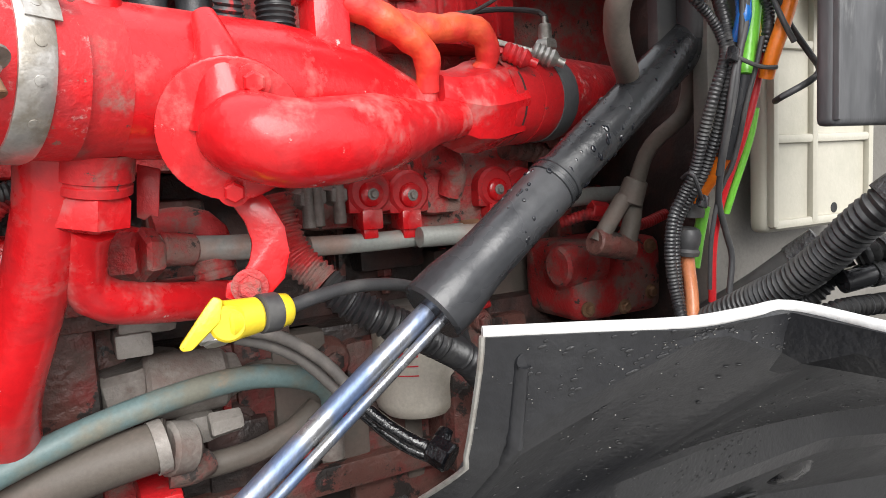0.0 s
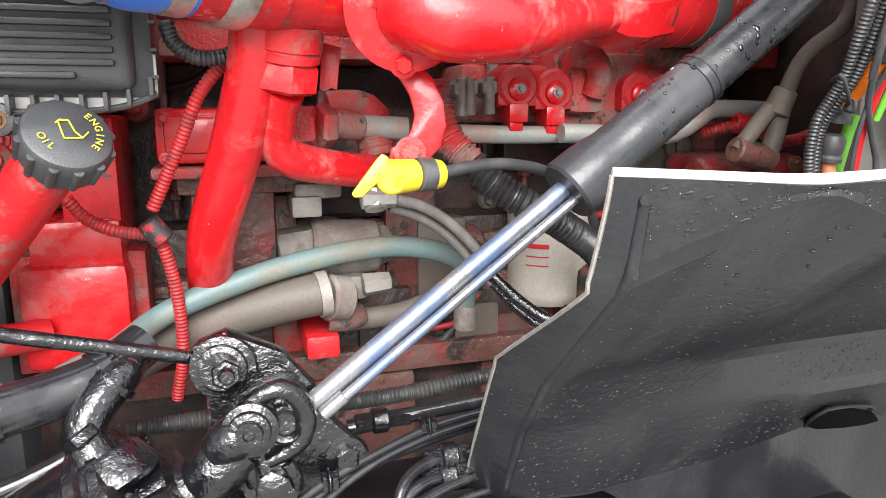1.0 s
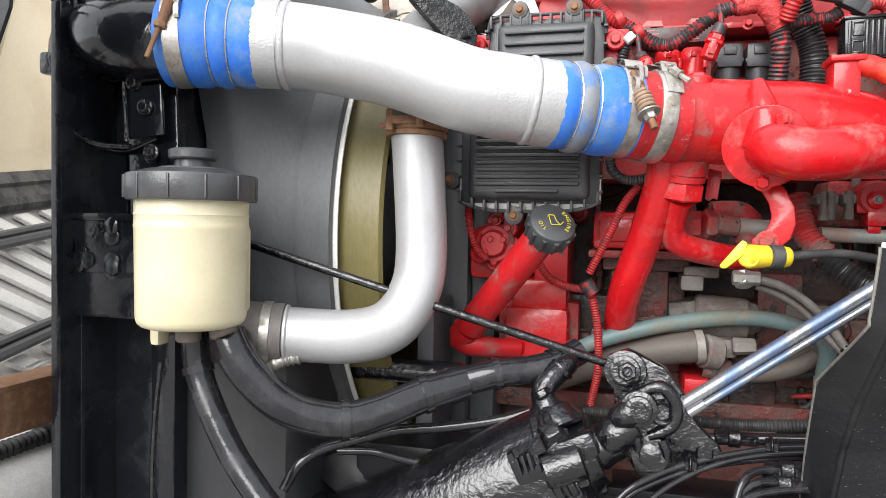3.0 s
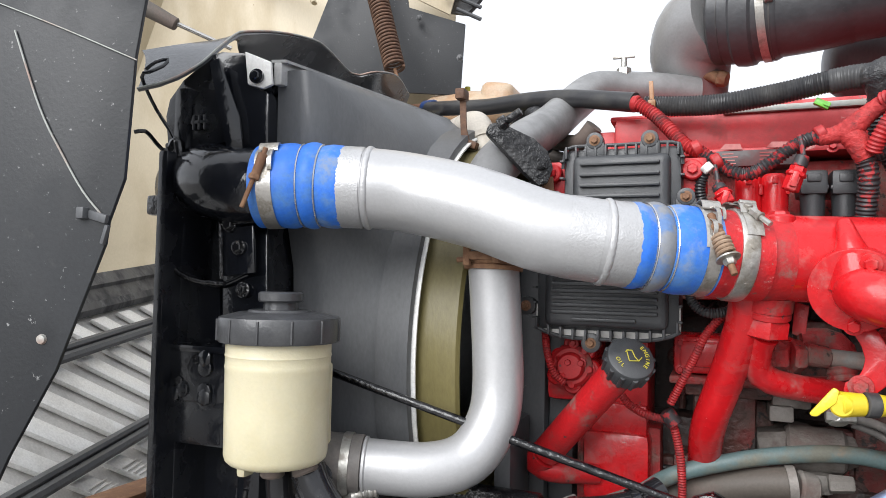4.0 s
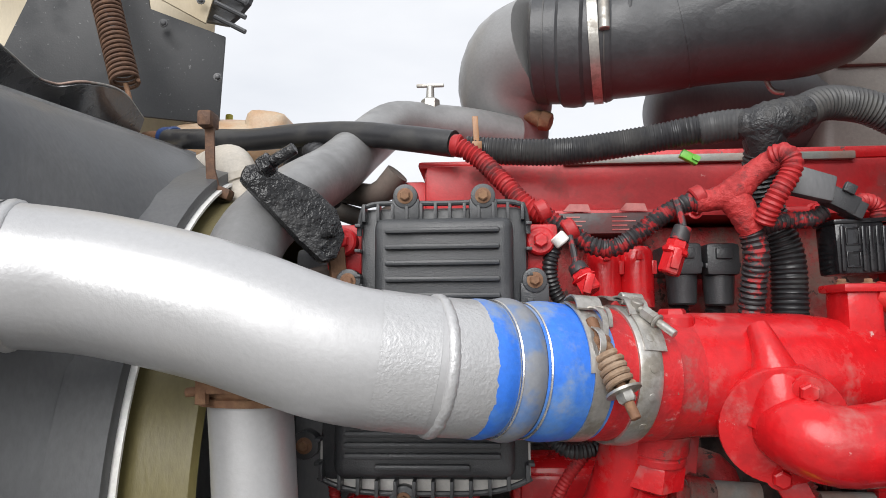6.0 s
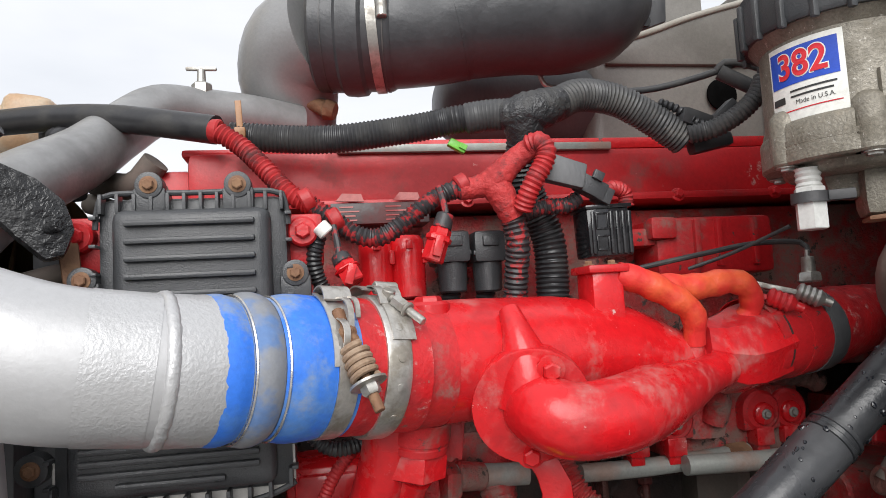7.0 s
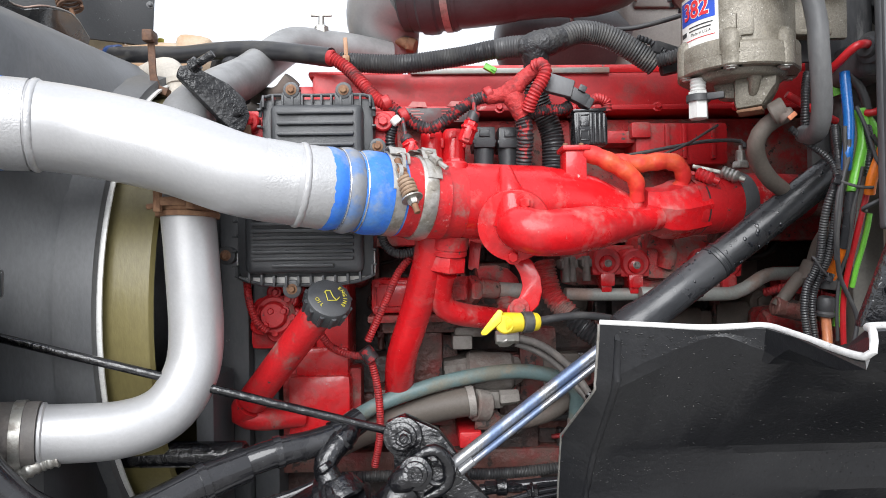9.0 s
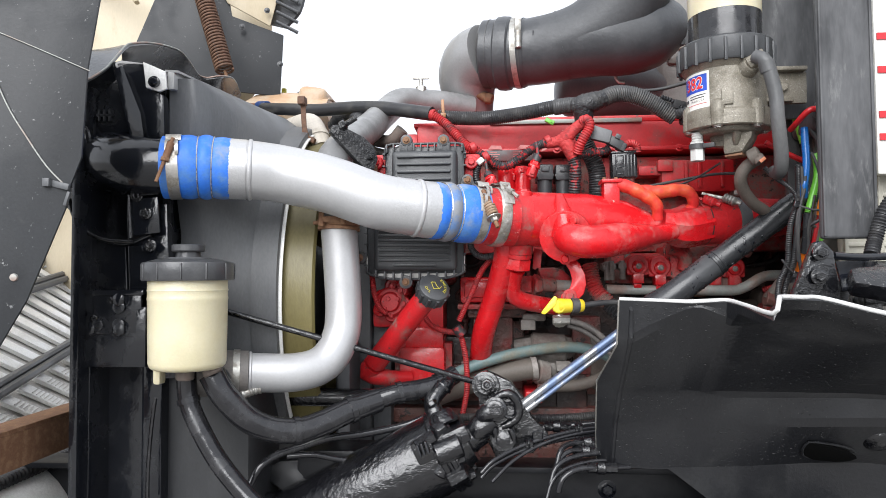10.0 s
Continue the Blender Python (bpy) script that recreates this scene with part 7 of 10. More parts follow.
part("edge_lug", plate([(-0.762, 0.346, 1.714), (-0.738, 0.346, 1.721), (-0.733, 0.348, 1.642), (-0.753, 0.347, 1.641)], (0.1, -1, 0), 0.012, 0.003), BLACK_WET, rad)

# ---- inner fender panel ----
fender = thing("inner_fender", (0.35, 0.40, 1.0), "black inner fender panel with chipped white top edge, rain-wet", "fender")
EDGE = [(0.200, 0.287, 1.405, 0), (0.218, 0.2794, 1.4044, 0), (0.245, 0.268, 1.4035, 0), (0.295, 0.247, 1.402, 0), (0.330, 0.238, 1.4035, 0), (0.355, 0.232, 1.404, 0), (0.362, 0.185, 1.399, 0.045), (0.371, 0.105, 1.391, 0.125),
        (0.380, 0.108, 1.410, 0.12), (0.395, 0.137, 1.412, 0.085), (0.430, 0.152, 1.411, 0.055), (0.463, 0.163, 1.409, 0.035), (0.52, 0.135, 1.392, 0.045), (0.60, 0.10, 1.372, 0.055), (0.80, 0.02, 1.33, 0.06), (1.2, -0.12, 1.28, 0.06)]
LOW = [(0.195, 0.303, 1.340), (0.182, 0.392, 1.256), (0.188, 0.46, 1.165), (0.197, 0.515, 1.084)]


def along(table, x):
    """The values of table, (x, value...) rows, at x."""
    for a, b in zip(table, table[1:]):
        if x <= b[0]:
            w = max(0.0, (x - a[0]) / (b[0] - a[0]))
            return [p + (q - p) * w for p, q in zip(a[1:], b[1:])]
    return list(table[-1][1:])


def soft_edge(x):
    """Height and depth of the fold under the top edge, evened out along the panel."""
    s = [along(EDGE, x + 0.012 * (k - 3)) for k in range(7)]
    return [sum(v) / 7 for v in zip(*s)]


CREASE = [(0.20, 0.400, 1.256), (0.218, 0.396, 1.240), (0.322, 0.406, 1.238), (0.426, 0.420, 1.235), (0.634, 0.440, 1.232), (0.70, 0.435, 1.23), (1.2, 0.22, 1.20)]
RIDGE = [(0.20, 0.46, 1.165), (0.218, 0.444, 1.174), (0.33, 0.440, 1.176), (0.58, 0.434, 1.179), (0.70, 0.432, 1.18), (1.2, 0.30, 1.15)]
FOOT = [(0.20, 0.515, 1.084), (0.218, 0.485, 1.084), (0.30, 0.476, 1.083), (0.45, 0.492, 1.083), (0.60, 0.525, 1.083), (0.70, 0.53, 1.083), (1.2, 0.42, 1.06)]


def lower_panel(x, z):
    """A place on the panel between the ridge and the foot."""
    r, f = along(RIDGE, x), along(FOOT, x)
    w = (r[1] - z) / (r[1] - f[1])
    return Vector((x, r[0] + (f[0] - r[0]) * w, z))


xs = []
for e0, e1 in zip(EDGE, EDGE[1:]):
    n = max(1, round((e1[0] - e0[0]) / 0.012))
    xs += [e0[0] + (e1[0] - e0[0]) * k / n for k in range(n)]
rows = []
for x in xs + [1.2]:
    y, z, dent = along(EDGE, x)
    sy, sz, sdent = soft_edge(x)
    near = max(0.0, 1 - (x - 0.2) / 0.018)
    fold = min(sz - 0.010, 1.329 + 0.64 * max(0.0, x - 0.2)) - 0.02 * min(1, sdent * 20)
    foot = 1.083 - 0.22 * min(1, max(0, x - 0.32) * 3.6) - 0.5 * min(1, max(0, (x - 0.46) * 6))
    line = [Vector((x, y, z)), Vector((x, y + 0.004 + dent * 0.25, z - min(0.018, 0.45 * (z - fold)))), Vector((x, sy + sdent + 0.25 * (sz - fold), fold))]
    for p, q in zip(LOW[1:3], (along(CREASE, x), along(RIDGE, x))):
        line.append(Vector((x - (0.2 - p[0]) * near, q[0], q[1])))
    heel = along(FOOT, x)
    line.append(Vector((x - 0.003 * near, heel[0], heel[1] + 0.003)))
    line.append(line[-1] + Vector((0, (1.08 - foot) * 0.12 + 0.001, foot - 1.086)))
    for p in line[2:]:
        p.y += 0.010 * near
    row = line[:2]
    for k in (2, 3, 4, 5):
        for other in (line[k - 1], line[k + 1]):
            row.append(line[k] + (other - line[k]).normalized() * (min(0.009, 0.35 * (other - line[k]).length) if k < 5 else 0.0008))
    rows.append([tuple(p) for p in row + line[-1:]])
part("panel", shell(rows, 0.004), BLACK_SATIN, fender, sharp=16)
part("edge_trim", tube([(x, y, z + 0.001) for x, y, z, _ in EDGE], 0.0034, 10, step=0.006), WHITE, fender, "white paint worn along the top edge")
part("flange_bead", tube([Vector(p) + Vector((0, -0.0015, -0.014 if k == 0 else 0)) for k, p in enumerate(rows[xs.index(0.218)])], 0.0048, 12), BLACK_SATIN, fender)
# The zinc colour paints glints along the ragged metal edge.
part("end_edge", tube([Vector(p) + Vector((-0.002, -0.003, 0)) for p in rows[0]], 0.0016, 8), ZINC, fender, "ragged metal edge, pale for its painted glints")
hn = Vector((-0.1, -0.72, -0.68)).normalized()
slot = [lower_panel(x, z) + hn * 0.008 for x, z in ((0.565, 1.126), (0.570, 1.143), (0.605, 1.139), (0.645, 1.130), (0.665, 1.119), (0.655, 1.111), (0.63, 1.106), (0.595, 1.105), (0.572, 1.112))]
# A black plate on the panel stands in for the opening's shaded inside.
part("access_opening", plate([p + hn * 0.007 for p in slot], hn, 0.006, 0.001), HOLE_SHADE, fender, "black plate painting the shade inside an oval access opening")
part("opening_rim", tube(slot + slot[:1], 0.0022, 8), BLACK_SATIN, fender)
part("dome_stud", lathe(lower_panel(0.70, 1.14), hn, [(0, 0.03), (0.006, 0.027), (0.012, 0.018), (0.015, 0.0)], 28), BLACK_WET, fender)
rng = random.Random(11)
wet, glint = [], []
for k in range(1300):
    i = rng.choice([q for q, x in enumerate(xs) if x < 0.35 or 0.39 < x < 0.6])
    j = rng.choice((0, 1, 1, 3, 3, 5, 5, 7, 7))
    a, b, c, d = (Vector(rows[i][j]), Vector(rows[i + 1][j]), Vector(rows[i][j + 1]), Vector(rows[i + 1][j + 1]))
    u, w = rng.random(), rng.random()
    p = a.lerp(b, u).lerp(c.lerp(d, u), w)
    nn = (b - a).cross(c - a)
    nn = nn.normalized() if nn.y < 0 else -nn.normalized()
    if k % 4:
        r = rng.choice((0.0006, 0.0008, 0.001, 0.0013))
        wet.append(bead(p + nn * 0.0042, nn, (1, 0, 0.35), r * rng.uniform(1.0, 2.0), r * 0.8, r * 0.5))
    else:
        r = rng.choice((0.0002, 0.00025, 0.00035))
        glint.append(bead(p + nn * 0.0042, nn, (1, 0, 0.35), r * 1.4, r, r * 0.9))
tagged(part("rain_drop", join(*wet), DARK_VOID, fender), kind="stuff")
# Tiny zinc-coloured beads paint the glints of light among the drops.
tagged(part("rain_bead", join(*glint), ZINC, fender), kind="stuff")

# ---- fuel filter ----
ff = thing("fuel_filter", (0.426, 0.430, 1.644), "tall fuel filter with a dark bowl, cast body and printed label", "fuel filter")
FX, FY = 0.438, 0.464
ZB = 1.719
ZT = 1.830
ZL = 1.872
part("cast_body", lathe((FX, FY, ZB), (0, 0, 1), [(0, 0.02), (0.0, 0.077), (0.014, 0.077), (0.018, 0.0755), (0.03, 0.0745), (ZT - ZB - 0.01, 0.0742), (ZT - ZB, 0.083), (ZT - ZB + 0.004, 0.083)], 56), CAST_ALU, ff)
FA = 238.6
for k in range(6):
    a = radians(FA + 60 * k)
    c, s = math.cos(a), math.sin(a)
    bp = part("body_lug", lathe((FX + c * 0.069, FY + s * 0.069, ZB - 0.006), (0, 0, 1), [(0, 0.0), (0, 0.0135), (0.002, 0.0152), (0.036, 0.0152), (0.043, 0.0138), (0.048, 0.0095), (0.051, 0.0)], 24), CAST_ALU, ff)
    part("lug_bolt", hexbolt((FX + c * 0.072, FY + s * 0.072, ZB - 0.006), (0, 0, -1), 0.0065, 0.003), ZINC, bp)
    b0, b1 = a + radians(9), a + radians(51)
    top = ZB + (0.030 if k % 2 else 0.024)
    arc = [b0 + (b1 - b0) * i / 8 for i in range(9)]
    part("flange_pad", shell([[Vector((FX + math.cos(g) * r, FY + math.sin(g) * r, z)) for g in arc] for r, z in ((0.0802, ZB - 0.002), (0.0805, top - 0.004), (0.079, top - 0.001), (0.070, top + 0.004))], 0.006), CAST_ALU, ff)
part("base_plate", lathe((FX, FY, ZB - 0.006), (0, 0, 1), [(0, 0.05), (0.0, 0.078), (0.002, 0.0805), (0.013, 0.0805), (0.0145, 0.079), (0.0155, 0.0805), (0.020, 0.0805), (0.021, 0.076)], 72), CAST_ALU, ff)
part("under_step", lathe((FX, FY, ZB - 0.014), (0, 0, 1), [(0, 0.0), (0, 0.058), (0.003, 0.062), (0.009, 0.064)], 48), CAST_ALU, ff)
ca, sa = math.cos(radians(FA + 14)), math.sin(radians(FA + 14))
part("body_boss", box((FX + ca * 0.073, FY + sa * 0.073, ZB + 0.045), (0.012, 0.021, 0.03), (0, 0, FA + 14), 0.003), CAST_ALU, ff)
def port_point(u, v, z):
    """u to the viewer's right, v towards the viewer, z from the casting's underside"""
    return Vector((FX, FY, ZB - 0.006 + z)) + Vector((math.cos(radians(FA)) * v - math.sin(radians(FA)) * u, math.sin(radians(FA)) * v + math.cos(radians(FA)) * u, 0))
facing = (math.cos(radians(FA)), math.sin(radians(FA)), 0)
part("lower_port", plate([tuple(port_point(u, 0.030, z)) for u, z in ((-0.003, 0.0), (0.055, 0.0), (0.052, -0.018), (0.034, -0.046), (-0.003, -0.048))], facing, 0.052, 0.011), CAST_ALU, ff)
part("port_rib", plate([tuple(port_point(u, 0.012, z)) for u, z in ((-0.034, 0.0), (0.06, 0.0), (0.054, -0.012), (-0.003, -0.03), (-0.028, -0.026))], facing, 0.03, 0.008), CAST_ALU, ff)
part("port_gusset", rod(port_point(0.026, 0.036, -0.001), port_point(0.022, 0.026, -0.03), 0.010, 0.006, 16), CAST_ALU, ff)
part("port_plug", plate([tuple(port_point(u, 0.026, z)) for u, z in ((0.0, -0.047), (0.033, -0.045), (0.033, -0.050), (0.0, -0.051))], facing, 0.036, 0.002), RUST, ff)
DV = port_point(-0.047, 0.040, 0)
part("drain_neck", lathe(DV + Vector((0, 0, -0.022)), (0, 0, 1), [(0.0, 0.0105)] + [(0.001 + 0.0025 * i, 0.0112 if i % 2 else 0.0098) for i in range(8)], 24), DULL_WHITE, ff, "dull threaded drain neck")
part("drain_valve", rod(DV + Vector((0, 0, -0.056)), DV + Vector((0, 0, -0.02)), 0.0135, 0.0135, 6, 0.06), DULL_WHITE, ff, "dull white hexagonal drain valve")
part("drain_clip", join(band(DV + Vector((0, 0, -0.029)), (0, 0, 1), 0.013, 0.009, 0.003), box(DV + port_point(0.024, 0.006, 0) - port_point(0, 0, 0) + Vector((0, 0, -0.029)), (0.022, 0.010, 0.009), (0, 0, FA + 90), 0.002)), RUBBER, ff)
part("collar", lathe((FX, FY, ZT), (0, 0, 1), [(0, 0.072), (0, 0.087), (0.004, 0.0895), (ZL - ZT, 0.0885), (ZL - ZT + 0.004, 0.083), (ZL - ZT + 0.006, 0.07)], 56), BLACK_PLASTIC, ff, "black ribbed locking collar")
for k in range(20):
    a = 2 * math.pi * k / 20
    part("collar_rib", span((FX + math.cos(a) * 0.0895 - 0.003, FY + math.sin(a) * 0.0895 - 0.003, ZT - 0.004), (FX + math.cos(a) * 0.0895 + 0.003, FY + math.sin(a) * 0.0895 + 0.003, ZL - 0.004), 0.0015), BLACK_PLASTIC, ff)
part("bowl", lathe((FX, FY, ZL), (0, 0, 1), [(0, 0.0685), (0.06, 0.0685), (0.16, 0.066), (0.18, 0.055), (0.185, 0.0)], 48), RUBBER_GLOSS, ff, "dark fuel-filled bowl")
part("bowl_top", lathe((FX, FY, ZL + 0.058), (0, 0, 1), [(0, 0.0688), (0.06, 0.0688)], 48, caps=False), CREAM_TANK, ff, "pale strip of the bowl")
# label wrapped on the body
LA0, LA1 = radians(174), radians(228)


def on_body(a, z, lift=0.0006):
    return (FX + math.cos(a) * (0.0744 + lift), FY + math.sin(a) * (0.0744 + lift), z)


def wrap(a0, a1, z0, z1, lift, n=14):
    return sheet([[on_body(a0 + (a1 - a0) * k / n, z, lift) for k in range(n + 1)] for z in (z0, z1)])


LZ0, LZ1 = 1.750, 1.817
LH = LZ1 - LZ0
lab = part("label", wrap(LA0, LA1, LZ0, LZ1, 0.0006), WHITE_PLASTIC, ff, "white label with a blue field and red numerals")
part("blue_field", wrap(LA0 + 0.03, LA1 - 0.06, LZ0 + LH * 0.46, LZ1 - LH * 0.07, 0.0010), LABEL_BLUE, lab)
part("red_rule", wrap(LA0 + 0.03, LA1 - 0.06, LZ0 + LH * 0.12, LZ0 + LH * 0.135, 0.0010), LABEL_RED, lab)
part("maker_mark", wrap(LA0 + 0.03, LA0 + 0.22, LZ0 + LH * 0.24, LZ0 + LH * 0.33, 0.0010), LABEL_INK, lab, "dark plain shape in place of a maker's mark")
for k in range(2):
    part("print_bar", wrap(LA0 + 0.30, LA1 - 0.10 - 0.04 * k, LZ0 + LH * (0.36 - 0.07 * k), LZ0 + LH * (0.385 - 0.07 * k), 0.0010), LABEL_INK, lab)


def wrapped_text(text, a_mid, z, height, material, lift, bold=0.0):
    ob = lettering("print", text, (0, 0, 0), (1, 0, 0), (0, 1, 0), height, material, lab, 0.0, bold=bold)
    o = origin_of(lab)
    for v in ob.data.vertices:
        px = v.co + o
        a = a_mid + px.x / 0.0744
        v.co = Vector(on_body(a, z + px.y, lift)) - o
    return ob


wrapped_text("382", (LA0 + LA1) / 2 - 0.01, LZ0 + LH * 0.69, LH * 0.46, WHITE_PLASTIC, 0.0013, 0.05)
wrapped_text("382", (LA0 + LA1) / 2 - 0.01, LZ0 + LH * 0.69, LH * 0.46, LABEL_RED, 0.0017, 0.02)
wrapped_text("Made in U.S.A.", (LA0 + LA1) / 2 + 0.12, LZ0 + LH * 0.22, LH * 0.085, LABEL_INK, 0.0011)
part("inlet_elbow", join(rod((FX + 0.015, FY - 0.055, ZT - 0.018), (FX + 0.021, FY - 0.085, ZT - 0.010), 0.022, 0.018, 20), rod((FX + 0.014, FY - 0.080, ZT - 0.013), (FX + 0.040, FY - 0.094, ZT + 0.002), 0.014, 0.013, 8)), CAST_ALU, ff)
for ob in ff.children_recursive:
    o = origin_of(ob)
    for v in ob.data.vertices:
        v.co.x = FX - o.x + (v.co.x + o.x - FX) * 0.95
        v.co.y = FY - o.y + (v.co.y + o.y - FY) * 0.95
part("filter_bracket", join(span((FX + 0.05, FY - 0.02, ZT - 0.07), (FX + 0.14, FY - 0.008, ZT - 0.01), 0.004), span((FX + 0.06, FY - 0.036, ZT - 0.012), (FX + 0.135, FY - 0.012, ZT - 0.004), 0.003), span((FX + 0.06, FY - 0.036, ZT - 0.07), (FX + 0.11, FY - 0.012, ZT - 0.062), 0.003)), CAST_ALU, ff)
part("bracket_bolt", hexbolt((FX + 0.095, FY - 0.02, ZT - 0.04), (0, -1, 0), 0.009, 0.008), CAST_ALU, ff)
solo("filter_back_plate", join(span((FX + 0.06, FY + 0.02, ZT - 0.09), (FX + 0.20, FY + 0.028, ZT + 0.16), 0.003)), POST, "dark grey mounting plate with bolt holes", "plate")
FH = [(0.458, 0.372, 1.827), (0.470, 0.357, 1.812), (0.484, 0.356, 1.758), (0.487, 0.357, 1.717), (0.493, 0.364, 1.682), (0.500, 0.376, 1.650), (0.505, 0.393, 1.630), (0.510, 0.415, 1.627), (0.513, 0.440, 1.633)]
fh = thing("fuel_hose", FH[3], "grey-black rubber fuel hose from the filter", "hose")
part("hose_wall", tube(FH, 0.0118, 22, step=0.008), RUBBER_PALE, fh)
part("end_ferrule", band(Vector(FH[1]).lerp(Vector(FH[2]), 0.15), Vector(FH[2]) - Vector(FH[1]), 0.0118, 0.018, 0.0015), RUBBER_PALE, fh)
solo("fuel_return_hose", tube([(0.487, 0.440, 1.659), (0.468, 0.450, 1.646), (0.459, 0.460, 1.626), (0.472, 0.480, 1.603), (0.497, 0.500, 1.581), (0.533, 0.530, 1.565), (0.563, 0.570, 1.537)], 0.0115, 16), BROWN_HOSE, "dusty curved hose under the filter", "hose")
df = thing("drain_fitting", (0.474, 0.420, 1.648), "dirty elbow fitting with a copper tag under the filter", "fitting")
part("elbow", join(rod((0.465, 0.430, 1.656), (0.480, 0.420, 1.664), 0.015, 0.016, 18), rod((0.475, 0.420, 1.658), (0.480, 0.415, 1.647), 0.011, 0.010, 12)), BROWN_HOSE, df)
part("copper_tag", box((0.479, 0.405, 1.650), (0.012, 0.003, 0.006), (0, -40, 0), 0.001), COPPER, df, "bright copper tag")

# ---- wiring run beside the cab ----

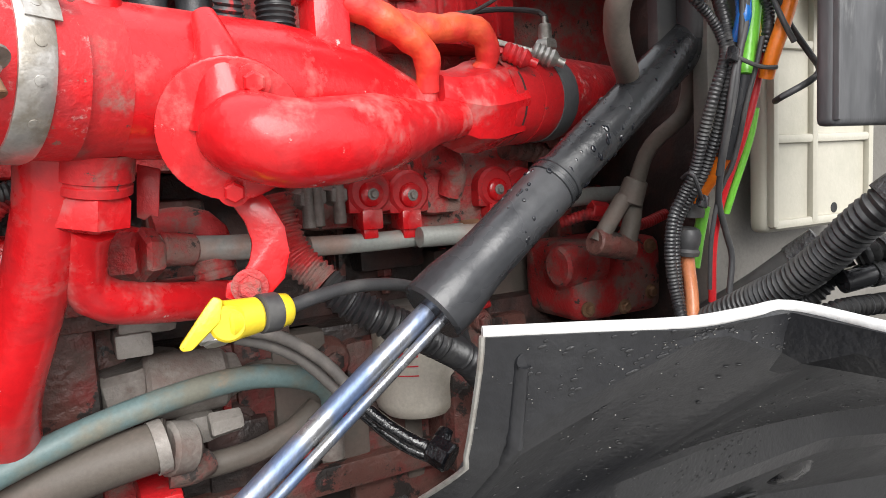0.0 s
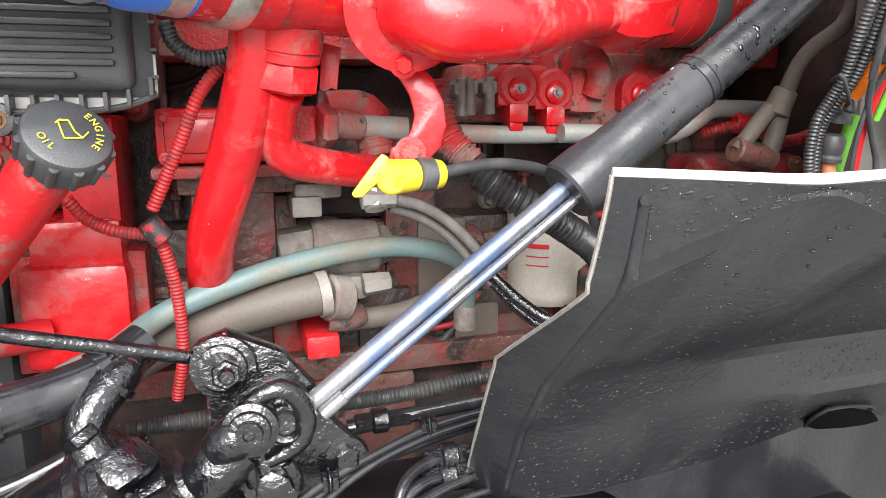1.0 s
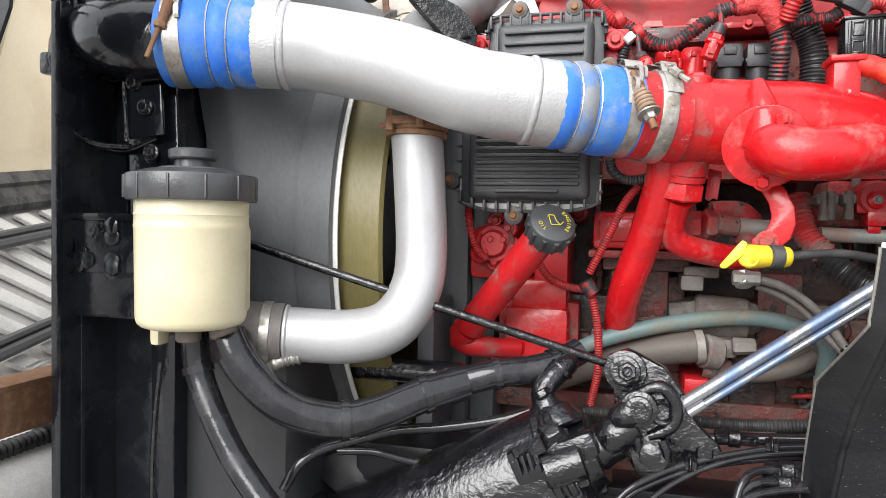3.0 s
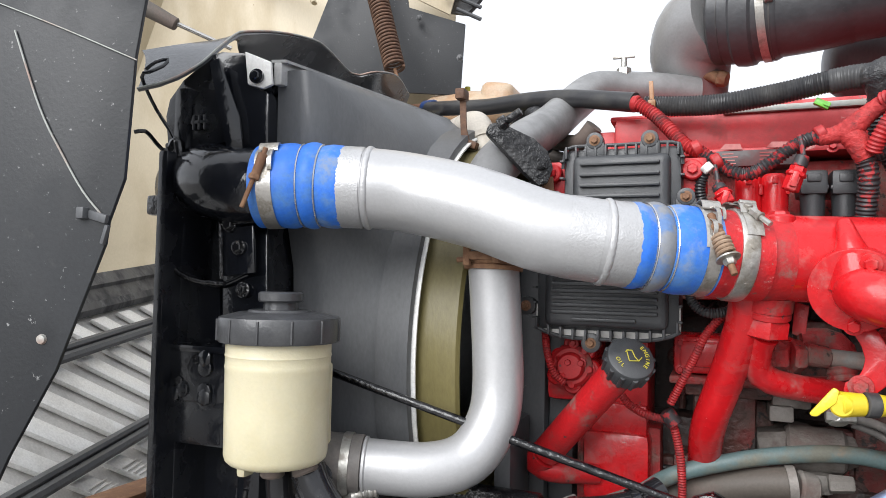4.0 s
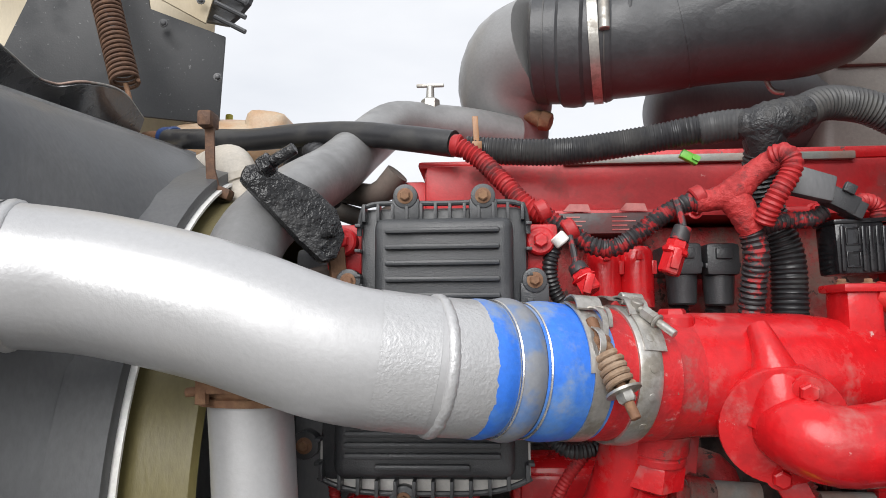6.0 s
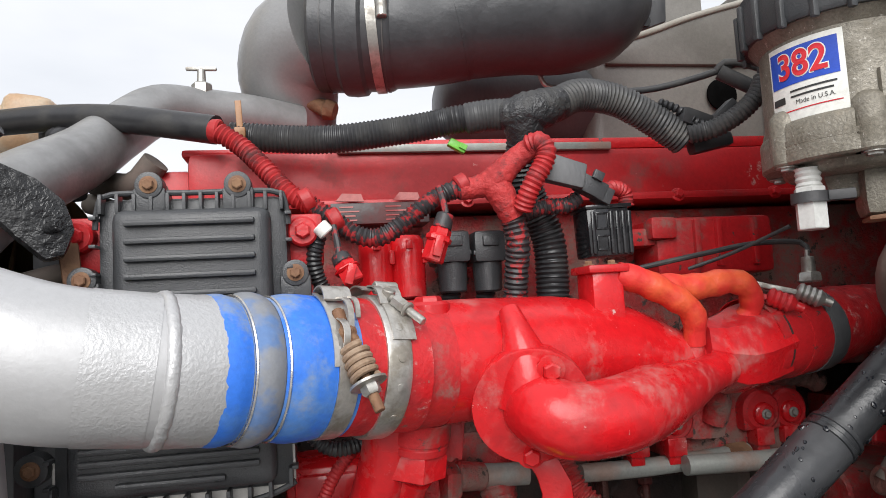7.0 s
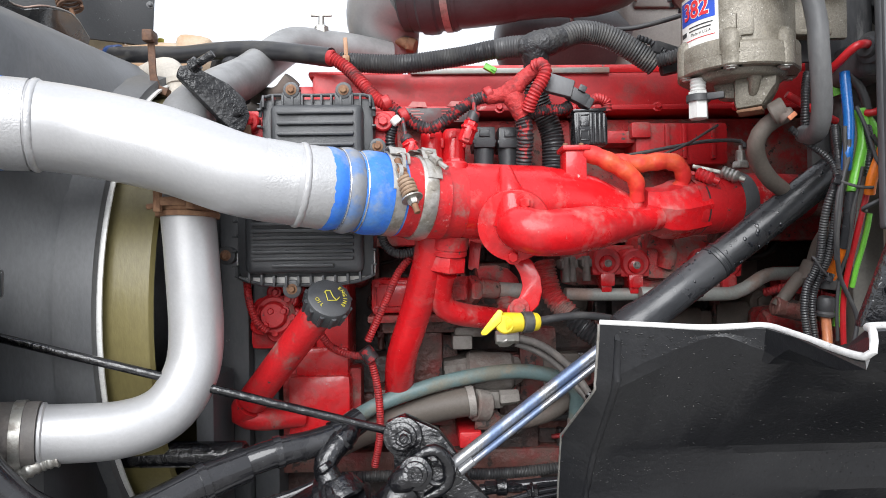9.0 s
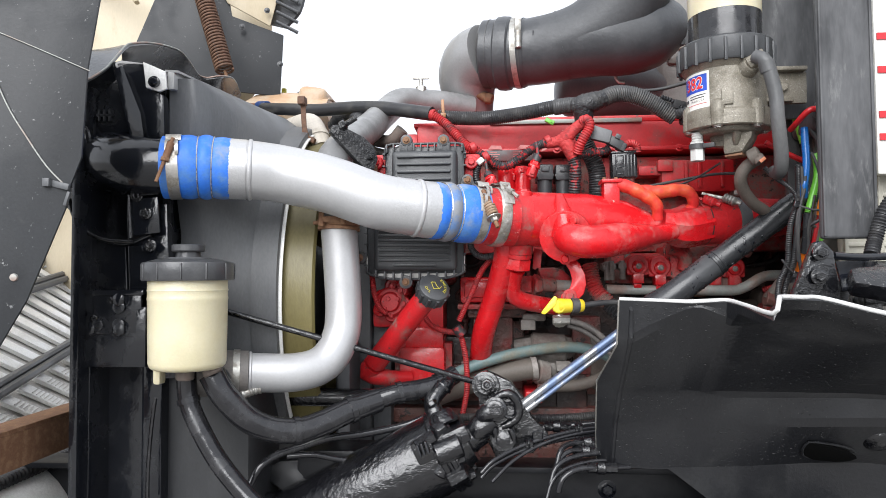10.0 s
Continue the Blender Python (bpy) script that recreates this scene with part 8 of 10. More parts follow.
runs = (
    ("corrugated_loom", [(0.552, 0.430, 1.588), (0.545, 0.425, 1.568), (0.536, 0.430, 1.537), (0.536, 0.442, 1.503), (0.540, 0.455, 1.473), (0.538, 0.466, 1.452), (0.530, 0.472, 1.431), (0.528, 0.475, 1.401), (0.531, 0.475, 1.371), (0.532, 0.470, 1.348), (0.527, 0.460, 1.331)], 0.0056, LOOM, (0.0036, 0.0009), "black corrugated loom in the wiring run"),
    ("corrugated_loom", [(0.554, 0.425, 1.588), (0.549, 0.420, 1.565), (0.546, 0.425, 1.537), (0.547, 0.437, 1.502), (0.549, 0.453, 1.470), (0.547, 0.468, 1.447), (0.544, 0.480, 1.424), (0.543, 0.483, 1.398), (0.546, 0.483, 1.362), (0.546, 0.478, 1.330)], 0.0056, LOOM, (0.0036, 0.0009), "black corrugated loom in the wiring run"),
    ("corrugated_loom", [(0.531, 0.460, 1.719), (0.525, 0.455, 1.696), (0.524, 0.455, 1.675), (0.526, 0.460, 1.652), (0.534, 0.470, 1.637)], 0.0058, LOOM, (0.0036, 0.0009), "short black corrugated loom under the filter"),
    ("corrugated_loom", [(0.495, 0.440, 1.641), (0.504, 0.435, 1.630), (0.515, 0.430, 1.617), (0.532, 0.430, 1.605), (0.544, 0.430, 1.592), (0.547, 0.425, 1.575)], 0.0046, LOOM, (0.0036, 0.0009), "slim black corrugated loom slanting to the wiring run"),
    ("corrugated_loom", [(0.561, 0.450, 1.644), (0.556, 0.440, 1.624), (0.553, 0.432, 1.606), (0.551, 0.425, 1.583)], 0.0066, LOOM, (0.0036, 0.0009), "black corrugated loom in the wiring run"),
    ("corrugated_loom", [(0.588, 0.425, 1.639), (0.584, 0.415, 1.623), (0.583, 0.410, 1.608), (0.579, 0.408, 1.591), (0.578, 0.412, 1.573)], 0.0052, LOOM, (0.0036, 0.0009), "black corrugated loom beside the green tube"),
    ("green_tube", [(0.585, 0.435, 1.663), (0.586, 0.430, 1.640), (0.582, 0.425, 1.616), (0.570, 0.420, 1.581), (0.562, 0.418, 1.554)], 0.0074, WIRE_GREEN, None, "bright green air tube in the wiring run"),
    ("green_tube", [(0.587, 0.436, 1.662), (0.597, 0.433, 1.647), (0.603, 0.430, 1.632), (0.606, 0.428, 1.616), (0.603, 0.430, 1.598)], 0.0058, WIRE_GREEN, None, "bright green air tube in the wiring run"),
    ("green_tube", [(0.578, 0.500, 1.785), (0.580, 0.500, 1.755), (0.588, 0.500, 1.723), (0.595, 0.500, 1.697)], 0.0085, WIRE_GREEN, None, "green air tube in the shade of the filter"),
    ("green_tube", [(0.592, 0.430, 1.527), (0.589, 0.432, 1.506), (0.586, 0.438, 1.482), (0.583, 0.445, 1.459), (0.582, 0.455, 1.431)], 0.0034, WIRE_GREEN, None, "slim green tube beside the cab"),
    ("green_tube", [(0.593, 0.490, 1.436), (0.590, 0.495, 1.405), (0.585, 0.497, 1.374)], 0.006, WIRE_GREEN, None, "green tube behind the copper-coloured tube"),
    ("orange_tube", [(0.606, 0.394, 1.650), (0.595, 0.394, 1.628), (0.589, 0.396, 1.607), (0.582, 0.398, 1.588), (0.578, 0.403, 1.569), (0.579, 0.410, 1.551)], 0.0066, WIRE_ORANGE, None, "orange air tube bent over a zip tie"),
    ("orange_tube", [(0.565, 0.442, 1.488), (0.566, 0.455, 1.471), (0.567, 0.472, 1.452), (0.566, 0.485, 1.431)], 0.0078, WIRE_ORANGE, None, "orange air tube ending in a sleeve"),
    ("copper_tube", [(0.563, 0.487, 1.399), (0.564, 0.485, 1.375), (0.562, 0.480, 1.352), (0.555, 0.473, 1.327)], 0.0066, COPPER, None, "dusty orange tube running down beside the looms"),
    ("red_cable", [(0.585, 0.418, 1.577), (0.582, 0.420, 1.552), (0.577, 0.424, 1.524), (0.574, 0.432, 1.495), (0.574, 0.445, 1.465), (0.574, 0.458, 1.429), (0.575, 0.465, 1.392), (0.577, 0.468, 1.344)], 0.0037, WIRE_RED, None, "red cable down the wiring run"),
    ("red_cable", [(0.518, 0.490, 1.697), (0.541, 0.490, 1.683), (0.565, 0.490, 1.671), (0.593, 0.500, 1.661)], 0.0052, WIRE_RED, None, "red cable behind the filter hose"),
    ("blue_tube", [(0.566, 0.435, 1.712), (0.565, 0.430, 1.681), (0.564, 0.425, 1.651), (0.559, 0.418, 1.624), (0.553, 0.412, 1.603), (0.556, 0.420, 1.584)], 0.0066, WIRE_BLUE, None, "bright blue air tube in the wiring run"),
    ("yellow_wire", [(0.594, 0.432, 1.619), (0.595, 0.430, 1.604), (0.596, 0.430, 1.589)], 0.003, YELLOW, None, "short yellow wire between the tubes"),
    ("black_cable", [(0.584, 0.450, 1.713), (0.593, 0.447, 1.697), (0.599, 0.445, 1.678), (0.603, 0.445, 1.657)], 0.0055, RUBBER, None, "black cable arching behind the tubes"),
    ("black_cable", [(0.571, 0.420, 1.664), (0.577, 0.415, 1.643), (0.576, 0.402, 1.618), (0.575, 0.390, 1.594), (0.582, 0.385, 1.577)], 0.0024, RUBBER, None, "thin black cable in the wiring run"),
    ("black_cable", [(0.554, 0.410, 1.620), (0.553, 0.410, 1.598), (0.545, 0.411, 1.567), (0.543, 0.414, 1.537), (0.544, 0.423, 1.503), (0.551, 0.435, 1.473), (0.561, 0.446, 1.443), (0.578, 0.452, 1.412), (0.586, 0.452, 1.388), (0.579, 0.450, 1.354)], 0.003, RUBBER, None, "thin black cable swinging out at its foot"),
    ("black_cable", [(0.568, 0.405, 1.585), (0.564, 0.409, 1.558), (0.560, 0.415, 1.530), (0.563, 0.425, 1.499), (0.563, 0.434, 1.473), (0.561, 0.445, 1.452), (0.561, 0.455, 1.407), (0.564, 0.460, 1.359)], 0.0022, RUBBER, None, "thin black cable in the wiring run"),
    ("black_cable", [(0.548, 0.408, 1.637), (0.549, 0.412, 1.581), (0.541, 0.413, 1.553), (0.541, 0.420, 1.514), (0.550, 0.437, 1.468)], 0.0026, RUBBER, None, "thin black cable in the wiring run"),
    ("green_sleeve", [(0.561, 0.418, 1.555), (0.562, 0.424, 1.530), (0.563, 0.432, 1.507), (0.564, 0.442, 1.484)], 0.0074, SLEEVE, None, "dark grey sleeve over the green tube"),
    ("black_cable", [(0.578, 0.400, 1.624), (0.592, 0.400, 1.601), (0.608, 0.398, 1.583), (0.616, 0.390, 1.565), (0.601, 0.375, 1.554), (0.571, 0.360, 1.544), (0.552, 0.360, 1.536), (0.545, 0.370, 1.530), (0.557, 0.385, 1.528)], 0.0028, RUBBER, None, "thin black cable looped beside the cab"),
    ("cab_loom", [(0.568, 0.500, 1.302), (0.567, 0.460, 1.327), (0.572, 0.420, 1.351), (0.571, 0.380, 1.374), (0.571, 0.350, 1.398), (0.566, 0.320, 1.426), (0.567, 0.300, 1.443), (0.581, 0.280, 1.463)], 0.0165, LOOM_DUSTY, (0.0055, 0.0022), "thick grey corrugated loom climbing to the cab"),
    ("cab_loom", [(0.597, 0.500, 1.321), (0.616, 0.460, 1.351), (0.629, 0.420, 1.384), (0.641, 0.400, 1.403)], 0.012, RUBBER, None, "dull black hose beside the cab loom"),
    ("cab_loom", [(0.571, 0.380, 1.347), (0.587, 0.370, 1.363), (0.599, 0.360, 1.380), (0.610, 0.350, 1.387)], 0.010, LOOM, (0.005, 0.002), "black corrugated loom beside the cab"),
    ("cab_loom", [(0.548, 0.340, 1.354), (0.569, 0.330, 1.359), (0.615, 0.320, 1.359), (0.646, 0.310, 1.358)], 0.009, LOOM, (0.005, 0.002), "black corrugated loom beside the cab"),
    ("cab_loom", [(0.578, 0.340, 1.378), (0.600, 0.330, 1.383), (0.630, 0.320, 1.387)], 0.010, RUBBER_GLOSS, None, "wet black cable beside the cab"),
    ("cab_loom", [(0.597, 0.340, 1.396), (0.607, 0.330, 1.401), (0.646, 0.320, 1.405)], 0.011, LOOM, (0.005, 0.002), "black corrugated loom beside the cab"),
)
for nm, pts, r, m, rg, lab_ in runs:
    wall_ = tube(pts, r, 14, step=0.005 if rg else 0.008, ridge=rg)
    if nm == "cab_loom":
        cl_ = thing(nm, pts[0], lab_, "wiring loom", "cab looms")
        part("loom_wall", wall_, m, cl_)
        part("tape_wrap", tube([Vector(pts[-2]).lerp(Vector(pts[-1]), k / 3) for k in range(4)], r * 1.12, 16), TAPE_BLACK, cl_)
    else:
        solo(nm, wall_, m, lab_, "air tube" if "tube" in nm else "cable", "wiring run")
for q, prof in (((0.566, 0.484, 1.434), [(0, 0.010), (0.0, 0.0125), (0.004, 0.0132), (0.012, 0.0118), (0.016, 0.0095)]), ((0.563, 0.487, 1.395), [(0, 0.0072), (0.001, 0.0118), (0.005, 0.0126), (0.008, 0.0105), (0.013, 0.0118), (0.022, 0.0122), (0.027, 0.010), (0.029, 0.006)])):
    solo("tube_sleeve", lathe(Vector(q) - Vector((0, 0, 0.006)), (0.06, -0.1, 1), prof, 22), RUBBER, "black rubber sleeve on an orange tube", "sleeve", "tube sleeves")
for pts in ([(0.539, 0.412, 1.570), (0.547, 0.408, 1.565), (0.559, 0.404, 1.560), (0.568, 0.400, 1.558), (0.576, 0.397, 1.558)], [(0.553, 0.458, 1.444), (0.536, 0.447, 1.456), (0.526, 0.444, 1.469), (0.528, 0.452, 1.471), (0.535, 0.465, 1.467)]):
    tie = thing("zip_tie", pts[0], "black zip tie round the wiring run", "zip tie", "zip ties")
    part("strap", tube(pts, 0.0019, 8, step=0.006), RUBBER, tie)
    part("buckle", box(pts[0], (0.010, 0.007, 0.012), (0, 20, 0), 0.0015), RUBBER_GLOSS, tie)

# ---- cab side: cowl post, ribbed box, firewall ----
post = thing("cowl_post", (0.59, 0.36, 1.5), "weathered grey rubber-faced cowl post beside the cab", "post")
PX0, PX1 = 0.543, 0.632
PZ = 1.503
part("face", join(span((PX0, 0.326, PZ), (PX1, 0.342, 2.6), 0.006, 3)), POST, post)
part("ridge", join(span((PX0 + 0.083, 0.323, PZ + 0.004), (PX0 + 0.088, 0.33, 2.6), 0.0015), span((PX0 + 0.001, 0.323, PZ + 0.004), (PX0 + 0.006, 0.33, 2.6), 0.0015)), POST, post)
rb_ = thing("ribbed_box", (0.72, 0.46, 1.40), "cream ribbed plastic box on the firewall", "box")
part("shell", span((0.634, 0.449, 1.406), (0.806, 0.472, 2.2), 0.010, 3), CREAM_BOX, rb_)
for x0, x1, r in ((0.636, 0.644, 0.003), (0.697, 0.706, 0.003), (0.794, 0.803, 0.003)):
    part("rib", span((x0, 0.4425, 1.412), (x1, 0.4515, 2.2), r), CREAM_BOX, rb_)
for z in (1.410, 1.494, 1.585, 1.68, 1.78):
    part("cross_rib", span((0.6405, 0.4435, z), (0.80, 0.4515, z + 0.009), 0.003), CREAM_BOX, rb_)
# Black disc in place of the screw hole's shaded depth.
part("screw_hole", plate(disc_outline((0.742, 0.4485, 1.425), (0, -1, 0), 0.0055, 16), (0, -1, 0), 0.002, 0), DARK_VOID, rb_)
wall = thing("cab_firewall", (0.8, 1.1, 0.9), "grey-painted cab firewall, grubby with engine dirt", "firewall")
part("main_wall", span((0.80, 0.52, 0.75), (0.84, 2.0, 2.2), 0.01), FIREWALL, wall)
part("door_panel", span((0.612, 0.50, 1.20), (1.10, 0.52, 2.2), 0.004), FIREWALL, wall)
part("side_panel", span((0.735, 0.60, 0.95), (0.92, 0.62, 1.50), 0.006), FIREWALL, wall)
part("insulation_mat", join(span((0.793, 0.63, 0.9), (0.799, 2.0, 1.72), 0.002), span((0.62, 0.98, 0.9), (0.80, 1.0, 1.66), 0.004)), DARK_CAST, wall, "black oily insulation mat")
part("toe_board", span((0.80, 0.60, 0.95), (0.95, 0.66, 1.20), 0.01), FIREWALL, wall)
W0, W1 = (0.455, 1.100, 1.881), (0.543, 1.100, 2.065)
part("cowl_box", join(span((W0[0], 1.08, 1.6), (0.82, 1.9, W1[2]), 0.03, 3), span((0.36, 1.15, W1[2] + 0.02), (0.95, 2.0, W1[2] + 0.035), 0.004)), FIREWALL, wall)
SH = [Vector(p) for p in [(0.492, 1.070, 2.045), (0.510, 1.070, 2.068), (0.580, 1.070, 2.090), (0.680, 1.070, 2.125), (0.860, 1.070, 2.175)]]
part("cowl_shelf", plate([tuple(p) for p in SH] + [(0.860, 1.070, 2.03), (0.492, 1.070, 2.03)], (0, -1, 0), 0.03, 0.006), FIREWALL, wall)
# Lip and edge use the lightened grey to paint the lit shelf edge.
part("shelf_lip", shell([SH, [p + Vector((0, 0.10, 0.012)) for p in SH]], 0.006), LIP_LIT, wall, "shelf lip, lightened in colour for its lit edge")
part("lip_edge", tube(SH, 0.006, 10), LIP_LIT, wall)
# The hole is a black disc, its shade painted.
part("cowl_recess", plate(disc_outline(Vector((0.715, 1.070, 1.974)), (0, -1, 0), 0.03, 24), (0, -1, 0), 0.004, 0.001), HOLE_SHADE, wall, "black disc painting the shade inside a round hole")
hb = part("hinge_plate", plate([(0.450, 0.900, 2.011), (0.454, 0.900, 2.055), (0.521, 0.900, 2.078), (0.518, 0.900, 2.036)], (0, -1, 0), 0.008, 0.003), POST, wall, "grey bolted bracket plate")
# Bolt holes are black discs that paint the shade within.
for q in [(0.456, 0.895, 2.027), (0.480, 0.895, 2.034)]:
    part("plate_hole", plate(disc_outline(q, (0, -1, 0), 0.009, 20), (0, -1, 0), 0.003, 0), DARK_VOID, hb)
part("rear_panel", span((0.33, 1.32, 1.4), (0.85, 1.34, 2.35), 0.004), FIREWALL, wall)
solo("muffler", lathe((0.185, 1.12, 1.972), (1, 0.1, 0.02), [(0, 0.0), (0.002, 0.03), (0.012, 0.055), (0.03, 0.069), (0.06, 0.0755), (0.26, 0.077), (0.30, 0.07)], 36), SHROUD, "dull grey rounded canister behind the engine", "canister")
solo("wire_handle", tube([(0.325, 0.950, 1.998), (0.322, 0.950, 1.975), (0.325, 0.950, 1.959), (0.333, 0.950, 1.948), (0.347, 0.950, 1.946)], 0.004, 10), ZINC, "bent steel wire under the duct", "wire")
step = thing("hinge_bracket", (0.481, 0.220, 1.432), "black-painted bracket with two bolts and wet edges", "bracket")
part("plate", plate([(0.439, 0.220, 1.403), (0.479, 0.220, 1.492), (0.494, 0.220, 1.496), (0.510, 0.220, 1.479), (0.519, 0.220, 1.406)], (0.1, -1, 0), 0.014, 0.005), BLACK_WET, step)
for q in [(0.484, 0.210, 1.477), (0.481, 0.210, 1.441)]:
    part("bolt", hexbolt(q, (0, -1, 0), 0.008, 0.007), BLACK_WET, step)
part("arm", join(tube([(0.512, 0.230, 1.473), (0.555, 0.240, 1.470), (0.633, 0.260, 1.473)], 0.006, 10), plate([(0.531, 0.260, 1.471), (0.633, 0.260, 1.470), (0.596, 0.200, 1.419), (0.508, 0.200, 1.420)], (0, -0.6, 1), 0.008, 0.002)), BLACK_PAINT, step)
part("cover", plate([(0.521, 0.200, 1.457), (0.566, 0.200, 1.463), (0.614, 0.200, 1.456), (0.589, 0.160, 1.416), (0.514, 0.180, 1.428)], (0, -0.7, 0.8), 0.03, 0.008), BLACK_WET, step)
rub = thing("cowl_insulation", (0.66, 0.52, 1.6), "black moulded insulation and grommets behind the wiring", "insulation")
part("mat", span((0.575, 0.530, 1.585), (0.730, 0.545, 2.05), 0.004), RUBBER, rub)
part("moulded_step", span((0.60, 0.505, 1.60), (0.64, 0.535, 1.72), 0.012, 3), RUBBER, rub)
part("moulded_step", span((0.645, 0.49, 1.79), (0.72, 0.535, 1.87), 0.02, 3), RUBBER, rub)
part("grommet", lathe((0.655, 0.486, 1.835), (-0.2, -1, 0), [(0, 0.024), (0.004, 0.023), (0.006, 0.016), (0.002, 0.012), (0.002, 0.0)], 28), RUBBER, rub)
lug = thing("cable_terminal", (0.60, 0.42, 1.735), "grey cast cable terminal on the cowl", "terminal")
part("terminal_block", span((0.582, 0.412, 1.705), (0.635, 0.53, 1.757), 0.014, 3), POST, lug)
part("terminal_collar", lathe((0.592, 0.412, 1.737), (-1, -0.35, 0), [(0, 0.021), (0.010, 0.020), (0.012, 0.014), (0.018, 0.012)], 24), POST, lug)
solo("terminal_cable", tube([(0.588, 0.408, 1.739), (0.571, 0.400, 1.739), (0.560, 0.400, 1.736), (0.554, 0.408, 1.730), (0.550, 0.420, 1.722), (0.548, 0.450, 1.712)], 0.0054, 16), WIRE_RED, "red battery cable looping from the terminal", "cable")
solo("terminal_cable", tube([(0.633, 0.430, 1.713), (0.626, 0.425, 1.688), (0.612, 0.420, 1.666), (0.596, 0.420, 1.657), (0.588, 0.428, 1.657)], 0.0048, 14), WIRE_RED, "thin red cable looping below the terminal", "cable")
solo("label_board", join(span(((0.675, 0.400, 1.830)[0], 0.40, 1.62), (0.95, 0.42, 2.3), 0.004)), WHITE_PLASTIC, "white board with faint red print behind the post", "board")
solo("print_bars", join(*[span(((0.679, 0.400, 1.830)[0], 0.397, z), (0.9, 0.401, z + 0.012), 0) for z in (1.68, 1.72, 1.80, 1.86)]), LABEL_RED, "faint red print on the board", "print")
solo("cowl_loom", tube([(0.660, 0.300, 1.586), (0.630, 0.300, 1.549), (0.613, 0.300, 1.504), (0.600, 0.290, 1.476)], 0.012, 14, ridge=(0.005, 0.002)), LOOM, "corrugated loom beside the cowl post", "wiring loom")

# ---- harness over the engine ----
trunk = thing("main_harness", (0.191, 0.680, 1.817), "thick black corrugated harness over the valve cover", "wiring loom")
part("smooth_sleeve", tube([(-0.640, 1.04, 1.922), (-0.546, 0.965, 1.900), (-0.450, 0.905, 1.881), (-0.362, 0.850, 1.871), (-0.282, 0.808, 1.860), (-0.208, 0.768, 1.842), (-0.140, 0.735, 1.824)], 0.0165, 20), LOOM, trunk)
part("long_conduit", tube([(-0.125, 0.735, 1.817), (-0.062, 0.730, 1.811), (-0.011, 0.720, 1.808), (0.040, 0.710, 1.811), (0.090, 0.700, 1.816), (0.127, 0.690, 1.821), (0.145, 0.685, 1.822)], 0.0165, 24, ridge=(0.0046, 0.0016)), LOOM, trunk)
part("joint_sleeve", tube([(0.138, 0.687, 1.821), (0.163, 0.680, 1.823), (0.184, 0.672, 1.822)], 0.0182, 22, ridge=(0.0046, 0.001)), LOOM_DUSTY, trunk)
part("taped_knot", join(tube([(0.176, 0.672, 1.821), (0.195, 0.664, 1.820), (0.216, 0.662, 1.824), (0.245, 0.670, 1.835)], [0.0165, 0.024, 0.023, 0.019], 20, ridge=(0.011, 0.0012)), tube([(0.198, 0.664, 1.818), (0.201, 0.670, 1.803), (0.202, 0.676, 1.790)], [0.024, 0.023, 0.0195], 20)), TAPE_BLACK, trunk, "taped harness joint")
part("rear_conduit", tube([(0.238, 0.672, 1.831), (0.267, 0.678, 1.845), (0.297, 0.685, 1.847), (0.324, 0.686, 1.841), (0.350, 0.686, 1.828), (0.376, 0.686, 1.812), (0.404, 0.686, 1.793)], 0.0195, 24, ridge=(0.0050, 0.0018)), LOOM_DUSTY, trunk)
part("down_conduit", tube([(0.201, 0.674, 1.797), (0.202, 0.690, 1.766), (0.210, 0.700, 1.736), (0.228, 0.706, 1.697), (0.234, 0.706, 1.665), (0.233, 0.706, 1.60)], 0.0200, 22, ridge=(0.0056, 0.002)), LOOM, trunk)
ht = thing("harness_tail", (0.42, 0.66, 1.79), "dusty cables and torn tape at the harness end", "wiring loom")
part("grey_branch", tube([(0.400, 0.668, 1.795), (0.425, 0.655, 1.799), (0.450, 0.645, 1.812), (0.472, 0.640, 1.832), (0.485, 0.640, 1.855)], 0.0115, 16, ridge=(0.005, 0.0018)), LOOM_DUSTY, ht)
part("thin_cable", tube([(0.300, 0.700, 1.858), (0.364, 0.700, 1.859), (0.410, 0.690, 1.866), (0.448, 0.680, 1.875), (0.470, 0.672, 1.882)], 0.0042, 10), RUBBER, ht)
part("cable_loop", join(tube([(0.450, 0.68, 1.875), (0.458, 0.672, 1.884), (0.480, 0.665, 1.880), (0.50, 0.66, 1.872)], 0.0045, 10), tube([(0.452, 0.676, 1.874), (0.470, 0.67, 1.862), (0.49, 0.665, 1.85)], 0.009, 12)), RUBBER, ht)
part("torn_tape", join(box((0.418, 0.68, 1.815), (0.05, 0.02, 0.022), (0, 14, 10), 0.007), box((0.44, 0.69, 1.790), (0.055, 0.02, 0.018), (0, -12, 0), 0.006), box((0.455, 0.68, 1.825), (0.04, 0.016, 0.014), (0, -40, 0), 0.005)), RUBBER, ht, "ragged black tape")
part("frayed_edge", tube([(0.372, 0.680, 1.838), (0.392, 0.675, 1.828), (0.412, 0.672, 1.812), (0.425, 0.67, 1.806)], 0.006, 10, ridge=(0.006, 0.002)), LOOM, ht)
solo("green_clip", join(box((0.129, 0.700, 1.793), (0.022, 0.010, 0.010), (0, 30, 0), 0.002), box(Vector((0.135, 0.700, 1.791)) + Vector((0, -0.006, 0)), (0.008, 0.004, 0.006), (0, 30, 0), 0)), WIRE_GREEN, "bright green plastic clip under the harness", "clip")
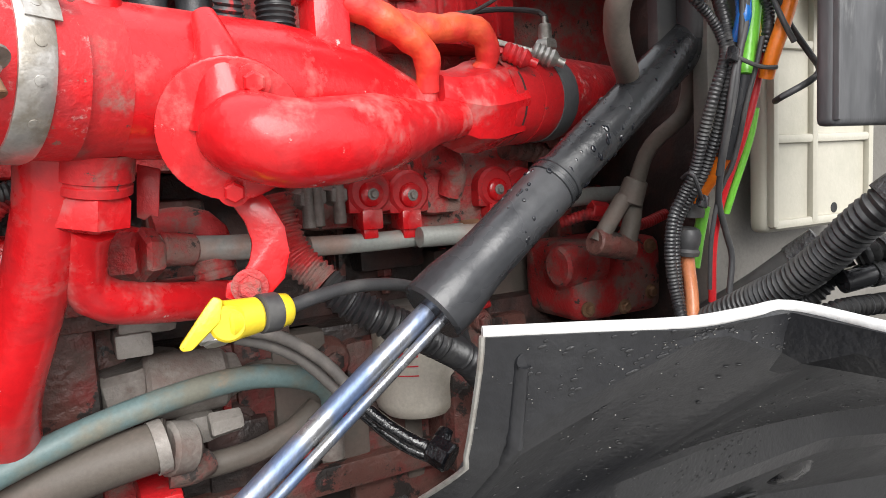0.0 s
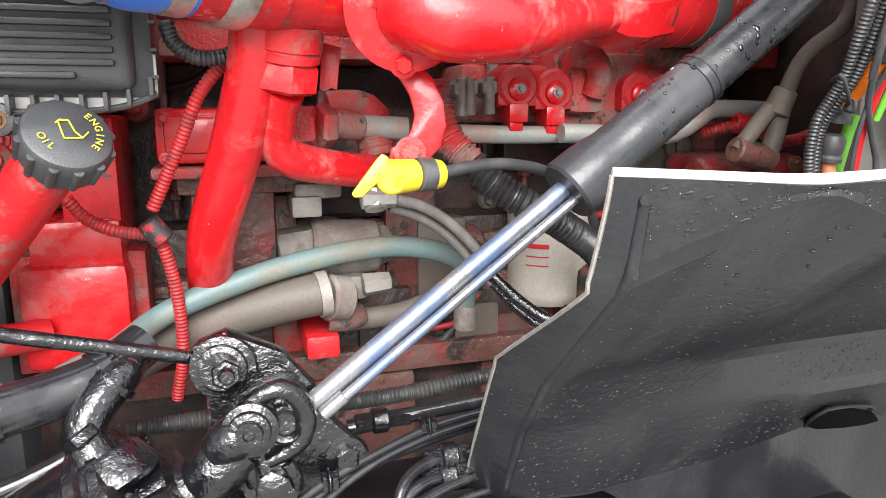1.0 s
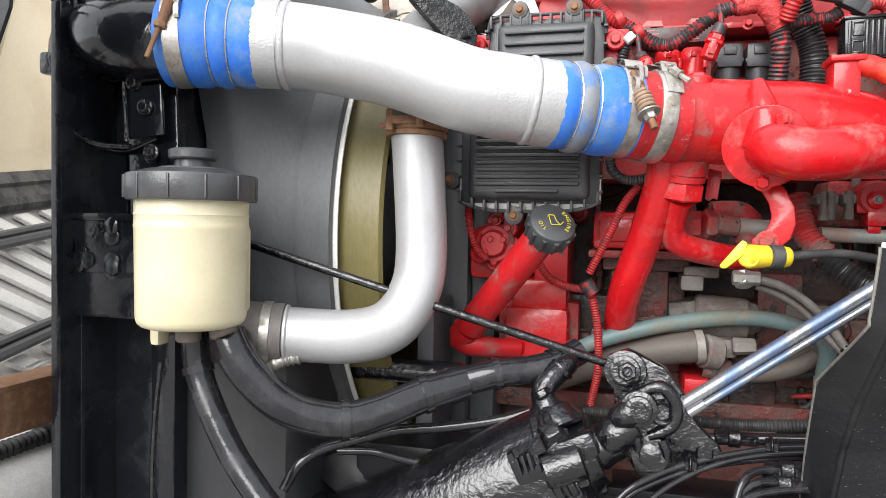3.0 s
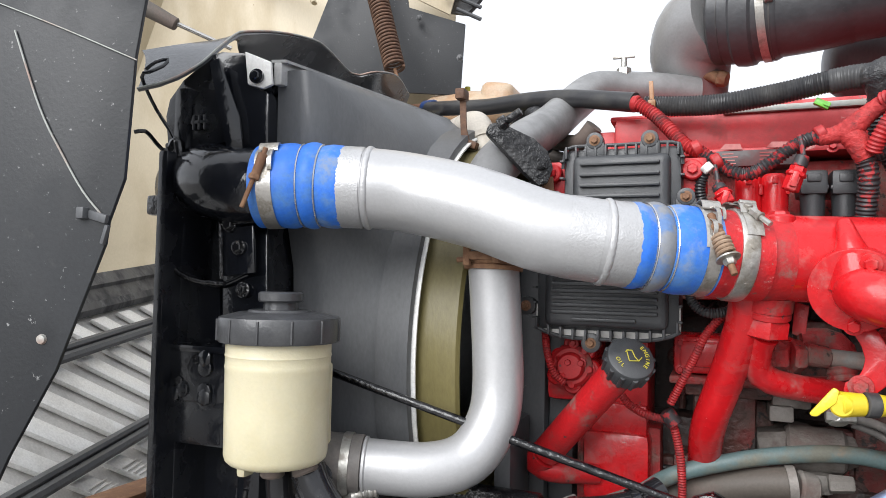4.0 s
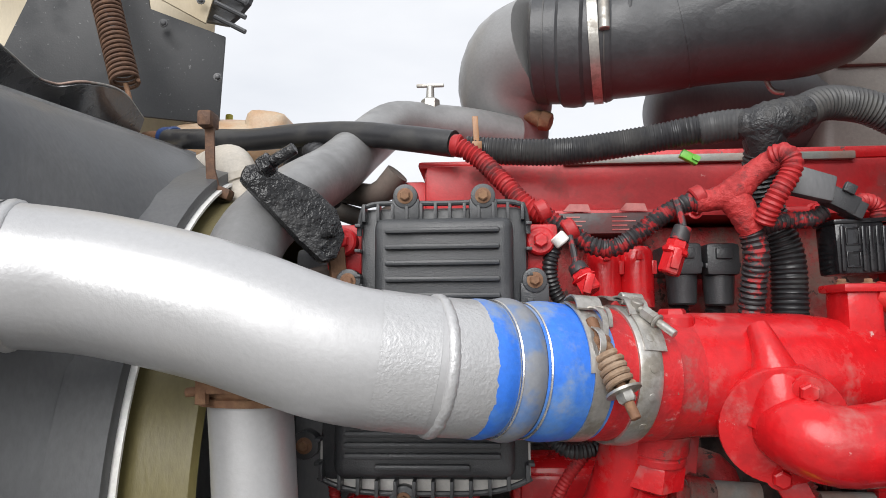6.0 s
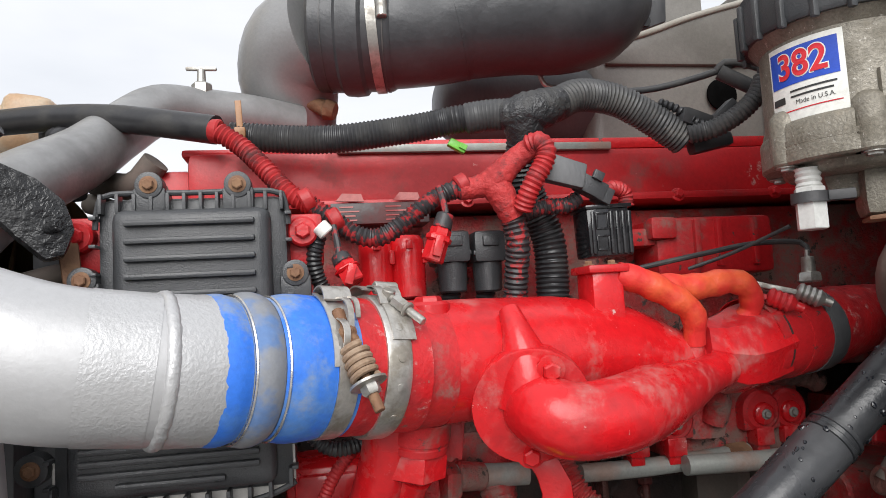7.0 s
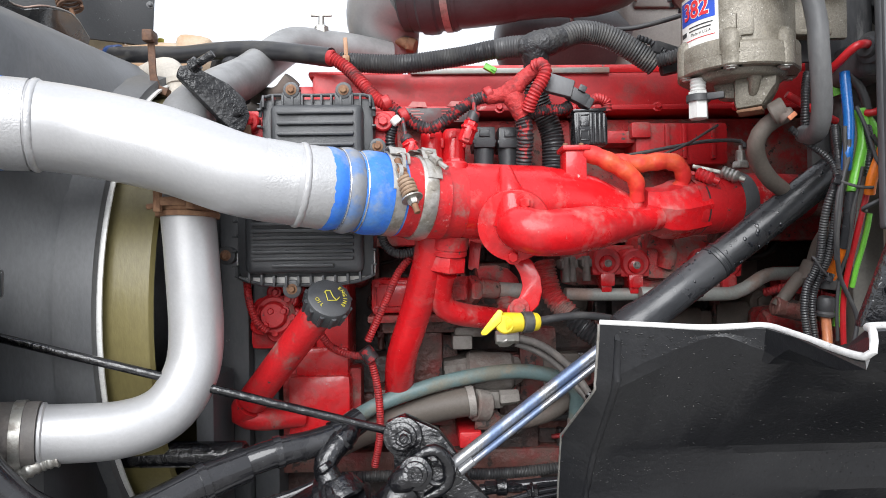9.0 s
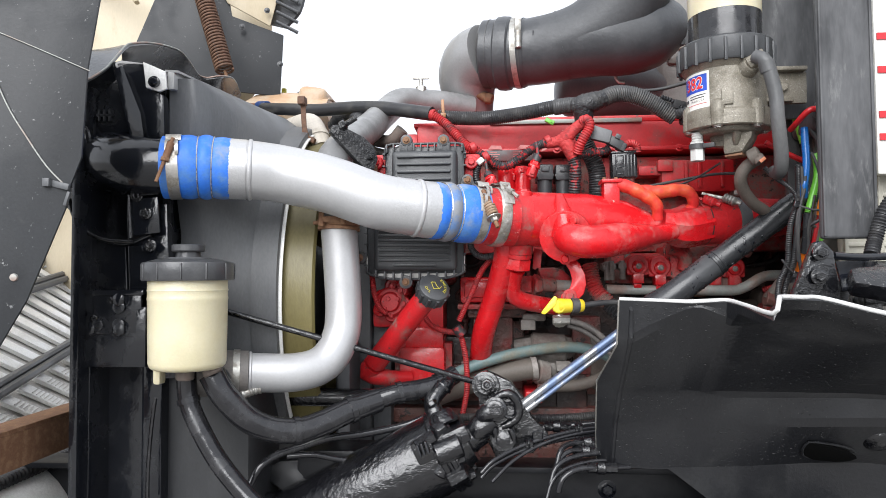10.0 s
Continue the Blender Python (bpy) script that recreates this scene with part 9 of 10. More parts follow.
solo("cable_tie", join(box((-0.113, 0.722, 1.832), (0.007, 0.003, 0.044), (0, -3, 0), 0.001), box((-0.112, 0.716, 1.815), (0.012, 0.012, 0.012), None, 0.002)), surface("amber_tie", (0.3, 0.14, 0.05), 0.45), "amber cable tie sticking up from the harness", "zip tie")
branch = thing("red_harness_branch", (0.024, 0.640, 1.685), "red-sprayed corrugated harness branch swagged over the head", "wiring loom")
part("sleeve_start", rod((-0.141, 0.698, 1.813), (-0.130, 0.695, 1.811), 0.0125, 0.0135, 20), LOOM_RED, branch)
part("first_swag", tube([(-0.132, 0.690, 1.810), (-0.107, 0.685, 1.791), (-0.083, 0.675, 1.764), (-0.060, 0.665, 1.737), (-0.037, 0.660, 1.722)], 0.0112, 18, ridge=(0.0052, 0.0022)), LOOM_RED, branch)
part("second_swag", tube([(-0.037, 0.660, 1.722), (-0.014, 0.655, 1.705), (0.008, 0.650, 1.689), (0.031, 0.648, 1.686), (0.055, 0.646, 1.699), (0.079, 0.646, 1.717), (0.105, 0.648, 1.731), (0.120, 0.650, 1.734)], 0.0105, 18, ridge=(0.0052, 0.0022)), LOOM_MIX, branch)
for q in [(-0.014, 0.650, 1.706), (0.121, 0.650, 1.739), (-0.042, 0.656, 1.728)]:
    part("tape_turn", rod(Vector(q) - Vector((0.006, 0, 0.003)), Vector(q) + Vector((0.006, 0, 0.003)), 0.0122, 0.0122, 18), LOOM_RED, branch)
part("taped_trunk", join(tube([(0.117, 0.650, 1.733), (0.137, 0.650, 1.736), (0.156, 0.645, 1.742), (0.174, 0.642, 1.759), (0.190, 0.635, 1.771), (0.203, 0.626, 1.778)], [0.0115, 0.0125, 0.0165, 0.0135, 0.0125, 0.0118], 20, ridge=(0.009, 0.0007)), tube([(0.150, 0.647, 1.742), (0.160, 0.645, 1.730), (0.167, 0.645, 1.716), (0.174, 0.648, 1.702)], [0.0155, 0.0165, 0.0148, 0.0138], 20, ridge=(0.009, 0.0007))), TAPE_RED, branch, "red taped branch of the harness")
part("loop", tube([(0.190, 0.630, 1.776), (0.200, 0.622, 1.778), (0.206, 0.618, 1.768), (0.203, 0.618, 1.755), (0.194, 0.620, 1.740), (0.186, 0.625, 1.724), (0.181, 0.634, 1.708)], 0.0112, 18, ridge=(0.005, 0.0018)), LOOM_RED, branch)
part("loop_tail", tube([(0.181, 0.650, 1.703), (0.196, 0.652, 1.709), (0.213, 0.655, 1.713), (0.238, 0.655, 1.714), (0.253, 0.655, 1.722)], 0.0095, 16, ridge=(0.005, 0.002)), LOOM_MIX, branch)
part("down_leg", tube([(0.170, 0.648, 1.712), (0.176, 0.650, 1.695), (0.179, 0.652, 1.675), (0.179, 0.660, 1.652), (0.178, 0.668, 1.625), (0.177, 0.675, 1.595)], 0.0140, 20, ridge=(0.006, 0.002)), LOOM_MIX, branch)
part("side_leg", tube([(0.282, 0.660, 1.726), (0.298, 0.665, 1.734), (0.314, 0.670, 1.729), (0.316, 0.670, 1.713)], 0.009, 14, ridge=(0.005, 0.0018)), LOOM_RED, branch)
solo("grey_tape_flag", join(plate([(0.213, 0.628, 1.772), (0.257, 0.635, 1.754), (0.250, 0.636, 1.727), (0.206, 0.629, 1.741)], (-0.15, -1, 0.1), 0.014, 0.003)), SHROUD, "grey plastic connector body in the harness", "connector")
solo("connector_tail", join(box((0.262, 0.642, 1.731), (0.034, 0.018, 0.020), (0, 28, 0), 0.003), box((0.276, 0.645, 1.722), (0.018, 0.022, 0.018), (0, 28, 0), 0.002), box((0.268, 0.632, 1.742), (0.012, 0.006, 0.010), (0, 28, 0), 0.001)), BLACK_PLASTIC, "black plug on the grey connector", "connector")
relay = thing("relay_box", (0.280, 0.665, 1.652), "black ribbed relay box on the manifold port", "relay")
q = Vector((0.281, 0.664, 1.683))
part("case", join(box(q, (0.050, 0.044, 0.056), (0, -2, 0), 0.005), box(q + Vector((0, 0, 0.027)), (0.054, 0.048, 0.005), (0, -2, 0), 0.002), box(q + Vector((0.026, 0.004, -0.004)), (0.012, 0.03, 0.046), None, 0.004)), RUBBER_GLOSS, relay)
for dx in (-0.019, 0.002, 0.009, 0.016, 0.023):
    part("ridge", box(q + Vector((dx, -0.0228, -0.002)), (0.0045, 0.004, 0.047), None, 0.0015), RUBBER_GLOSS, relay)
for dz, h in ((0.011, 0.017), (-0.013, 0.015)):
    part("window_rim", join(*[box(q + Vector((-0.0085 + ox, -0.0225, dz + oz)), (w_, 0.003, h_), None, 0.0008) for ox, oz, w_, h_ in ((0, h / 2, 0.014, 0.0022), (0, -h / 2, 0.014, 0.0022), (-0.0065, 0, 0.0022, h), (0.0065, 0, 0.0022, h))]), RUBBER_GLOSS, relay)
for pts, s in (([(-0.013, 0.620, 1.667), (0.001, 0.610, 1.638)], 1), ([(0.096, 0.620, 1.704), (0.079, 0.620, 1.656)], 1)):
    a, b = Vector(pts[0]), Vector(pts[1])
    pl = thing("sensor_plug", b, "red-sprayed sensor plug hanging from the harness", "connector", "sensor plugs")
    part("plug_body", join(rod(a.lerp(b, 0.3), b, 0.011, 0.0115, 6), rod(a.lerp(b, 0.45), a.lerp(b, 0.6), 0.0135, 0.0135, 8)), RED, pl)
    part("boot", rod(a, a.lerp(b, 0.32), 0.009, 0.010, 14), LOOM_MIX, pl)
    part("plug_latch", box(a.lerp(b, 0.7) + Vector((0, -0.012, 0)), (0.008, 0.005, 0.02), (0, 15, 0), 0.001), RED, pl)
    part("lead", tube([a + Vector((-0.004, 0.01, 0.03)), a + Vector((-0.001, 0.004, 0.012)), a], 0.0035, 8), LOOM_MIX, pl)
solo("white_tape", rod((-0.031, 0.630, 1.698), (-0.023, 0.630, 1.689), 0.0085, 0.0085, 14), WHITE_PLASTIC, "white tape round a sensor lead", "tape")
solo("sensor_lead", tube([(-0.031, 0.640, 1.689), (-0.037, 0.645, 1.666), (-0.033, 0.650, 1.644), (-0.023, 0.650, 1.626)], 0.0085, 14, ridge=(0.0045, 0.0016)), LOOM, "black loom down to the manifold sensor", "wiring loom")
solo("thin_cable", join(tube([(0.397, 0.690, 1.639), (0.438, 0.660, 1.654), (0.469, 0.600, 1.676)], 0.0022, 8), tube([(0.346, 0.710, 1.644), (0.425, 0.700, 1.657), (0.488, 0.690, 1.666), (0.541, 0.680, 1.664), (0.543, 0.670, 1.651)], 0.0032, 8)), RUBBER, "thin black cables across the rail block", "cable")

# ---- intake duct and grey pipe behind the engine ----
duct = thing("intake_duct", (0.113, 1.000, 2.017), "large sun-greyed black rubber air intake duct", "duct")
DU = [(-0.048, 1.080, 1.890), (-0.060, 1.060, 1.949), (-0.063, 1.030, 2.000), (-0.047, 1.000, 2.028), (-0.010, 0.970, 2.036), (0.080, 0.950, 2.031), (0.187, 0.930, 2.041), (0.269, 0.910, 2.069), (0.334, 0.890, 2.129), (0.382, 0.870, 2.206)]
part("duct_seam", band(Vector(DU[6]), Vector(DU[7]) - Vector(DU[5]), 0.0875, 0.004, 0.002, 44), DUCT, duct)
part("turbo_elbow", tube(DU[:5], [0.055, 0.07, 0.08, 0.082, 0.082], 36), GREY_PIPE, duct, "grey-painted metal elbow")
part("hump_hose", lathe(DU[4], Vector(DU[5]) - Vector(DU[4]), [(-0.01, 0.082), (-0.005, 0.088), (0.03, 0.089), (0.035, 0.094), (0.05, 0.0955), (0.065, 0.094), (0.07, 0.088), (0.105, 0.088), (0.11, 0.085)], 44, caps=False), DUCT, duct)
part("duct_wall", tube(DU[4:], [0.083, 0.085, 0.088, 0.092, 0.095, 0.095], 40), DUCT, duct)
dc = Vector(DU[5])
ddn = (Vector(DU[6]) - Vector(DU[4])).normalized()
dcl = part("duct_clamp", band(dc - ddn * 0.01, ddn, 0.0885, 0.014, 0.002, 44), ZINC, duct, "steel hose clamp with a worm screw")
part("worm_screw", join(rod(dc - ddn * 0.01 + Vector((-0.002, -0.09, 0.03)), dc - ddn * 0.01 + Vector((-0.002, -0.092, -0.015)), 0.008, 0.008, 12), box(dc - ddn * 0.01 + Vector((-0.002, -0.088, 0.045)), (0.016, 0.014, 0.03), (8, 0, 0), 0.003)), ZINC, dcl)
part("rear_duct", tube([(0.170, 0.935, 2.040), (0.280, 0.910, 2.047), (0.360, 0.910, 2.050), (0.425, 0.925, 2.075), (0.455, 0.95, 2.11)], [0.086, 0.089, 0.092, 0.088, 0.06], 36), DUCT, duct)
for s_ in (0.012, 0.10):
    c_ = Vector(DU[4]).lerp(Vector(DU[5]), 0.0) + (Vector(DU[5]) - Vector(DU[4])).normalized() * s_
    part("hose_seam", band(c_, Vector(DU[5]) - Vector(DU[4]), 0.0885, 0.002, 0.0012, 44), LOOM_DUSTY, duct)
part("mould_mark", join(box((0.105, 0.862, 2.045), (0.004, 0.006, 0.03), (10, 0, 0), 0.001), box((0.12, 0.862, 2.03), (0.03, 0.006, 0.003), (8, 6, 0), 0.001)), DUCT, duct)
part("elbow_spout", join(tube([(-0.055, 1.000, 1.942), (-0.029, 1.000, 1.935), (-0.006, 1.000, 1.926)], [0.014, 0.011, 0.014], 16), rod((-0.012, 1.0, 1.928), (0.004, 0.995, 1.922), 0.017, 0.015, 8)), RUST, duct, "rusty spout under the elbow")
gp = thing("coolant_outlet_pipe", (-0.271, 0.930, 1.931), "grey-painted coolant pipe bent over the engine with a petcock", "pipe")
part("pipe_wall", tube([(-0.052, 1.000, 1.901), (-0.120, 0.970, 1.907), (-0.185, 0.940, 1.906), (-0.235, 0.900, 1.897), (-0.268, 0.840, 1.852), (-0.293, 0.770, 1.802), (-0.322, 0.675, 1.750), (-0.342, 0.605, 1.700), (-0.340, 0.560, 1.650), (-0.322, 0.532, 1.592), (-0.313, 0.521, 1.548)], [0.031, 0.032, 0.033, 0.0335, 0.034, 0.035, 0.036, 0.0365, 0.0365, 0.0365, 0.0365], 36), GREY_PIPE, gp)
PC = Vector((-0.183, 0.930, 1.934))
part("petcock", join(rod(PC + Vector((0, 0, -0.012)), PC + Vector((0, 0, 0.010)), 0.015, 0.014, 6), rod(PC + Vector((0, 0, 0.008)), PC + Vector((0, 0, 0.03)), 0.0065, 0.0055, 14), box(PC + Vector((0, 0, 0.031)), (0.042, 0.007, 0.005), None, 0.002)), ZINC, gp)
solo("radiator_hose_neck", join(tube([(-0.41, 0.78, 1.755), (-0.437, 0.815, 1.812), (-0.47, 0.86, 1.835), (-0.55, 0.95, 1.84)], [0.025, 0.027, 0.027, 0.026], 28), band((-0.424, 0.797, 1.787), (-0.3, 0.4, 0.8), 0.0265, 0.012, 0.002)), FILTER_WHITE, "pale stained hose neck behind the bracket", "hose")
solo("tank_hose", tube([(-0.50, 1.30, 1.93), (-0.42, 1.05, 1.90), (-0.345, 0.86, 1.853), (-0.30, 0.78, 1.80), (-0.30, 0.76, 1.76)], 0.017, 18, ridge=(0.008, 0.002)), LOOM, "black corrugated hose running under the harness", "hose")
for pts, r_ in (([(-0.36, 0.60, 1.63), (-0.30, 0.64, 1.655), (-0.25, 0.67, 1.67)], 0.010), ([(-0.30, 0.85, 1.79), (-0.245, 0.80, 1.775), (-0.215, 0.785, 1.80)], 0.016), ([(-0.31, 0.86, 1.765), (-0.25, 0.82, 1.745), (-0.20, 0.79, 1.76)], 0.013)):
    solo("heater_hose", tube(pts, r_, 16), BROWN_HOSE, "short dusty hose beside the control module", "hose", "heater hoses")
bk = thing("engine_bracket", (-0.292, 0.570, 1.730), "rough black cast bracket with two studs", "bracket")
part("arm", plate([(-0.333, 0.540, 1.752), (-0.327, 0.540, 1.766), (-0.316, 0.543, 1.768), (-0.301, 0.552, 1.763), (-0.272, 0.585, 1.744), (-0.254, 0.600, 1.724), (-0.250, 0.612, 1.697), (-0.262, 0.618, 1.672), (-0.279, 0.617, 1.668), (-0.296, 0.600, 1.690), (-0.322, 0.560, 1.733)], (0.43, -1, 0.05), 0.022, 0.006), BLACK_ROUGH, bk)
part("foot", plate([(-0.268, 0.618, 1.690), (-0.250, 0.622, 1.690), (-0.246, 0.625, 1.640), (-0.262, 0.625, 1.632)], (0.3, -1, 0), 0.02, 0.004), RUST, bk, "rust-stained bracket foot")
for p, d in (((-0.316, 0.540, 1.753), Vector((0.036, -0.006, 0.019))), ((-0.287, 0.605, 1.694), Vector((0.034, -0.02, 0.006)))):
    part("stud", join(rod(Vector(p), Vector(p) + d, 0.0062, 0.0058, 12), rod(Vector(p) + d * 0.08, Vector(p) + d * 0.38, 0.0115, 0.0115, 6)), BLACK_ROUGH, bk)
tank = thing("surge_tank", (-0.70, 1.60, 1.95), "amber-stained plastic surge tank behind the radiator", "tank")
part("tank_body", shell([[(-0.90 + 0.35 * i / 12, 1.58 + 0.16 * math.sin(b), 2.02 + (0.085 - 0.03 * (i / 12 - 0.5) ** 2 * 4 + (0.02 if i < 3 else 0) * -1) * math.cos(b)) for b in [math.pi * (k / 10 - 0.5) * 1.0 - math.pi / 2 for k in range(21)]] for i in range(13)], 0.004), TANK_BROWN, tank)
part("tank_shoulder", box((-0.61, 1.56, 2.04), (0.10, 0.24, 0.12), (0, 8, 0), 0.03, 3), TANK_BROWN, tank)
part("tank_cap", rod((-0.66, 1.60, 2.10), (-0.66, 1.60, 2.115), 0.05, 0.045, 24), LID, tank, "black tank cap")
part("tank_neck", rod((-0.747, 1.60, 2.09), (-0.747, 1.60, 2.135), 0.011, 0.009, 14), LABEL_YELLOW, tank)
stay = thing("stay_rod", (-0.65, 1.07, 1.93), "rusty stay rod with a blue band and black sleeve", "rod")
part("rod", tube([(-0.80, 1.25, 1.975), (-0.747, 1.175, 1.962), (-0.665, 1.080, 1.936), (-0.600, 1.02, 1.917)], 0.012, 14), RUST, stay)
part("blue_band", rod((-0.665, 1.078, 1.936), (-0.630, 1.046, 1.928), 0.0175, 0.0175, 16), TAPE_BLUE, stay, "dark blue tape band")
solo("shroud_bracket", join(plate([(-0.452, 0.735, 1.868), (-0.440, 0.735, 1.868), (-0.437, 0.735, 1.80), (-0.428, 0.74, 1.768), (-0.446, 0.74, 1.765), (-0.450, 0.735, 1.82)], (0, -1, 0), 0.005, 0.0015), box((-0.447, 0.738, 1.862), (0.018, 0.03, 0.02), None, 0.004), box((-0.432, 0.745, 1.772), (0.03, 0.02, 0.014), (0, 20, 0), 0.004)), RUST_DARK, "rusty strap bracket hanging from the harness", "bracket")

# ---- tilted hood ----
hood = thing("tilted_hood", (-1.3, 0.9, 0.6), "tilted truck hood seen from inside, cream fibreglass with black liners", "hood")
h_out = [(-1.377, 0.450, 1.148), (-1.749, 0.700, 1.517), (-1.926, 0.900, 2.041), (-1.879, 1.100, 2.629), (-1.655, 1.300, 3.073), (-1.150, 1.500, 3.402)]
h_mid = [(-1.643, 0.900, 1.101), (-1.842, 1.150, 1.501), (-1.880, 1.350, 2.146), (-1.745, 1.500, 2.802), (-1.474, 1.600, 3.142), (-1.037, 1.700, 3.444)]
h_in = [(-1.659, 1.500, 1.310), (-1.553, 1.600, 1.726), (-1.257, 1.600, 2.215), (-1.004, 1.620, 2.616), (-0.880, 1.650, 2.882), (-0.702, 1.700, 3.110)]
h_edge = [(-1.296, 1.700, 1.575), (-1.130, 1.700, 1.842), (-0.838, 1.620, 2.165), (-0.794, 1.620, 2.435), (-0.759, 1.620, 2.690), (-0.613, 1.660, 2.948)]
h_rows = [pick(smooth_line(r_, 0.03), 24) for r_ in (h_out, h_mid, h_in, h_edge)]
part("hood_shell", shell(h_rows, 0.008), HOOD_CREAM, hood)
for i, f, r_ in ((1, 0.47, 0.0028), (1, 0.53, 0.0022), (0, 0.62, 0.003)):
    part("panel_seam", tube([a.lerp(b, f) + Vector((0.004, -0.005, 0)) for a, b in zip(h_rows[i], h_rows[i + 1])], r_, 6), HOOD_SEAM, hood, "stained bonded seam")
part("hood_rib", tube([(-1.621, 1.450, 2.656), (-1.486, 1.460, 2.562), (-1.351, 1.460, 2.504), (-1.264, 1.460, 2.464), (-1.231, 1.460, 2.413)], [0.018, 0.022, 0.024, 0.022, 0.014], 16, flat=0.55), HOOD_CREAM, hood)
part("liner_panel", plate([(-1.199, 1.420, 2.233), (-1.094, 1.420, 2.497), (-0.888, 1.420, 2.407), (-0.877, 1.420, 2.345), (-0.701, 1.420, 2.285), (-0.712, 1.420, 2.071), (-1.145, 1.420, 2.105)], (0.2, -1, 0), 0.01, 0.002), FLAP, hood, "dark grey liner panel")
part("corner_plate", plate([(-1.009, 1.430, 2.569), (-0.859, 1.430, 2.562), (-0.715, 1.430, 2.437), (-0.748, 1.430, 2.311), (-0.892, 1.430, 2.385)], (0.2, -1, 0), 0.008, 0.002), HOOD_CREAM, hood)
for q in [(-0.755, 1.425, 2.357), (-0.713, 1.425, 2.413), (-0.838, 1.415, 2.300), (-1.061, 1.415, 2.305), (-0.706, 1.415, 2.167)]:
    part("hood_bolt", hexbolt(q, (0.2, -1, 0), 0.0065, 0.004), BLACK_PLASTIC, hood)
part("edge_seal", shell([[Vector(p) for p in pick(smooth_line([(-0.641, 1.460, 2.591), (-0.626, 1.460, 2.454), (-0.647, 1.460, 2.356), (-0.698, 1.460, 2.304)], 0.03), 12)], [Vector(p) for p in pick(smooth_line([(-0.743, 1.500, 2.629), (-0.732, 1.500, 2.486), (-0.758, 1.500, 2.403), (-0.772, 1.500, 2.335)], 0.03), 12)]], 0.012), DUCT, hood, "ribbed black edge seal")
for k in range(5):
    p, q_ = Vector((-0.727, 1.440, 2.393)), Vector((-0.653, 1.440, 2.353))
    o = Vector((0, 0, 0.035 * (k - 2)))
    part("seal_rib", tube([p + o, q_ + o], 0.006, 8), DUCT, hood)
spring = thing("hood_spring", (-0.836, 1.250, 2.094), "rusty coil spring of the hood counterbalance", "spring")
s0, s1 = Vector((-0.972, 1.300, 2.520)), Vector((-0.833, 1.250, 2.098))
sd_ = (s1 - s0).normalized()
_, a_u, a_w = frame_of(sd_)
turns = 42
coil = [s0.lerp(s1, k / (turns * 14)) + (a_u * math.cos(k * 2 * math.pi / 14) + a_w * math.sin(k * 2 * math.pi / 14)) * 0.026 for k in range(turns * 14)]
part("coil", tube(coil, 0.0040, 8, step=0.007), RUST_DARK, spring)
part("end_hook", tube([s1, s1 + Vector((0.012, 0, -0.04)), s1 + Vector((0.02, 0, -0.09))], 0.005, 8), RUST, spring)
pr = thing("prop_rod", (-1.157, 0.780, 2.093), "bright steel prop rod with a worn brown grip", "rod")
part("grip", rod((-1.224, 0.740, 2.129), (-1.157, 0.780, 2.091), 0.019, 0.015, 20), BROWN_HOSE, pr)
part("shaft", rod((-1.166, 0.780, 2.098), (-1.066, 0.860, 2.052), 0.0055, 0.0055, 14), STEEL, pr)
SP = [(-0.604, 0.205, 1.956), (-0.610, 0.195, 1.914), (-0.625, 0.165, 1.767), (-0.630, 0.155, 1.629), (-0.646, 0.150, 1.581), (-0.649, 0.150, 1.556), (-0.699, 0.130, 1.413), (-0.753, 0.130, 1.315), (-0.831, 0.100, 1.125), (-0.859, -0.060, 1.213), (-1.050, -0.060, 1.997), (-0.616, 0.250, 2.091)]
splash = part("splash_panel", plate(SP, (0.25, -1, 0), 0.006, 0.0012), FLAP, hood, "scuffed black splash panel hanging from the hood")
s_o = sum((Vector(p) for p in SP), Vector()) / len(SP)
s_n = Vector((0.25, -1, 0)).normalized()


def on_splash(p, lift=0.002):
    """The point of the splash panel's face in front of p."""
    p = Vector(p)
    return p + Vector((0, (s_o - p).dot(s_n) / s_n.y, 0)) + s_n * lift


part("seam_strip", tube([on_splash(p) for p in [(-0.80, 0.10, 1.838), (-0.735, 0.120, 1.812), (-0.687, 0.133, 1.792), (-0.618, 0.150, 1.762)]], 0.0008, 6), PALE_PIPE, splash, "pale worn crease")
part("seam_strip", tube([on_splash(p) for p in [(-0.765, 0.110, 1.80), (-0.730, 0.122, 1.709), (-0.700, 0.130, 1.655), (-0.674, 0.136, 1.614), (-0.650, 0.142, 1.587)]], 0.0012, 6), PALE_PIPE, splash, "pale worn seam")
part("edge_clip", join(box(on_splash((-0.655, 0.141, 1.586)), (0.028, 0.006, 0.010), (0, 14, 0), 0.002), box(on_splash((-0.673, 0.137, 1.590)), (0.011, 0.011, 0.013), None, 0.002), box(on_splash((-0.646, 0.143, 1.566)), (0.005, 0.005, 0.022), (0, 18, 0), 0.001)), SHROUD, splash)
part("splash_rivet", lathe(on_splash((-0.716, 0.127, 1.448), 0.0), s_n, [(0, 0.006), (0.003, 0.005), (0.004, 0.0)], 14), PALE_PIPE, splash)
# grille and bumper seen low between panel and radiator
grille = thing("hood_grille", (-1.3, 0.9, 1.0), "slatted metal grille of the tilted hood, seen from behind", "grille")
g_o = Vector((-1.3, 0.9, 1.25))
g_n = Vector((0.720, 0.103, 0.686)).normalized()
g_b = Vector((-0.245, 0.963, 0.113)).normalized()
g_s = g_n.cross(g_b).normalized()


def on_grille(u, v, lift=0.0):
    """A place on the grille: u across the truck, v up the slope."""
    return g_o + g_b * u + g_s * v + g_n * lift


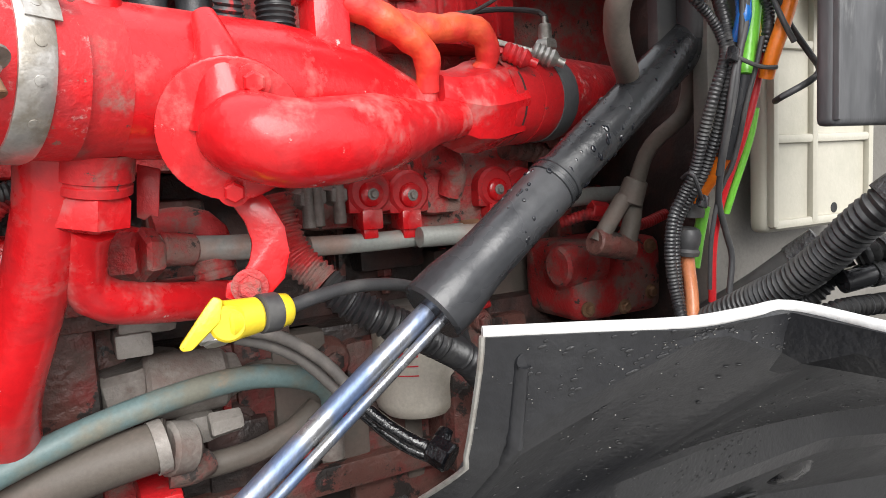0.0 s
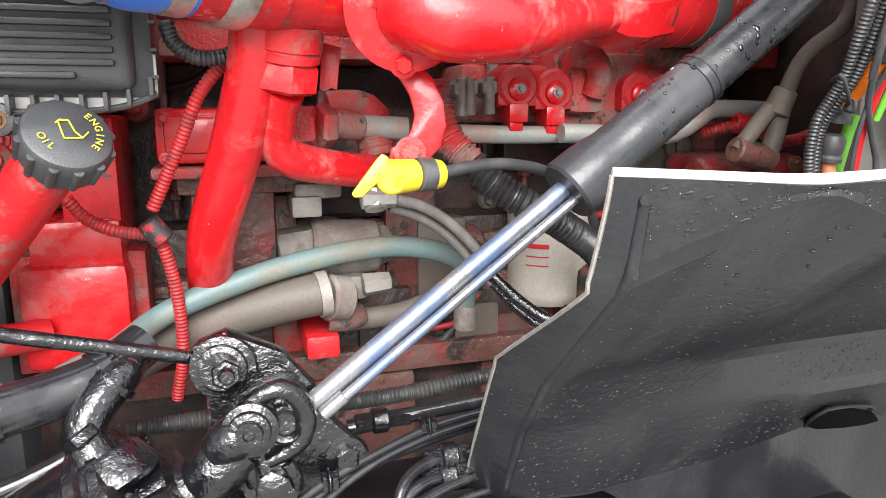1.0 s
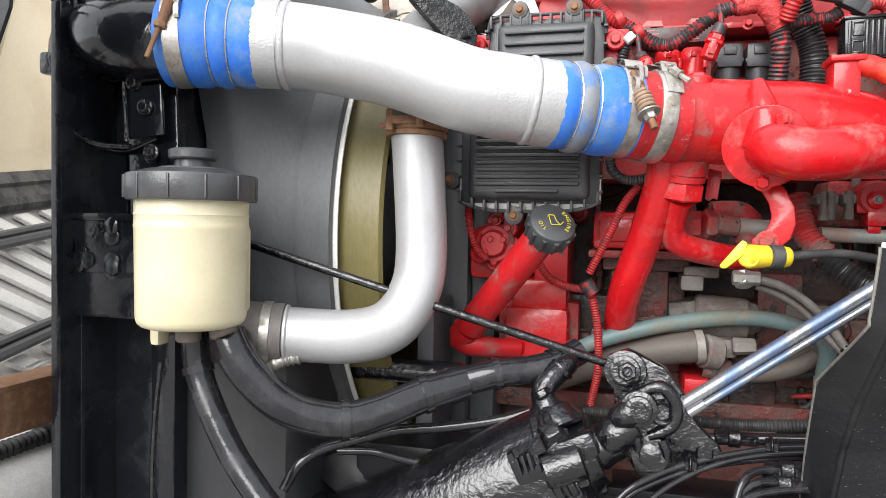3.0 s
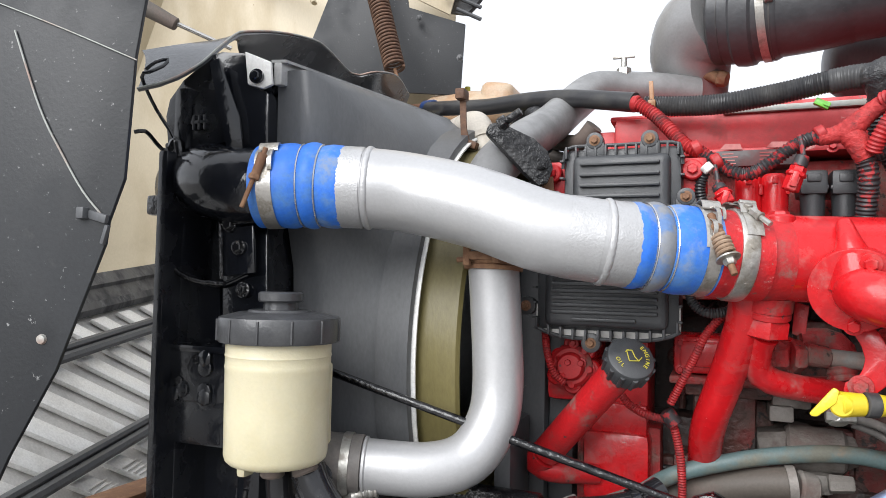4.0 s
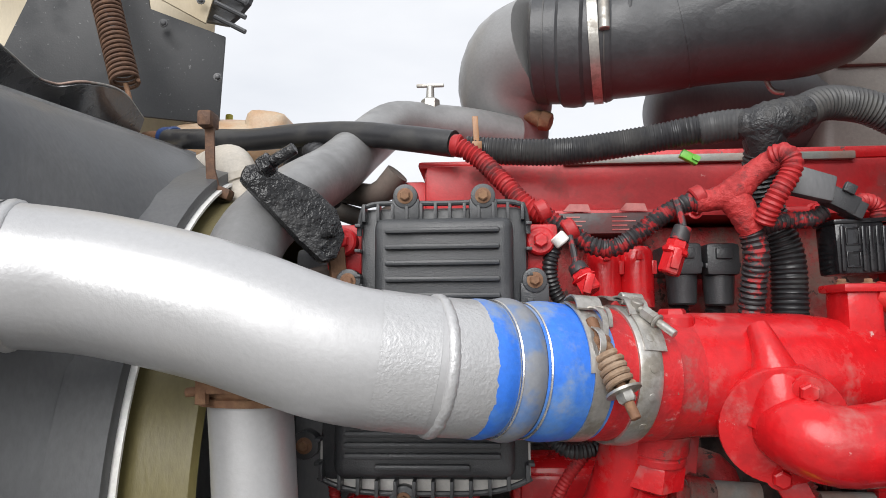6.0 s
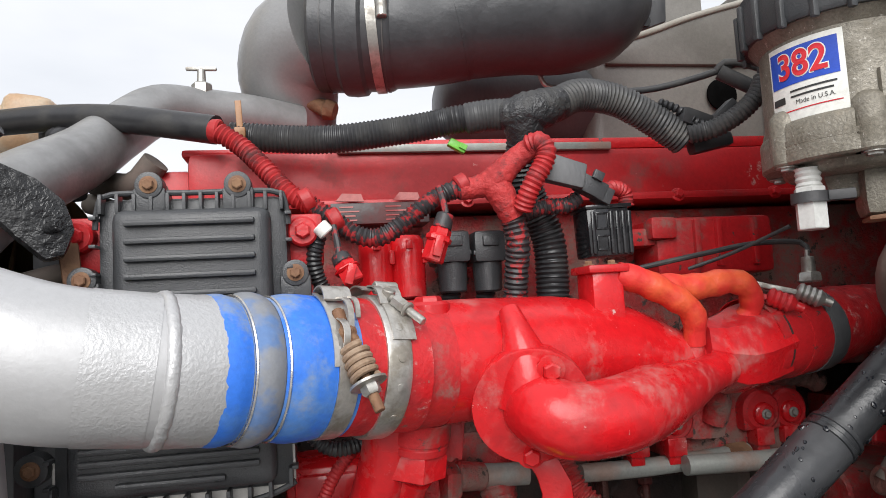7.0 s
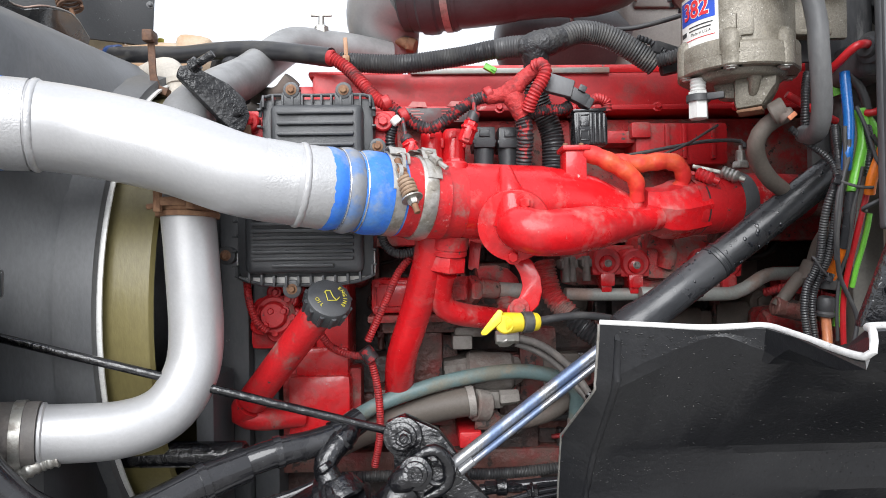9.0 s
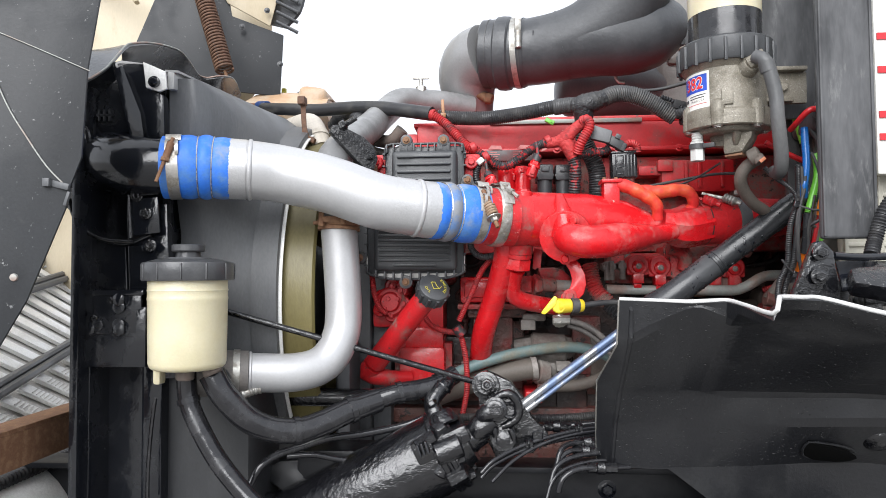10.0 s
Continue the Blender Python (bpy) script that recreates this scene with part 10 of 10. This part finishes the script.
part("backing", shell([[on_grille(-0.75 + 0.3 * i, 0.235 - 0.1 * j) for i in range(8)] for j in range(7)], 0.004), GRILLE_GAP, grille)
for k in range(-9, 12):
    u0 = -0.129 + 0.107 * k
    for v0, v1 in ((0.215, 0.155), (0.132, -0.062), (-0.105, -0.30)):
        a0, a1 = u0 - 0.75 * (v0 - 0.13), u0 - 0.75 * (v1 - 0.13)
        part("slat", plate([on_grille(a0, v0, 0.016), on_grille(a1, v1, 0.016), on_grille(a1 - 0.052, v1, 0.016), on_grille(a0 - 0.052, v0, 0.016)], g_n, 0.012, 0.003), GRILLE, grille)
for k in range(-8, 10):
    u0 = -0.129 + 0.107 * k + 0.20
    bars = []
    for j in range(9):
        v = -0.135 - 0.010 * j
        a = u0 - 0.75 * (v + 0.135)
        bars.append(tube([on_grille(a - 0.05, v, 0.019), on_grille(a, v, 0.019)], 0.0016, 6, step=0.06))
    part("mesh_patch", join(*bars), GRILLE_GAP, grille)
for v in (0.143, -0.086):
    part("cross_bar", join(tube([on_grille(-0.75, v + 0.010, 0.035), on_grille(1.25, v + 0.010, 0.035)], 0.010, 8, step=0.2), tube([on_grille(-0.75, v - 0.010, 0.030), on_grille(1.25, v - 0.010, 0.030)], 0.012, 8, step=0.2)), SHROUD, grille)
part("frame_rim", shell([[on_grille(-0.75 + 0.4 * i, v, h) for i in range(6)] for v, h in ((0.225, 0.012), (0.232, 0.030), (0.250, 0.034), (0.256, 0.010), (0.30, 0.012), (0.305, 0.022), (0.34, 0.024), (0.345, -0.02))], 0.006), POST, grille, "blue-grey painted frame above the slats")
beam = thing("bumper_beam", (-0.86, 0.8, 1.10), "rusty brown beam across the truck's nose", "beam")
part("beam_web", span((-0.857, 0.05, 1.112), (-0.842, 1.9, 1.176), 0.004), RUST, beam)
part("beam_top", span((-0.905, 0.05, 1.172), (-0.844, 1.9, 1.184), 0.004), RUST, beam)
part("paint_remnant", plate([(-0.892, 0.20, 1.1852), (-0.862, 0.22, 1.1852), (-0.856, 0.27, 1.1852), (-0.868, 0.30, 1.1852), (-0.888, 0.26, 1.1852)], (0, 0, 1), 0.002, 0.0005), HOOD_CREAM, beam, "cream paint left on the beam")
chrome = thing("chrome_bumper", (-0.95, 0.8, 0.85), "bright metal bumper with a ribbed tread strip", "bumper")
part("bumper_face", shell([[Vector((-1.07 + 0.16 * math.sin(b), y, 0.875 + 0.18 * math.cos(b))) for b in [math.pi * k / 16 for k in range(9)]] for y in (0.0, 0.5, 1.0, 1.9)], 0.005), GRILLE, chrome)
part("tread_strip", tube([(-0.99, 0.0, 1.04), (-0.99, 1.0, 1.04), (-0.99, 1.9, 1.04)], 0.016, 12, ridge=(0.012, 0.003)), LOOM, chrome, "black ribbed strip")
